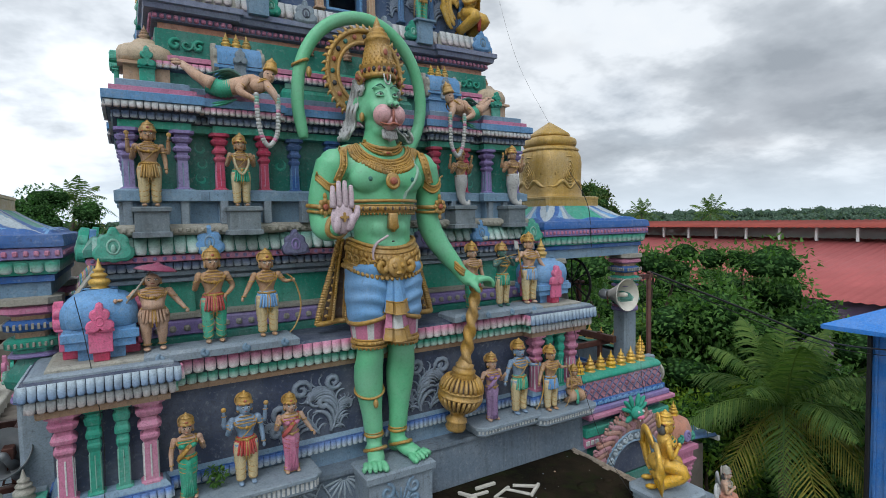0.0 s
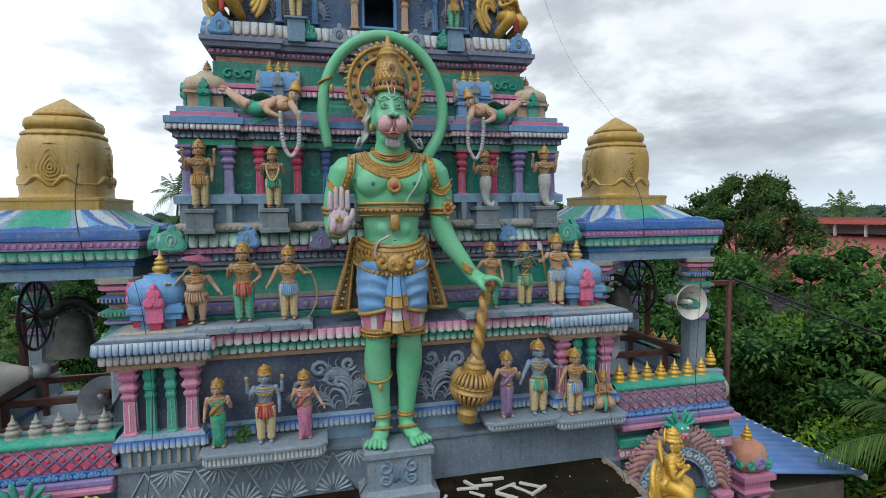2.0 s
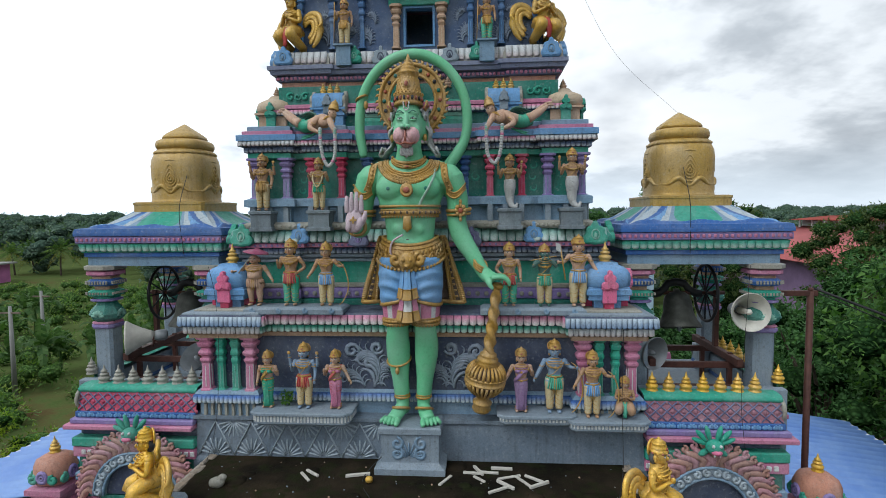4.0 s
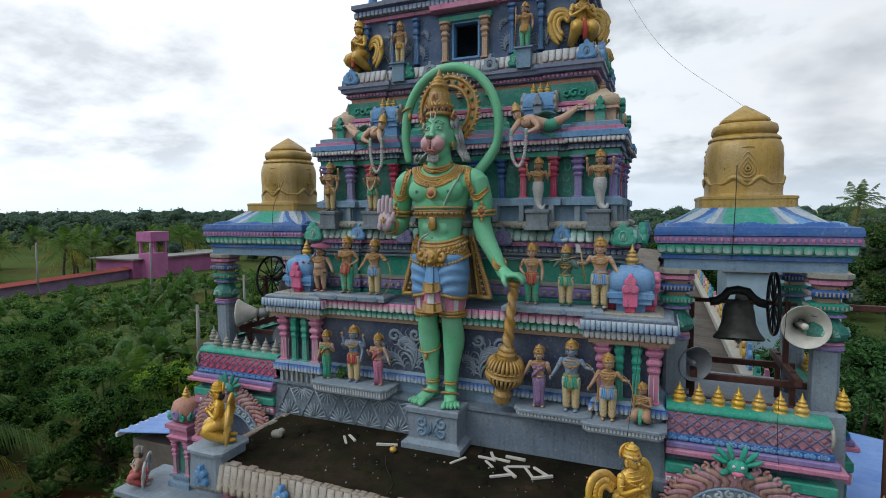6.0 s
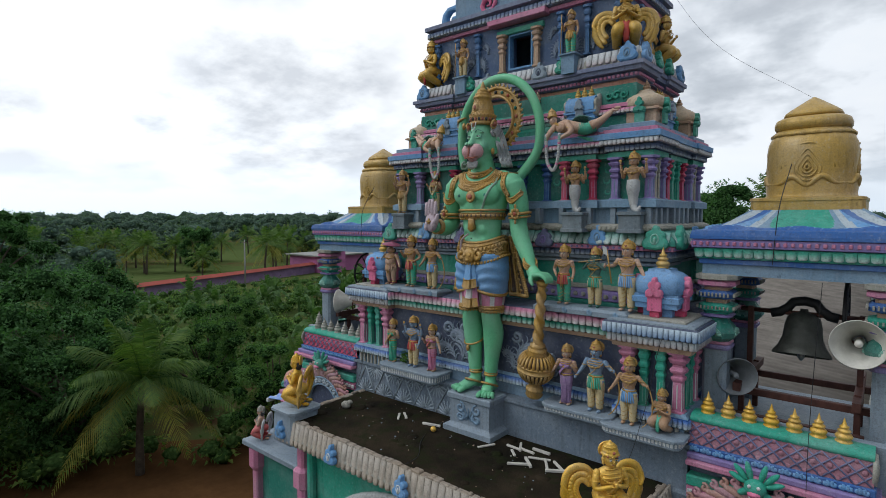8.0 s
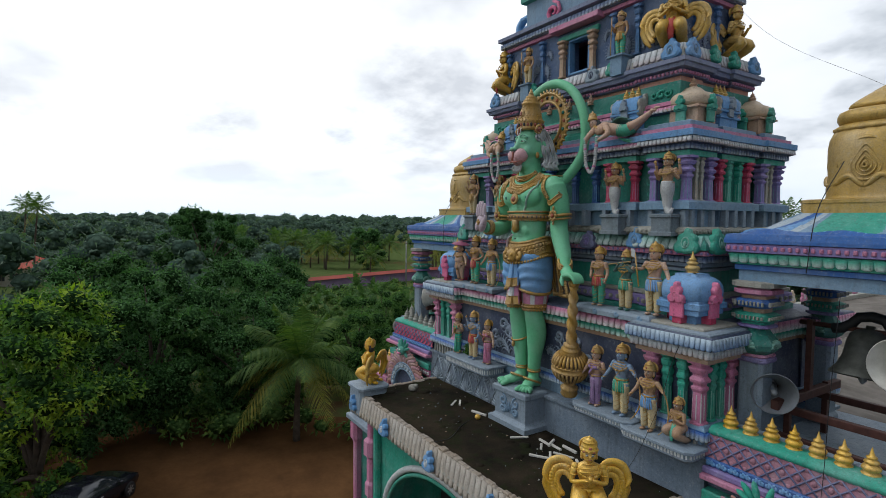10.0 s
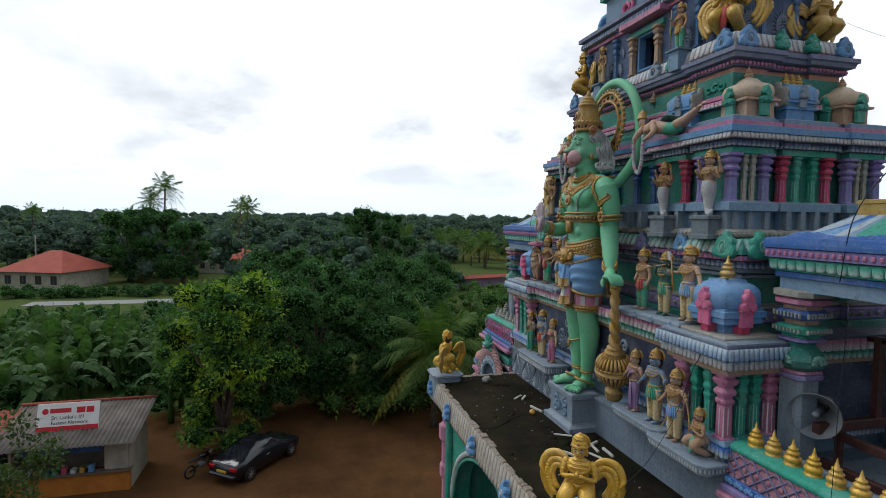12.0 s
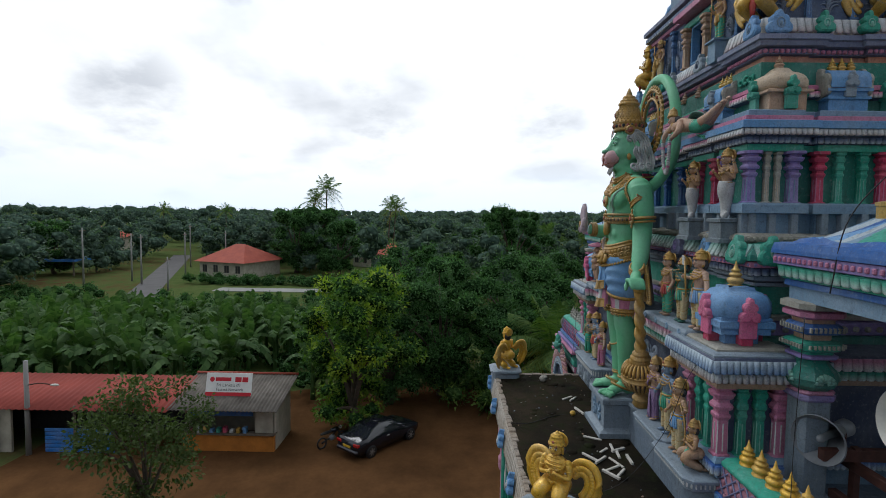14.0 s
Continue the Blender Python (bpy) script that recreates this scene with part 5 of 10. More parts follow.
# wings that carry the pavilions
def lattice_panel(s, x0, x1, y0, z0, y1, z1, mat, rib, step=0.135):
    s.use(mat, False).add([(x0, y0, z0), (x1, y0, z0), (x1, y1, z1), (x0, y1, z1)], [(0, 1, 2, 3)])
    s.use(rib, False)
    n = int(round((x1 - x0) / step))
    up = Vector((0, y1 - y0, z1 - z0))
    nor = Vector((0, -(z1 - z0), (y1 - y0))).normalized() * 0.006
    st = (x1 - x0) / n
    for i in range(-2, n):
        for d in (0, 1):
            a, b = i * st, (i + 2) * st
            t0, t1 = 0.0, 1.0
            if a < 0:
                t0 = -a / (b - a)
            if b > x1 - x0:
                t1 = (x1 - x0 - a) / (b - a)
            if t1 <= t0:
                continue
            pa = Vector((x0 + a + (b - a) * t0, y0, z0)) + up * (t0 if d == 0 else 1 - t0) + nor
            pb = Vector((x0 + a + (b - a) * t1, y0, z0)) + up * (t1 if d == 0 else 1 - t1) + nor
            s.tube([pa, pb], 0.009, 5)
    # a flower in every mesh of the lattice
    s.use(mat, True)
    for i in range(n):
        for k, t in ((0.5, 0.5), (0.0, 0.0), (0.0, 1.0)):
            c = Vector((x0 + (i + k) * st, y0, z0)) + up * min(0.93, max(0.07, t))
            s.blob(c[:], (st * 0.22, 0.016, st * 0.22), 7, 4)


FLAME = paint("faded_terracotta_paint", (0.36, 0.19, 0.15), dirt=0.8)
FLAME_P = paint("faded_rose_paint", (0.40, 0.20, 0.23), dirt=0.8)
RED_LAT = paint("rose_lattice_paint", (0.50, 0.07, 0.14))
ROSE_LAT = paint("faded_rose_lattice_paint", (0.34, 0.15, 0.20), dirt=0.7)
for sx in (-1, 1):
    wing = holder("wing", (sx * 3.6, 1.7, 0), "side wing of the gateway with roll-edged balustrade and painted bands", "temple wing", "side wings")
    W = pose(-sx * 3.6, -1.7, 0)
    M = pose(0, 0, 0) if sx > 0 else Matrix.Diagonal((-1, 1, 1, 1))
    T = W @ M

    def wpart(name, s, label=""):
        return part(name, s, wing, label)
    s = Shape().use(GREY, False).at(T)
    s.ring(rect(2.77, 4.52, 0.40, 3.05), [(0, 0), (0, 9.20)])
    wpart("wing_wall", s, "plain grey wing wall")
    s = Shape().use(GREY, False).at(T)
    s.box(2.77, 4.52, 0.40, 0.52, 9.19, 9.56, 0.01)
    s.box(4.40, 4.52, 0.52, 3.05, 9.19, 9.50, 0.01)
    wpart("parapet", s, "low grey parapet")
    # rounded roll: green top, lattice face, blue and lilac mouldings, on the front and the outer side
    for face, mat in ((0, RED_LAT if sx < 0 else ROSE_LAT), (1, TEAL_D)):
        if face == 0:
            F, x0, x1 = T, 2.76, 4.34
        else:
            F, x0, x1 = T @ pose(4.78, 0.0, 0) @ pose(0, 0, 0, 0, 0, 90), 0.80, 3.0
        y = 0.40 if face == 0 else 0.40
        s = Shape().use(TEAL, True).at(F)
        pr = [(y, 9.56), (y - 0.10, 9.565), (y - 0.19, 9.555), (y - 0.235, 9.525), (y - 0.235, 9.49), (y - 0.21, 9.47)]
        s.sheet([[(x, yy, zz) for x in (x0, x1)] for yy, zz in reversed(pr)], 0, True)
        wpart("green_roll", s, "green-painted rolled top")
        s = Shape().at(F)
        lattice_panel(s, x0, x1, y - 0.26, 9.24, y - 0.215, 9.475, mat, PURPLE_D)
        wpart("lattice_face", s, "raised diamond lattice with flowers")
        s = Shape().use(BLUE_D, False).at(F).box(x0, x1 + 0.02, y - 0.29, y, 9.17, 9.245, 0.01)
        s.use(BLUE, True)
        for k in range(int((x1 - x0) / 0.06)):
            comma(s, x0 + 0.03 + 0.06 * k, 9.205, y - 0.292, 0.022, 1.1, 90, 1 if k % 2 else -1, 0.006)
        wpart("blue_course", s)
        s = Shape().use(PURPLE, False).at(F).box(x0, x1 + 0.06, y - 0.34, y, 9.10, 9.165, 0.012)
        s.use(PINK, False).box(x0, x1 + 0.12, y - 0.39, y, 9.04, 9.10, 0.012)
        wpart("lilac_course", s)
        wpart("dark_course", Shape().use(GREY_D, False).at(F).box(x0, x1, y - 0.22, y, 8.92, 9.04, 0.01))
        wpart("green_course", Shape().use(TEAL, False).at(F).box(x0, x1 + 0.05, y - 0.34, y, 8.80, 8.92, 0.015))
        s = Shape().at(F).use(PINK, False).box(x0, x1 + 0.05, y - 0.32, y, 8.66, 8.79, 0.01)
        s.use(WHITE, False)
        for k in range(int((x1 - x0) / 0.08)):
            s.box(x0 + 0.08 * k + 0.01, x0 + 0.08 * k + 0.065, y - 0.335, y - 0.31, 8.70, 8.76, 0.006)
        wpart("studded_course", s, "pink band with white studs")
        wpart("deep_green_course", Shape().use(TEAL_D, False).at(F).box(x0, x1, y - 0.28, y, 8.45, 8.66, 0.01))
        wpart("blue_grey_course", Shape().use(BLUE_G, False).at(F).box(x0, x1 + 0.04, y - 0.32, y, 8.35, 8.45, 0.01))
        wpart("pink_course", Shape().use(PINK, False).at(F).box(x0, x1 + 0.04, y - 0.30, y, 8.22, 8.35, 0.01))
        s = Shape().use(SAND, True).at(F)
        for k, z in ((0.13, 0), (0.085, 1), (0.04, 2)):
            s.torus((x1 + 0.005 + 0.006 * z, y - 0.14, 9.38), k, 0.022, 18, 6, 1, 1, (0, 90, 0))
        s.blob((x1, y - 0.14, 9.38), (0.02, 0.13, 0.13), 12, 8)
        wpart("roll_end", s, "spiral end of the roll")
    fin = kalasha_mesh(0.24, GOLD_B if sx > 0 else SAND)
    for k in range(7):
        put("finial", fin, wing, sx * (2.90 + 0.20 * k) - sx * 3.6, 0.33 - 1.7, 9.555)
    for k in range(9):
        put("finial", fin, wing, sx * 4.56 - sx * 3.6, 0.70 + 0.26 * k - 1.7, 9.555)
    # lion-headed arch niche on the front
    ax, az = 3.45, 8.25
    for k in range(25):
        a = math.pi * k / 24
        s = Shape().use((FLAME, FLAME_P)[k % 2], True).at(T)
        pts = []
        for j in range(7):
            t = j / 6
            b = a + 0.12 * math.sin(5 * t) * (1 if a < math.pi / 2 else -1)
            r = 0.55 + 0.27 * t * (1 - 0.2 * abs(math.cos(a)))
            pts.append((ax + r * math.cos(b), -0.05 - 0.03 * math.sin(3 * t), az + r * math.sin(b)))
        s.tube(pts, [0.040, 0.046, 0.048, 0.046, 0.042, 0.034, 0.010], 6, True, 0.8)
        comma(s, pts[-1][0], pts[-1][2], -0.06, 0.045, 1.2, math.degrees(a), 1 if a < math.pi / 2 else -1, 0.018)
        wpart("flame_scroll", s, "")
    for k in range(14):
        s = Shape().use(PALE_R, True).at(T)
        a = math.pi * (k + 0.5) / 14
        comma(s, ax + 0.495 * math.cos(a), az + 0.495 * math.sin(a), -0.095, 0.045, 1.3, math.degrees(a), 1 if k % 2 else -1, 0.016)
        wpart("arch_scroll", s)
    s = Shape().at(T).use(GREY, False)
    for k in range(24):
        q = [(ax + r * math.cos(math.pi * m / 24), y_, az + r * math.sin(math.pi * m / 24)) for m in (k, k + 1) for r, y_ in ((0.42, 0.0), (0.42, -0.085), (0.56, -0.085), (0.56, 0.0))]
        s.add(q, [(0, 1, 5, 4)[::-1], (1, 2, 6, 5)[::-1], (2, 3, 7, 6)[::-1]])
    wpart("arch_band", s, "grey arch band carrying scrolls")
    s = Shape().use(BLUE_G, True).at(T)
    for r in (0.43, 0.555):
        s.tube([(ax + r * math.cos(math.pi * k / 20), -0.085, az + r * math.sin(math.pi * k / 20)) for k in range(21)], 0.018, 8)
    wpart("arch_rim", s)
    # flat sheet, its dark colour paints in the shade of a deep niche
    s = Shape().use(GREY_D, True).at(T)
    s.add([(ax, -0.03, az)] + [(ax + 0.43 * math.cos(math.pi * k / 16), -0.03, az + 0.43 * math.sin(math.pi * k / 16)) for k in range(17)], [(0, k + 1, k + 2) for k in range(16)])
    wpart("niche_back", s, "dark violet back of the niche, painted as the shade of a hollow")
    s = Shape().use(TEAL, True).at(T)
    lz = az + 0.84
    s.blob((ax, -0.14, lz - 0.02), (0.10, 0.09, 0.085))
    for k in (-1, 1):
        for q, (dx, dz, r) in enumerate(((0.15, 0.03, 22), (0.13, 0.09, 48), (0.06, 0.12, 75))):
            s.blob((ax + k * dx, -0.11, lz + dz), (0.10, 0.035, 0.030), 10, 6, (0, -k * r, 0))
        s.blob((ax + k * 0.10, -0.10, lz - 0.10), (0.07, 0.04, 0.035), 10, 6, (0, k * 30, 0))
    s.use(PINK_H, True).blob((ax, -0.21, lz - 0.06), (0.06, 0.04, 0.03))
    s.use(WHITE, True)
    for k in (-1, 1):
        s.blob((ax + k * 0.04, -0.215, lz + 0.015), 0.018, 8, 6)
        s.blob((ax + k * 0.03, -0.225, lz - 0.085), (0.01, 0.01, 0.022), 6, 5)
    wpart("lion_head", s, "green lion head with leafy mane over the arch")
    wpart("niche_backing", Shape().use(TEAL_D, False).at(T).box(2.76, 4.2, -0.02, 0.4, 7.4, 8.22, 0.01))
    for x in (4.08, 2.92):
        put("niche_column", pillar_mesh(0.12, 0.75, PINK, TEAL_L), wing, sx * x - sx * 3.6, -0.1 - 1.7, 7.45)
    # columned corner shrine with a cushion dome on the terrace
    D = T @ pose(4.84, 0.32, 0)
    wpart("shrine_foot", Shape().use(BLUE_G, False).at(D).ring(square(0.36), [(0.06, 7.09), (0.06, 7.18), (0.0, 7.20), (0.0, 7.25), (0.04, 7.27), (0.04, 7.305)]))
    wpart("shrine_core", Shape().use(TEAL_D, False).at(D).box(-0.11, 0.11, -0.11, 0.11, 7.30, 7.92, 0.005))
    for k, (x, y_) in enumerate(((-0.14, -0.14), (0.14, -0.14), (0.14, 0.14), (-0.14, 0.14))):
        put("shrine_column", pillar_mesh(0.075, 0.60, PINK, TEAL_L), wing, sx * (4.84 + x) - sx * 3.6, 0.32 + y_ - 1.7, 7.30)
    wpart("shrine_cornice", Shape().use(PINK, False).at(D).ring(square(0.36), [(-0.02, 7.89), (0.03, 7.91), (0.06, 7.97), (0.02, 8.00), (0.02, 8.09), (0.07, 8.12), (0.07, 8.19), (0.0, 8.21)]), "pink moulded cornice")
    wpart("corner_dome", Shape().use(ORANGE, True).at(D).ring(square(0.34, 0.08), [(-0.02, 8.20), (0.04, 8.25), (0.065, 8.34), (0.055, 8.45), (0.02, 8.54), (-0.06, 8.59), (-0.12, 8.61)], smooth=True), "small orange cushion dome")
    for a in (0, 90, 180, 270):
        s = Shape().at(D @ pose(0, 0, 0, 0, 0, a)).use(PURPLE, True)
        s.torus((0, -0.235, 8.36), 0.058, 0.026, 16, 6, 1, 1.1, (90, 0, 0))
        s.torus((0, -0.243, 8.355), 0.024, 0.014, 12, 6, 1, 1.1, (90, 0, 0))
        wpart("dome_boss", s, "violet round boss")
        for k in (-1, 1):
            s = Shape().at(D @ pose(0, 0, 0, 0, 0, a)).use(TEAL, True)
            comma(s, k * 0.135, 8.33, -0.225, 0.060, 1.4, 90, k, 0.022, 0.026)
            wpart("dome_scroll", s, "green scroll on the dome")
    put("finial", kalasha_mesh(0.22, GOLD_B), wing, sx * 4.84 - sx * 3.6, 0.32 - 1.7, 8.605)

# bells on steel frames, horns
for sx in (-1, 1):
    fr = holder("bell_stand", (sx * 3.62, 1.6, 9.20), "brown steel stand of beams and posts for a temple bell", "bell stand", "bell stands")
    for x in (-0.55, 0.55):
        for y in (-0.45, 0.45):
            part("post", Shape().use(STEEL, False).box(x - 0.03, x + 0.03, y - 0.03, y + 0.03, 0, 0.62, 0.004), fr)
        part("upright", Shape().use(STEEL, False).box(x - 0.03, x + 0.03, -0.04, 0.04, 0.5, 1.40, 0.004), fr)
        part("side_beam", Shape().use(STEEL, False).box(x - 0.04, x + 0.04, -0.75, 0.75, 0.50, 0.60, 0.006), fr)
    for y in (-0.45, 0.45):
        part("cross_beam", Shape().use(STEEL, False).box(-0.75, 0.75, y - 0.035, y + 0.035, 0.41, 0.49, 0.006), fr)
    part("cross_beam", Shape().use(STEEL, False).box(-0.62, 0.62, -0.62, -0.55, 0.14, 0.22, 0.006), fr)
    part("axle", Shape().use(STEEL, True).tube([(-0.66, 0, 1.36), (0.66, 0, 1.36)], 0.028, 8), fr)
    bl = holder("temple_bell", (sx * 3.62, 1.6, 10.56), "large dark bronze bell swung mouth outwards under an iron yoke", "bell", "bells")
    bl.rotation_euler = (radians(-15 if sx > 0 else -3), 0, 0)
    bl.scale = (0.88, 0.88, 0.95)
    part("bell_body", Shape().use(BRONZE, True).lathe([(0.34, -0.52), (0.335, -0.49), (0.275, -0.41), (0.23, -0.30), (0.212, -0.14), (0.19, -0.05), (0.13, 0.0), (0.05, 0.02), (0.045, 0.06)], 36, caps=False).lathe([(0.325, -0.52), (0.26, -0.41), (0.21, -0.30), (0.19, -0.14), (0.10, -0.03)], 36, caps=False), bl)
    part("clapper", Shape().use(HORN_G, True).lathe([(0.01, -0.58), (0.045, -0.54), (0.04, -0.49), (0.015, -0.44), (0.012, -0.06)], 12), bl)
    part("yoke", Shape().use(BLACK, True).tube([(-0.38, 0, -0.02), (-0.28, 0, 0.0), (-0.19, 0, 0.06), (-0.13, 0, 0.14), (0, 0, 0.165), (0.13, 0, 0.14), (0.19, 0, 0.06), (0.28, 0, 0.0), (0.38, 0, -0.02)], 0.06, 8), bl, "arched black iron yoke")
    wh = holder("iron_wheel", (sx * (3.62 + 0.40), 1.6, 10.56), "dark iron pull wheel on the axle beside the bell", "wheel", "iron wheels")
    part("wheel_rim", Shape().use(BLACK, True).torus((0, 0, 0), 0.40, 0.022, 32, 6, 1, 1, (0, 90, 0)), wh)
    for k in range(6):
        a = math.pi * k / 6
        part("spoke", Shape().use(BLACK, True).tube([(0, -0.4 * math.cos(a), -0.4 * math.sin(a)), (0, 0.4 * math.cos(a), 0.4 * math.sin(a))], 0.011, 6), wh)
hw = horn("horn_loudspeaker", 0.235, HORN_W, "ivory horn loudspeaker strapped to a pavilion column")
hw.matrix_basis = pose(4.17, 0.60, 10.46, -4, 0, 0)
hg = horn("horn_loudspeaker", 0.215, HORN_G, "grey horn loudspeaker mounted low behind the parapet")
hg.matrix_basis = pose(3.09, 0.80, 9.88, 3, 0, 30)
copy_thing(hg, pose(-3.10, 0.75, 9.80, -40, 0, -12))
copy_thing(hw, pose(-4.15, 0.85, 10.02, 0, 0, -60))

# ---- statues: one mesh each ----
SKIN_G = paint("statue_green_paint", (0.155, 0.535, 0.285), rough=0.45, dirt=0.12, bump=0.05, fleck=0.35, spec=0.4)
SKIN_T = paint("bronze_skin_paint", (0.45, 0.27, 0.15), rough=0.5, dirt=0.6, size=2.2)
SKIN_P = paint("peach_skin_paint", (0.55, 0.35, 0.24), rough=0.5, dirt=0.55, size=2.2)
SKIN_B = paint("blue_skin_paint", (0.19, 0.29, 0.43), rough=0.5, dirt=0.35)
SKIN_V = paint("dark_green_skin_paint", (0.05, 0.16, 0.13), rough=0.5, dirt=0.35)
CLOTH_B = paint("statue_blue_cloth_paint", (0.17, 0.38, 0.69), rough=0.55, dirt=0.2, fleck=0.5)
CLOTH_Y = paint("yellow_cloth_paint", (0.60, 0.49, 0.27), rough=0.5, dirt=0.5, size=2.2)
CLOTH_R = paint("red_cloth_paint", (0.50, 0.06, 0.05), rough=0.5, dirt=0.35)
CLOTH_M = paint("plum_red_paint", (0.30, 0.06, 0.13), rough=0.5, dirt=0.35)
CLOTH_P = paint("plum_cloth_paint", (0.33, 0.20, 0.40), rough=0.5, dirt=0.35)
CLOTH_PK = paint("pink_cloth_paint", (0.60, 0.20, 0.34), rough=0.5, dirt=0.3)
CLOTH_T = paint("turquoise_cloth_paint", (0.04, 0.40, 0.25), rough=0.5, dirt=0.35)
MUZZLE = paint("pale_pink_paint", (0.72, 0.40, 0.42), rough=0.45, dirt=0.15)
HAIR = paint("grey_hair_paint", (0.47, 0.48, 0.48), rough=0.55, dirt=0.35)
PALM = paint("pale_palm_paint", (0.62, 0.50, 0.56), rough=0.5, dirt=0.2)
BROWN = paint("brown_cape_paint", (0.10, 0.06, 0.04), rough=0.6, dirt=0.3)
GEM = paint("red_stone_paint", (0.40, 0.10, 0.05), rough=0.3, dirt=0.2)
INK = paint("black_line_paint", (0.02, 0.02, 0.025), rough=0.5, dirt=0.1)
S_GOLD = paint("statue_gold_paint", (0.50, 0.29, 0.055), rough=0.40, dirt=0.75, metal=0.2, soot=(0.06, 0.033, 0.012), spec=0.5, size=2.0)


def limb(s, pts, rad, n=12, k=5, flat=1.0, side=None):
    c = bend(pts, k)
    m = len(pts) - 1
    r = []
    for i in range(len(c)):
        t = i / (len(c) - 1) * m
        j = min(int(t), m - 1)
        f = t - j
        f = f * f * (3 - 2 * f)
        r.append(rad[j] * (1 - f) + rad[j + 1] * f)
    return s.tube(c, r, n, True, flat, side)


def torso(s, rows, n=16):
    """Stacked ellipses (z, half width, half depth, y)."""
    vs, fs = [], []
    for z, rx, ry, y in rows:
        for i in range(n):
            a = TAU * i / n
            vs.append((rx * math.cos(a), y + ry * math.sin(a), z))
    for j in range(len(rows) - 1):
        for i in range(n):
            k = (i + 1) % n
            fs.append((j * n + i, j * n + k, (j + 1) * n + k, (j + 1) * n + i))
    fs += [tuple(reversed(range(n))), tuple((len(rows) - 1) * n + i for i in range(n))]
    if rows[-1][0] < rows[0][0]:
        fs = [f[::-1] for f in fs]
    return s.add(vs, fs, True)


def crown(s, z, r, h, gold, y=0.0, gem=None):
    s.at(s.m @ pose(0, y, z)).use(gold, True)
    s.lathe([(r * 1.02, 0), (r * 1.12, 0.02 * h), (r * 1.12, 0.16 * h), (r * 1.0, 0.2 * h), (r * 1.0, 0.26 * h), (r * 0.96, 0.42 * h), (r * 0.80, 0.55 * h), (r * 0.86, 0.58 * h), (r * 0.84, 0.63 * h), (r * 0.58, 0.70 * h), (r * 0.62, 0.74 * h), (r * 0.42, 0.80 * h), (r * 0.22, 0.86 * h), (r * 0.24, 0.90 * h), (r * 0.06, 1.0 * h)], 16)
    if gem is not None:
        s.use(gem, True).blob((0, -r * 1.05, 0.30 * h), (r * 0.22, r * 0.12, 0.1 * h), 8, 6)


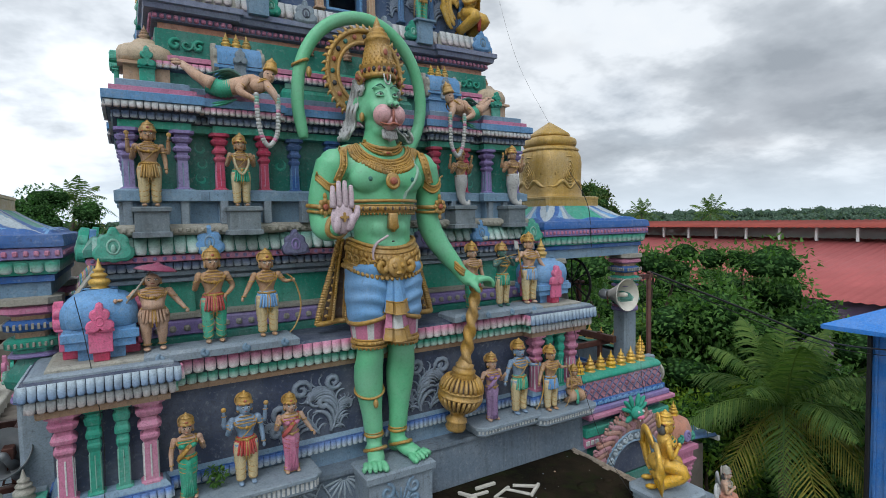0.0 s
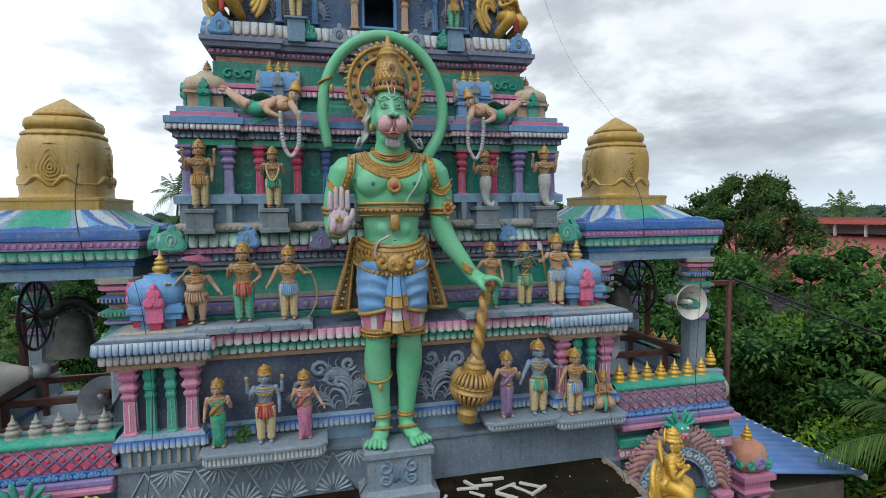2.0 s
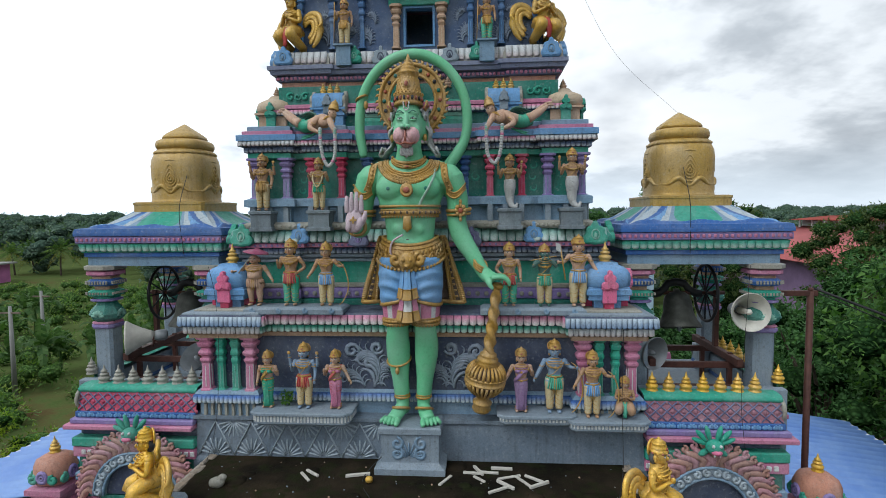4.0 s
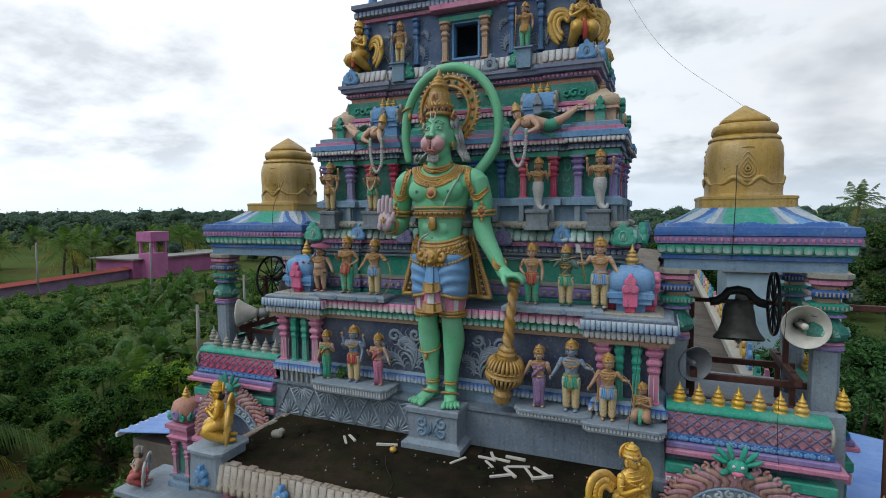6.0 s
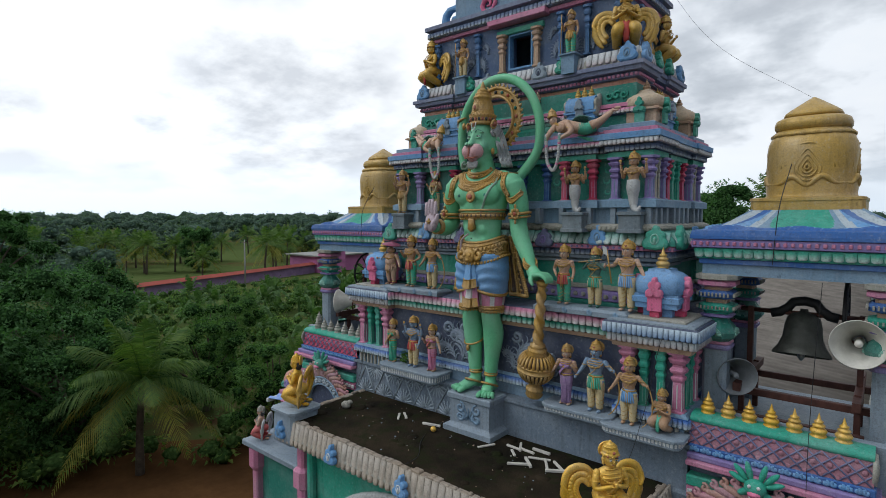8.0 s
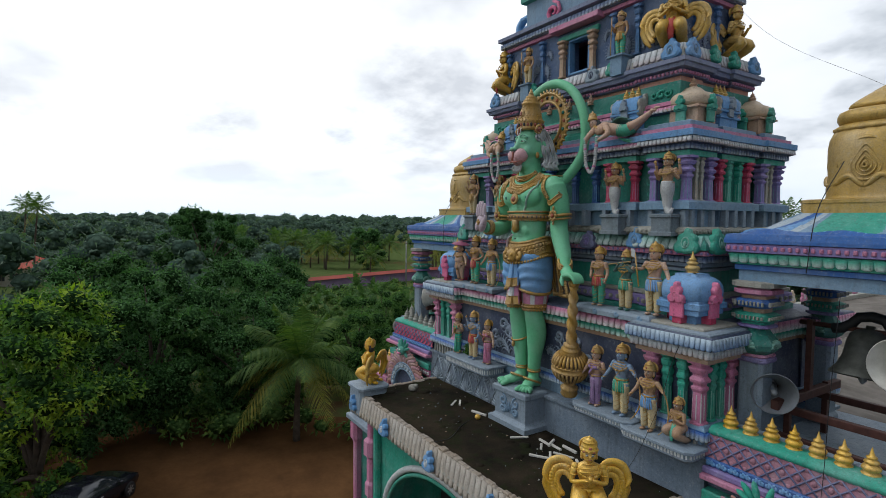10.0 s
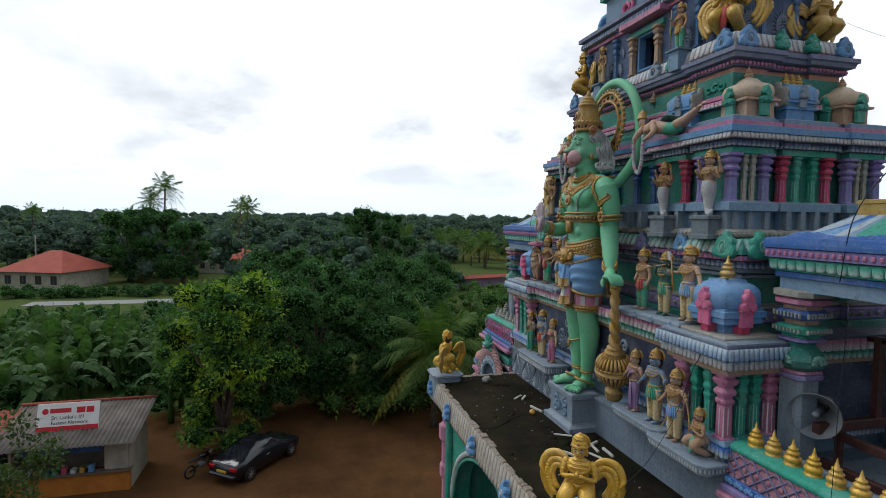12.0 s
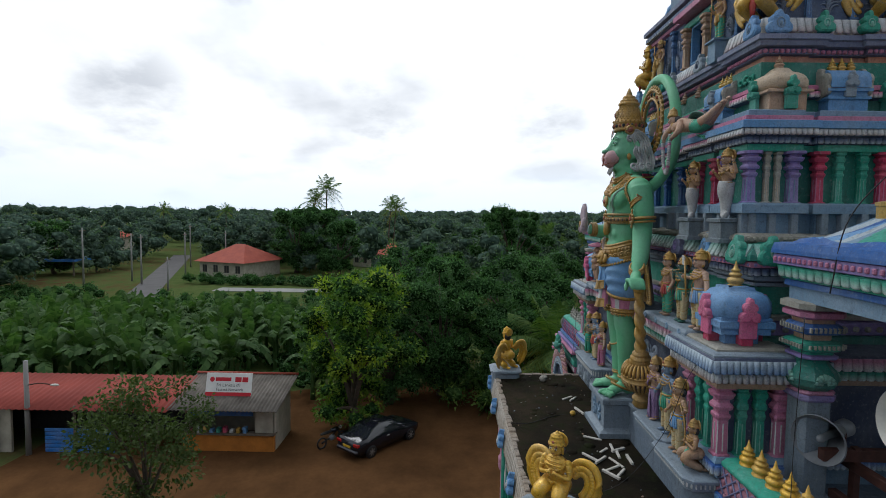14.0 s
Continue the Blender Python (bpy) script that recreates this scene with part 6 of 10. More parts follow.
def figure(h, skin, cloth, top=None, arms="down", four=False, short=False, female=False, seated=False, gold=None, sash=None, extras=(), belly=0.0, tail=None, wings=None, stout=1.0):
    """A standing (or kneeling) deity figure of height h that faces -y, its feet at the origin."""
    gold = gold or S_GOLD
    s = Shape()
    s.use(skin, True)
    K = Matrix.Scale(h * 0.955, 4) @ Matrix.Diagonal((1.12 * stout, 1.12 * stout, 1, 1))
    s.at(K)
    drop = 0.0
    w = 0.92 if female else 1.0
    g = 0.62 if female else 1.0
    if not seated:
        for sx in (-1, 1):
            if tail is None:
                limb(s, [(sx * 0.055 * g, 0.0, 0.48), (sx * 0.062 * g, -0.012, 0.27), (sx * 0.058 * g, 0.008, 0.06)], [0.066 * g, 0.045 * g, 0.028], 10, 4)
                s.blob((sx * 0.062, -0.035, 0.022), (0.028, 0.06, 0.022), 8, 6)
        if tail is not None:
            s.use(tail, True)
            limb(s, [(0, 0, 0.55), (0, -0.01, 0.42), (0.0, 0.0, 0.22), (0.02, -0.02, 0.08), (0.09, -0.06, 0.02), (0.13, -0.05, 0.10)], [0.10, 0.105, 0.075, 0.055, 0.04, 0.02], 12, 4)
        else:
            s.use(cloth, True)
            low = 0.27 if short else 0.05
            if female:
                s.lathe([(0.086, 0.02), (0.080, 0.06), (0.074, 0.18), (0.086, 0.32), (0.099, 0.42), (0.102, 0.48), (0.080, 0.56)], 44, True, 1.0, 0.74, lambda a, j: 1.0 + (0.07 if j < 4 else 0.02) * math.cos(11 * a))
            else:
                for sx in (-1, 1):
                    s.at(K @ pose(sx * 0.058, -0.004, 0))
                    rows = [(0.038, low), (0.046, low + 0.03), (0.047, low + 0.12), (0.056, low + 0.22), (0.063, 0.42), (0.056, 0.50)]
                    s.lathe(rows, 28, True, 1.0, 1.0, lambda a, j: 1.0 + 0.055 * math.cos(7 * a + 1.3 * j))
                    s.use(gold, True)
                    for q in range(0 if short else 5):
                        s.torus((0, 0, 0.345 - 0.065 * q), 0.060 - 0.0035 * q, 0.0055, 14, 5, 1, 1, (26, sx * 20, 0))
                    s.use(cloth, True)
                s.at(K)
            # wrap round the hips and hanging front pleats
            s.use(sash or gold, True)
            if not female:
                s.lathe([(0.094, 0.365), (0.100, 0.385), (0.100, 0.44), (0.094, 0.50), (0.080, 0.555)], 36, True, 1.04, 0.82, lambda a, j: 1.0 + (0.05 if j < 2 else 0.015) * math.cos(12 * a))
            else:
                for q in range(3):
                    s.torus((0, 0, 0.47 - 0.06 * q), 0.100 - 0.004 * q, 0.006, 20, 5, 1, 0.76, (18, 12, 0))
                limb(s, [(0.10, 0.02, 0.78), (0.03, -0.085, 0.70), (-0.06, -0.085, 0.58), (-0.10, -0.03, 0.50)], [0.02, 0.028, 0.028, 0.02], 8, 4, 0.4)
            s.use(gold, True)
            if female:
                s.torus((0, 0, 0.035), 0.088, 0.009, 22, 5, 1.0, 0.78)
                s.use(cloth, True)
                for k in (-2, -1, 0, 1, 2):
                    limb(s, [(k * 0.009, -0.074, 0.50), (k * 0.013, -0.080, 0.30), (k * 0.020, -0.074, 0.04)], [0.006, 0.008, 0.010], 6, 3)
            else:
                for k in (-1, 1):
                    limb(s, [(k * 0.008, -0.086, 0.52), (k * 0.012, -0.092, 0.42), (k * 0.016, -0.078, 0.30)], [0.007, 0.009, 0.007], 6, 3)
                s.use(sash or gold, True)
                for k in range(-3, 4):
                    limb(s, [(k * 0.022, -0.080 + 0.002 * k * k, 0.52), (k * 0.026, -0.092 + 0.003 * k * k, 0.43), (k * 0.029, -0.090 + 0.003 * k * k, 0.355 + 0.006 * (k % 2))], [0.009, 0.012, 0.011], 6, 3)
                for sx in (-1, 1):
                    limb(s, [(sx * 0.092, -0.02, 0.53), (sx * 0.112, 0.0, 0.44), (sx * 0.108, 0.01, 0.33)], [0.012, 0.015, 0.009], 6, 3, 0.5)
    else:
        drop = 0.20
        for sx in (-1, 1):
            s.use(cloth, True)
            limb(s, [(sx * 0.06, 0.03, 0.30), (sx * 0.11, -0.14, 0.20), (sx * 0.10, 0.10, 0.05)], [0.085, 0.075, 0.06], 10, 4)
            s.use(skin, True).blob((sx * 0.10, 0.15, 0.04), (0.03, 0.06, 0.03), 8, 6)
        s.use(cloth, True).blob((0, 0.05, 0.27), (0.14, 0.12, 0.10))
        if sash is not None:
            s.use(sash, True)
            limb(s, [(0, -0.06, 0.34), (0, -0.12, 0.22), (0, -0.13, 0.04)], [0.05, 0.05, 0.03], 8, 3, 0.5)
    s.at(K @ pose(0, 0, -drop)).use(skin, True)
    torso(s, [(0.50, 0.088, 0.066, 0), (0.55, 0.076 + belly * 0.3, 0.060 + belly, -belly * 0.5), (0.60, 0.080 + belly * 0.25, 0.062 + belly * 0.8, -belly * 0.4), (0.68, 0.108 * w, 0.074, -0.005), (0.73, 0.122 * w, 0.072, 0), (0.765, 0.115 * w, 0.058, 0.005), (0.79, 0.06, 0.045, 0.005), (0.815, 0.034, 0.034, 0), (0.84, 0.034, 0.034, -0.002)])
    if female or top is not None:
        s.use(top or cloth, True)
        torso(s, [(0.645, 0.100 * w, 0.076, -0.004), (0.70, 0.116 * w, 0.082, -0.006), (0.74, 0.118 * w, 0.074, 0.0)])
        if female:
            for sx in (-1, 1):
                s.blob((sx * 0.05, -0.07, 0.69), (0.042, 0.036, 0.04), 10, 7)
    s.use(skin, True)
    if not female:
        for sx in (-1, 1):
            s.blob((sx * 0.055, -0.052, 0.70), (0.052, 0.028, 0.038), 10, 6)
    HD = s.m @ Matrix.Translation((0, 0, 0.82)) @ Matrix.Scale(1.36, 4) @ Matrix.Translation((0, 0, -0.830))
    neck = s.m
    s.at(HD)
    s.blob((0, -0.006, 0.878), (0.047, 0.052, 0.062), 14, 10)
    s.blob((0, -0.030, 0.852), (0.030, 0.028, 0.030), 10, 7)
    s.blob((0, -0.060, 0.872), (0.009, 0.012, 0.016), 8, 5)
    for sx in (-1, 1):
        s.blob((sx * 0.048, 0.0, 0.872), (0.010, 0.016, 0.026), 8, 6)
        s.use(WHITE, True).blob((sx * 0.019, -0.053, 0.885), (0.011, 0.004, 0.006), 8, 5)
        s.use(INK, True).blob((sx * 0.019, -0.056, 0.885), (0.005, 0.003, 0.005), 8, 5)
        s.blob((sx * 0.020, -0.053, 0.899), (0.016, 0.004, 0.003), 8, 5)
        s.use(skin, True)
    s.use(GEM, True).blob((0, -0.056, 0.853), (0.013, 0.004, 0.004), 8, 5)
    s.use(INK, True).blob((0, 0.024, 0.86), (0.055, 0.036, 0.062), 12, 8)
    s.at(neck)
    # arms
    poses = {
        "down": [(0.125, 0, 0.745), (0.158, 0.01, 0.60), (0.165, -0.05, 0.46)],
        "hip": [(0.125, 0, 0.745), (0.185, 0.03, 0.61), (0.115, -0.06, 0.53)],
        "bless": [(0.125, 0, 0.745), (0.165, 0.0, 0.60), (0.150, -0.10, 0.70)],
        "bow": [(0.125, 0, 0.745), (0.195, 0.0, 0.66), (0.255, -0.06, 0.665)],
        "out": [(0.125, 0, 0.745), (0.19, -0.01, 0.61), (0.25, -0.05, 0.50)],
        "pray": [(0.125, 0, 0.745), (0.150, -0.03, 0.60), (0.02, -0.12, 0.66)],
        "flute": [(0.125, 0, 0.745), (0.165, -0.06, 0.68), (0.06, -0.12, 0.80)],
    }
    a = arms if isinstance(arms, tuple) else (arms, arms)
    pairs = [(-1, a[0]), (1, a[1])]
    if four:
        poses["high"] = [(0.12, 0.015, 0.74), (0.19, 0.02, 0.68), (0.20, -0.02, 0.83)]
        pairs += [(-1, "high"), (1, "high")]
    for sx, name in pairs:
        q = [Vector((sx * x, y, z)) for x, y, z in poses[name]]
        s.use(skin, True)
        s.blob(q[0][:], (0.036, 0.036, 0.04), 10, 7)
        limb(s, q, [0.034, 0.027, 0.019], 9, 4)
        d = (q[2] - q[1]).normalized()
        s.blob((q[2] + d * 0.03)[:], (0.017, 0.022, 0.03), 8, 6)
        s.use(gold, True)
        m = q[0].lerp(q[1], 0.5)
        s.torus(m[:], 0.031, 0.007, 12, 5)
        s.torus((q[2] - d * 0.01)[:], 0.021, 0.006, 10, 5)
        if name == "high":
            s.blob((q[2] + d * 0.07)[:], (0.026, 0.012, 0.03), 10, 6)
    # jewellery and crown
    s.use(gold, True)
    for r, z, y in ((0.060, 0.775, -0.012), (0.085, 0.735, -0.022), (0.10, 0.70, -0.03)):
        s.torus((0, y, z), r, 0.0075, 18, 5, 1.0, 0.85, (-24, 0, 0))
    s.blob((0, -0.10, 0.675), (0.018, 0.012, 0.024), 8, 6)
    for i in range(15):
        b = math.pi * (i + 0.5) / 15
        s.blob((0.105 * math.cos(b), -0.03 - 0.062 * math.sin(b), 0.735 - 0.065 * math.sin(b)), (0.012, 0.010, 0.016), 6, 5)
    limb(s, [(0.09, -0.03, 0.77), (0.05, -0.085, 0.68), (-0.03, -0.085, 0.58), (-0.08, -0.05, 0.54)], [0.006] * 4, 6, 4)
    s.torus((0, -0.002, 0.535), 0.086, 0.013, 18, 6, 1.04, 0.84)
    s.blob((0, -0.085, 0.53), (0.022, 0.012, 0.022), 8, 6)
    for sx in (-1, 1):
        s.blob((sx * 0.066, -0.004, 0.848), (0.014, 0.014, 0.022), 7, 5)
        if not seated and tail is None:
            s.torus((sx * 0.058, 0.006, 0.075), 0.032, 0.007, 12, 5)
    base = s.m.copy()
    if "bare" not in extras:
        crown(s, 0.925, 0.074, 0.150, gold, 0.0, GEM)
        s.at(base)
        # round plate behind the crown
        s.use(gold, True).blob((0, 0.070, 0.950), (0.080, 0.016, 0.080), 16, 9)
        s.torus((0, 0.066, 0.950), 0.078, 0.010, 22, 6, 1, 1, (90, 0, 0))
        for i in range(11):
            b = TAU * i / 11
            s.use(GEM if i % 2 else gold, True).blob((0.079 * math.cos(b), 0.079 * math.sin(b), 0.93), 0.011, 6, 5)
    s.at(base)
    if "bow" in extras:
        pts = [(0.21, -0.08, 0.02), (0.27, -0.08, 0.09), (0.335, -0.07, 0.24), (0.345, -0.07, 0.42), (0.305, -0.07, 0.60), (0.255, -0.08, 0.70), (0.20, -0.08, 0.75)]
        s.use(gold, True)
        limb(s, pts, [0.005, 0.008, 0.010, 0.010, 0.010, 0.008, 0.005], 7, 4)
    if "staff" in extras:
        s.use(gold, True).tube([(-0.20, -0.08, 0.02), (-0.17, -0.09, 0.95)], 0.009, 7)
    if "axe" in extras:
        s.use(gold, True).tube([(-0.18, -0.08, 0.40), (-0.25, -0.08, 0.90)], 0.010, 7)
        s.use(HAIR, False).plate([(-0.24, 0.82), (-0.30, 0.84), (-0.31, 0.96), (-0.25, 0.93)], -0.09, -0.075)
    if "umbrella" in extras:
        s.use(SAND, True).tube([(-0.24, -0.06, 0.55), (0.0, -0.02, 1.02)], 0.010, 7)
        s.use(CLOTH_M, True).at(base @ pose(0.03, -0.02, 1.01, 0, 12, 0)).lathe([(0.17, 0.0), (0.16, 0.02), (0.11, 0.05), (0.04, 0.075), (0.01, 0.10)], 18)
        s.at(base)
    if "flute" in extras:
        s.use(gold, True).tube([(-0.22, -0.14, 0.79), (0.16, -0.13, 0.86)], 0.010, 7)
    if "garland" in extras:
        s.use(CLOTH_Y, True)
        limb(s, [(-0.07, -0.03, 0.77), (-0.085, -0.09, 0.62), (0, -0.11, 0.46), (0.085, -0.09, 0.62), (0.07, -0.03, 0.77)], [0.016] * 5, 7, 5)
    if "halo" in extras:
        s.use(gold, True).torus((0, 0.05, 0.90), 0.10, 0.012, 20, 6, 1, 1, (90, 0, 0))
    if wings:
        for sx in (-1, 1):
            s.use(wings, True)
            spread = [(sx * 0.07, 0.09, 0.62), (sx * 0.20, 0.13, 0.74), (sx * 0.33, 0.14, 0.70), (sx * 0.38, 0.13, 0.52), (sx * 0.33, 0.11, 0.34), (sx * 0.27, 0.09, 0.24)]
            limb(s, spread, [0.03, 0.045, 0.05, 0.05, 0.04, 0.02], 8, 4, 0.55, (0, 0, 1))
            c = bend(spread, 4)
            for i in range(1, len(c)):
                inner = Vector((sx * 0.20, 0.11, 0.52))
                for f in (0.28, 0.55):
                    q = c[i].lerp(inner, f)
                    s.blob((q.x, q.y - 0.02, q.z), (0.034, 0.016, 0.034), 8, 5)
    s.at()
    return s


def statue(shape, x, y, z, label, turn=0, group="deity statues"):
    return thing("statue", shape, (x, y, z), label, "statue", group, "", turn)


# upper row, on the second tier
statue(figure(0.72, SKIN_T, CLOTH_Y, four=True, arms=("bless", "down")), -1.95, 0.50, 11.78, "four-armed tan statue with gold crown on a grey pedestal")
statue(figure(0.66, SKIN_T, CLOTH_Y, arms=("bless", "bless"), sash=CLOTH_T, extras=("garland",)), -1.21, 0.49, 11.78, "tan crowned statue in green and yellow cloth holding a garland")
statue(figure(0.66, SKIN_T, GREY, four=True, arms=("bless", "bless"), tail=HAIR), 1.20, 0.49, 11.78, "tan statue with a grey tapering lower body")
statue(figure(0.72, SKIN_T, GREY, four=True, arms=("bless", "bless"), tail=HAIR), 1.96, 0.50, 11.78, "tan four-armed statue with a grey fish tail")
# middle row
statue(figure(0.68, SKIN_P, SKIN_P, short=True, arms=("bow", "out"), belly=0.04, sash=SKIN_P, extras=("umbrella", "bare"), stout=1.3), -1.98, 0.25, 10.60, "peach dwarf statue holding a plum-red umbrella")
statue(figure(0.82, SKIN_T, CLOTH_T, arms=("bless", "hip"), sash=CLOTH_R), -1.52, 0.25, 10.60, "tan crowned statue in red and green cloth")
statue(figure(0.78, SKIN_T, CLOTH_Y, arms=("out", "bow"), sash=CLOTH_B, extras=("bow",)), -1.07, 0.25, 10.60, "tan crowned archer statue in blue sash with a bow")
statue(figure(0.76, SKIN_P, CLOTH_T, arms=("hip", "down"), sash=CLOTH_R), 1.18, 0.25, 10.60, "tan crowned statue in red sash and green cloth")
statue(figure(0.74, SKIN_V, CLOTH_Y, arms=("flute", "flute"), sash=CLOTH_T, extras=("flute",)), 1.60, 0.25, 10.60, "dark statue playing a flute in yellow cloth")
statue(figure(0.84, SKIN_P, CLOTH_Y, arms=("bow", "out"), sash=CLOTH_B, extras=("axe",)), 2.00, 0.25, 10.60, "peach crowned statue with an axe and blue sash")
# lower row
statue(figure(0.70, SKIN_P, CLOTH_T, female=True, arms=("down", "bless"), sash=S_GOLD), -1.79, 0.09, 9.36, "goddess statue in a turquoise and gold sari")
statue(figure(0.80, SKIN_B, CLOTH_Y, four=True, arms=("bless", "down"), sash=CLOTH_R), -1.33, 0.09, 9.36, "blue four-armed crowned statue in yellow cloth")
statue(figure(0.72, SKIN_P, CLOTH_PK, female=True, arms=("bless", "out"), sash=CLOTH_R), -0.94, 0.09, 9.36, "goddess statue in a pink sari")
statue(figure(0.76, SKIN_P, CLOTH_P, female=True, top=CLOTH_P, arms=("out", "bless"), sash=CLOTH_P), 1.31, 0.09, 9.36, "goddess statue in a plum sari")
statue(figure(0.86, SKIN_B, CLOTH_Y, arms=("out", "bow"), sash=CLOTH_T, extras=("bow",)), 1.70, 0.09, 9.36, "blue crowned archer statue with a tall bow")
statue(figure(0.78, SKIN_T, CLOTH_Y, arms=("out", "bow"), sash=CLOTH_B, extras=("bow",)), 2.13, 0.03, 9.33, "tan crowned archer statue in blue and yellow")
statue(figure(0.60, SKIN_T, SKIN_T, seated=True, arms="pray", sash=CLOTH_T), 2.50, 0.02, 9.33, "small tan kneeling statue in green loincloth with folded hands", -10)
# gold winged kneelers on the porch corners
for sx in (-1, 1):
    statue(figure(0.95, GOLD_B, GOLD_B, seated=True, arms="pray", gold=GOLD_B, wings=GOLD_B), sx * 2.46, -1.30, 8.87, "gold-painted winged kneeling statue with folded hands", sx * 50, "gold guardians")
    statue(figure(0.85, SKIN_P, CLOTH_R if sx < 0 else ORANGE, seated=True, arms="pray", gold=SAND, wings=HAIR), sx * 5.55, -0.08, 7.10, "small winged kneeling statue in faded red and white paint", -48 if sx < 0 else 30, "terrace guardians")
    # third tier
    statue(figure(0.95, GOLD, GOLD, seated=True, arms="pray", gold=GOLD, wings=GOLD, sash=CLOTH_R), sx * 1.66, 0.93, 13.90, "gold winged seated statue at the tier corner", sx * 25, "upper guardians")
    statue(figure(0.60, SKIN_T, CLOTH_T if sx > 0 else CLOTH_Y, arms=("bless", "down"), extras=("staff",)), sx * 0.93, 0.85, 13.93, "tan standing statue with a staff before the slate wall")
    statue(figure(0.90, GOLD, GOLD, seated=True, arms="bless", gold=GOLD, wings=GOLD), sx * 1.75, 2.2, 13.90, "gold winged seated statue on the tier side", sx * 90, "upper guardians")
    thing("statue_pedestal", Shape().use(BLUE_G, False).ring(rect(sx * 0.93 - 0.095, sx * 0.93 + 0.095, 0.76, 0.96), [(0, 13.66), (0.0, 13.90), (0.03, 13.91), (0.03, 13.93)]), (0, 0, 0), "grey block pedestal on the upper eave", "pedestal", "upper pedestals")


def flyer(sx):
    """A flying attendant stretched out sideways, both forearms hanging with a garland."""
    s = Shape().use(SKIN_P, True)
    f = lambda x, y, z: (sx * x, y, z)
    limb(s, [f(1.01, 0.36, 12.90), f(1.10, 0.38, 12.885), f(1.22, 0.42, 12.86), f(1.33, 0.46, 12.84)], [0.05, 0.088, 0.078, 0.066], 14, 4)
    s.blob(f(1.07, 0.31, 12.86), (0.075, 0.045, 0.06), 12, 8)
    s.use(CLOTH_T, True)
    c = bend([f(1.27, 0.44, 12.845), f(1.35, 0.47, 12.835), f(1.45, 0.51, 12.87)], 8)
    s.tube(c, [0.076 + 0.006 * math.cos(3.1 * i) for i in range(len(c))], 14)
    for k in (0, 1):
        limb(s, [f(1.22, 0.50, 12.76), f(1.36, 0.53, 12.72 - 0.02 * k), f(1.50, 0.56, 12.70 - 0.03 * k), f(1.60, 0.58, 12.69 - 0.05 * k)], [0.02, 0.045, 0.04, 0.008], 8, 4, 0.35)
    s.use(SKIN_P, True)
    for k in (-1, 1):
        limb(s, [f(1.42, 0.49 + 0.035 * k, 12.865), f(1.54, 0.53 + 0.035 * k, 12.945 + 0.015 * k), f(1.66, 0.57 + 0.03 * k, 13.045 + 0.02 * k)], [0.062, 0.044, 0.024], 10, 4)
        s.blob(f(1.70, 0.58 + 0.03 * k, 13.06 + 0.02 * k), (0.045, 0.022, 0.018), 8, 6)
    for q in ([f(1.16, 0.33, 12.90), f(1.235, 0.27, 12.79), f(1.10, 0.24, 12.715)], [f(1.00, 0.31, 12.88), f(0.95, 0.24, 12.79), f(0.915, 0.23, 12.71)]):
        s.use(SKIN_P, True)
        s.blob(q[0], (0.048, 0.045, 0.048), 10, 7)
        limb(s, q, [0.042, 0.034, 0.022], 10, 5)
        s.blob(q[2], (0.026, 0.026, 0.030), 8, 6)
        s.use(S_GOLD, True).torus(Vector(q[0]).lerp(Vector(q[1]), 0.55)[:], 0.036, 0.007, 12, 5, 1, 1, (0, 30, 0))
    s.use(SKIN_P, True)
    s.blob(f(0.965, 0.32, 12.955), (0.052, 0.054, 0.064), 14, 10)
    s.blob(f(0.955, 0.268, 12.945), (0.010, 0.012, 0.014), 8, 6)
    s.use(INK, True).blob(f(0.995, 0.36, 12.95), (0.052, 0.050, 0.062), 10, 8)
    for k in (-1, 1):
        s.blob(f(0.962 + 0.022 * k, 0.272, 12.966), (0.010, 0.004, 0.005), 8, 5)
    s.at(pose(sx * 0.955, 0.315, 12.975, -8, sx * -10, 0))
    crown(s, 0.02, 0.058, 0.14, S_GOLD)
    # dark folded wings along the back
    s.at().use(SKIN_V, True)
    for k in range(5):
        limb(s, [f(1.16, 0.42 + 0.03 * k, 12.93), f(1.28, 0.44 + 0.03 * k, 13.00 - 0.012 * k), f(1.47 - 0.03 * k, 0.48 + 0.03 * k, 12.955 - 0.02 * k)], [0.024, 0.034, 0.006], 8, 4, 0.5)
    s.use(S_GOLD, True)
    for r, z in ((0.075, 12.885), (0.095, 12.86)):
        s.torus(f(1.03, 0.335, z), r, 0.008, 16, 5, 1, 0.8, (-30, sx * 30, 0))
    q = bend([f(1.10, 0.235, 12.76), f(1.095, 0.23, 12.60), f(1.07, 0.235, 12.42), f(1.005, 0.24, 12.315), f(0.93, 0.235, 12.42), f(0.915, 0.23, 12.60), f(0.915, 0.225, 12.76)], 6)
    for i, p in enumerate(q):
        s.use(CLOTH_PK if i % 9 == 4 else (TEAL_L if i in (1, 2, len(q) - 2, len(q) - 3) else HAIR), True).blob(p[:], (0.024, 0.024, 0.022), 8, 6)
    return s


for sx in (-1, 1):
    thing("statue", flyer(sx), (0, 0, 0), "flying attendant statue holding out a flower garland", "statue", "flying attendants")


# ---- the great green statue ----
from mathutils.bvhtree import BVHTree

EYE_W = paint("pale_green_eye_paint", (0.50, 0.62, 0.52), rough=0.5, dirt=0.1, fleck=0.2)
SASHW = paint("pale_green_thread_paint", (0.34, 0.52, 0.42), rough=0.5, dirt=0.2)


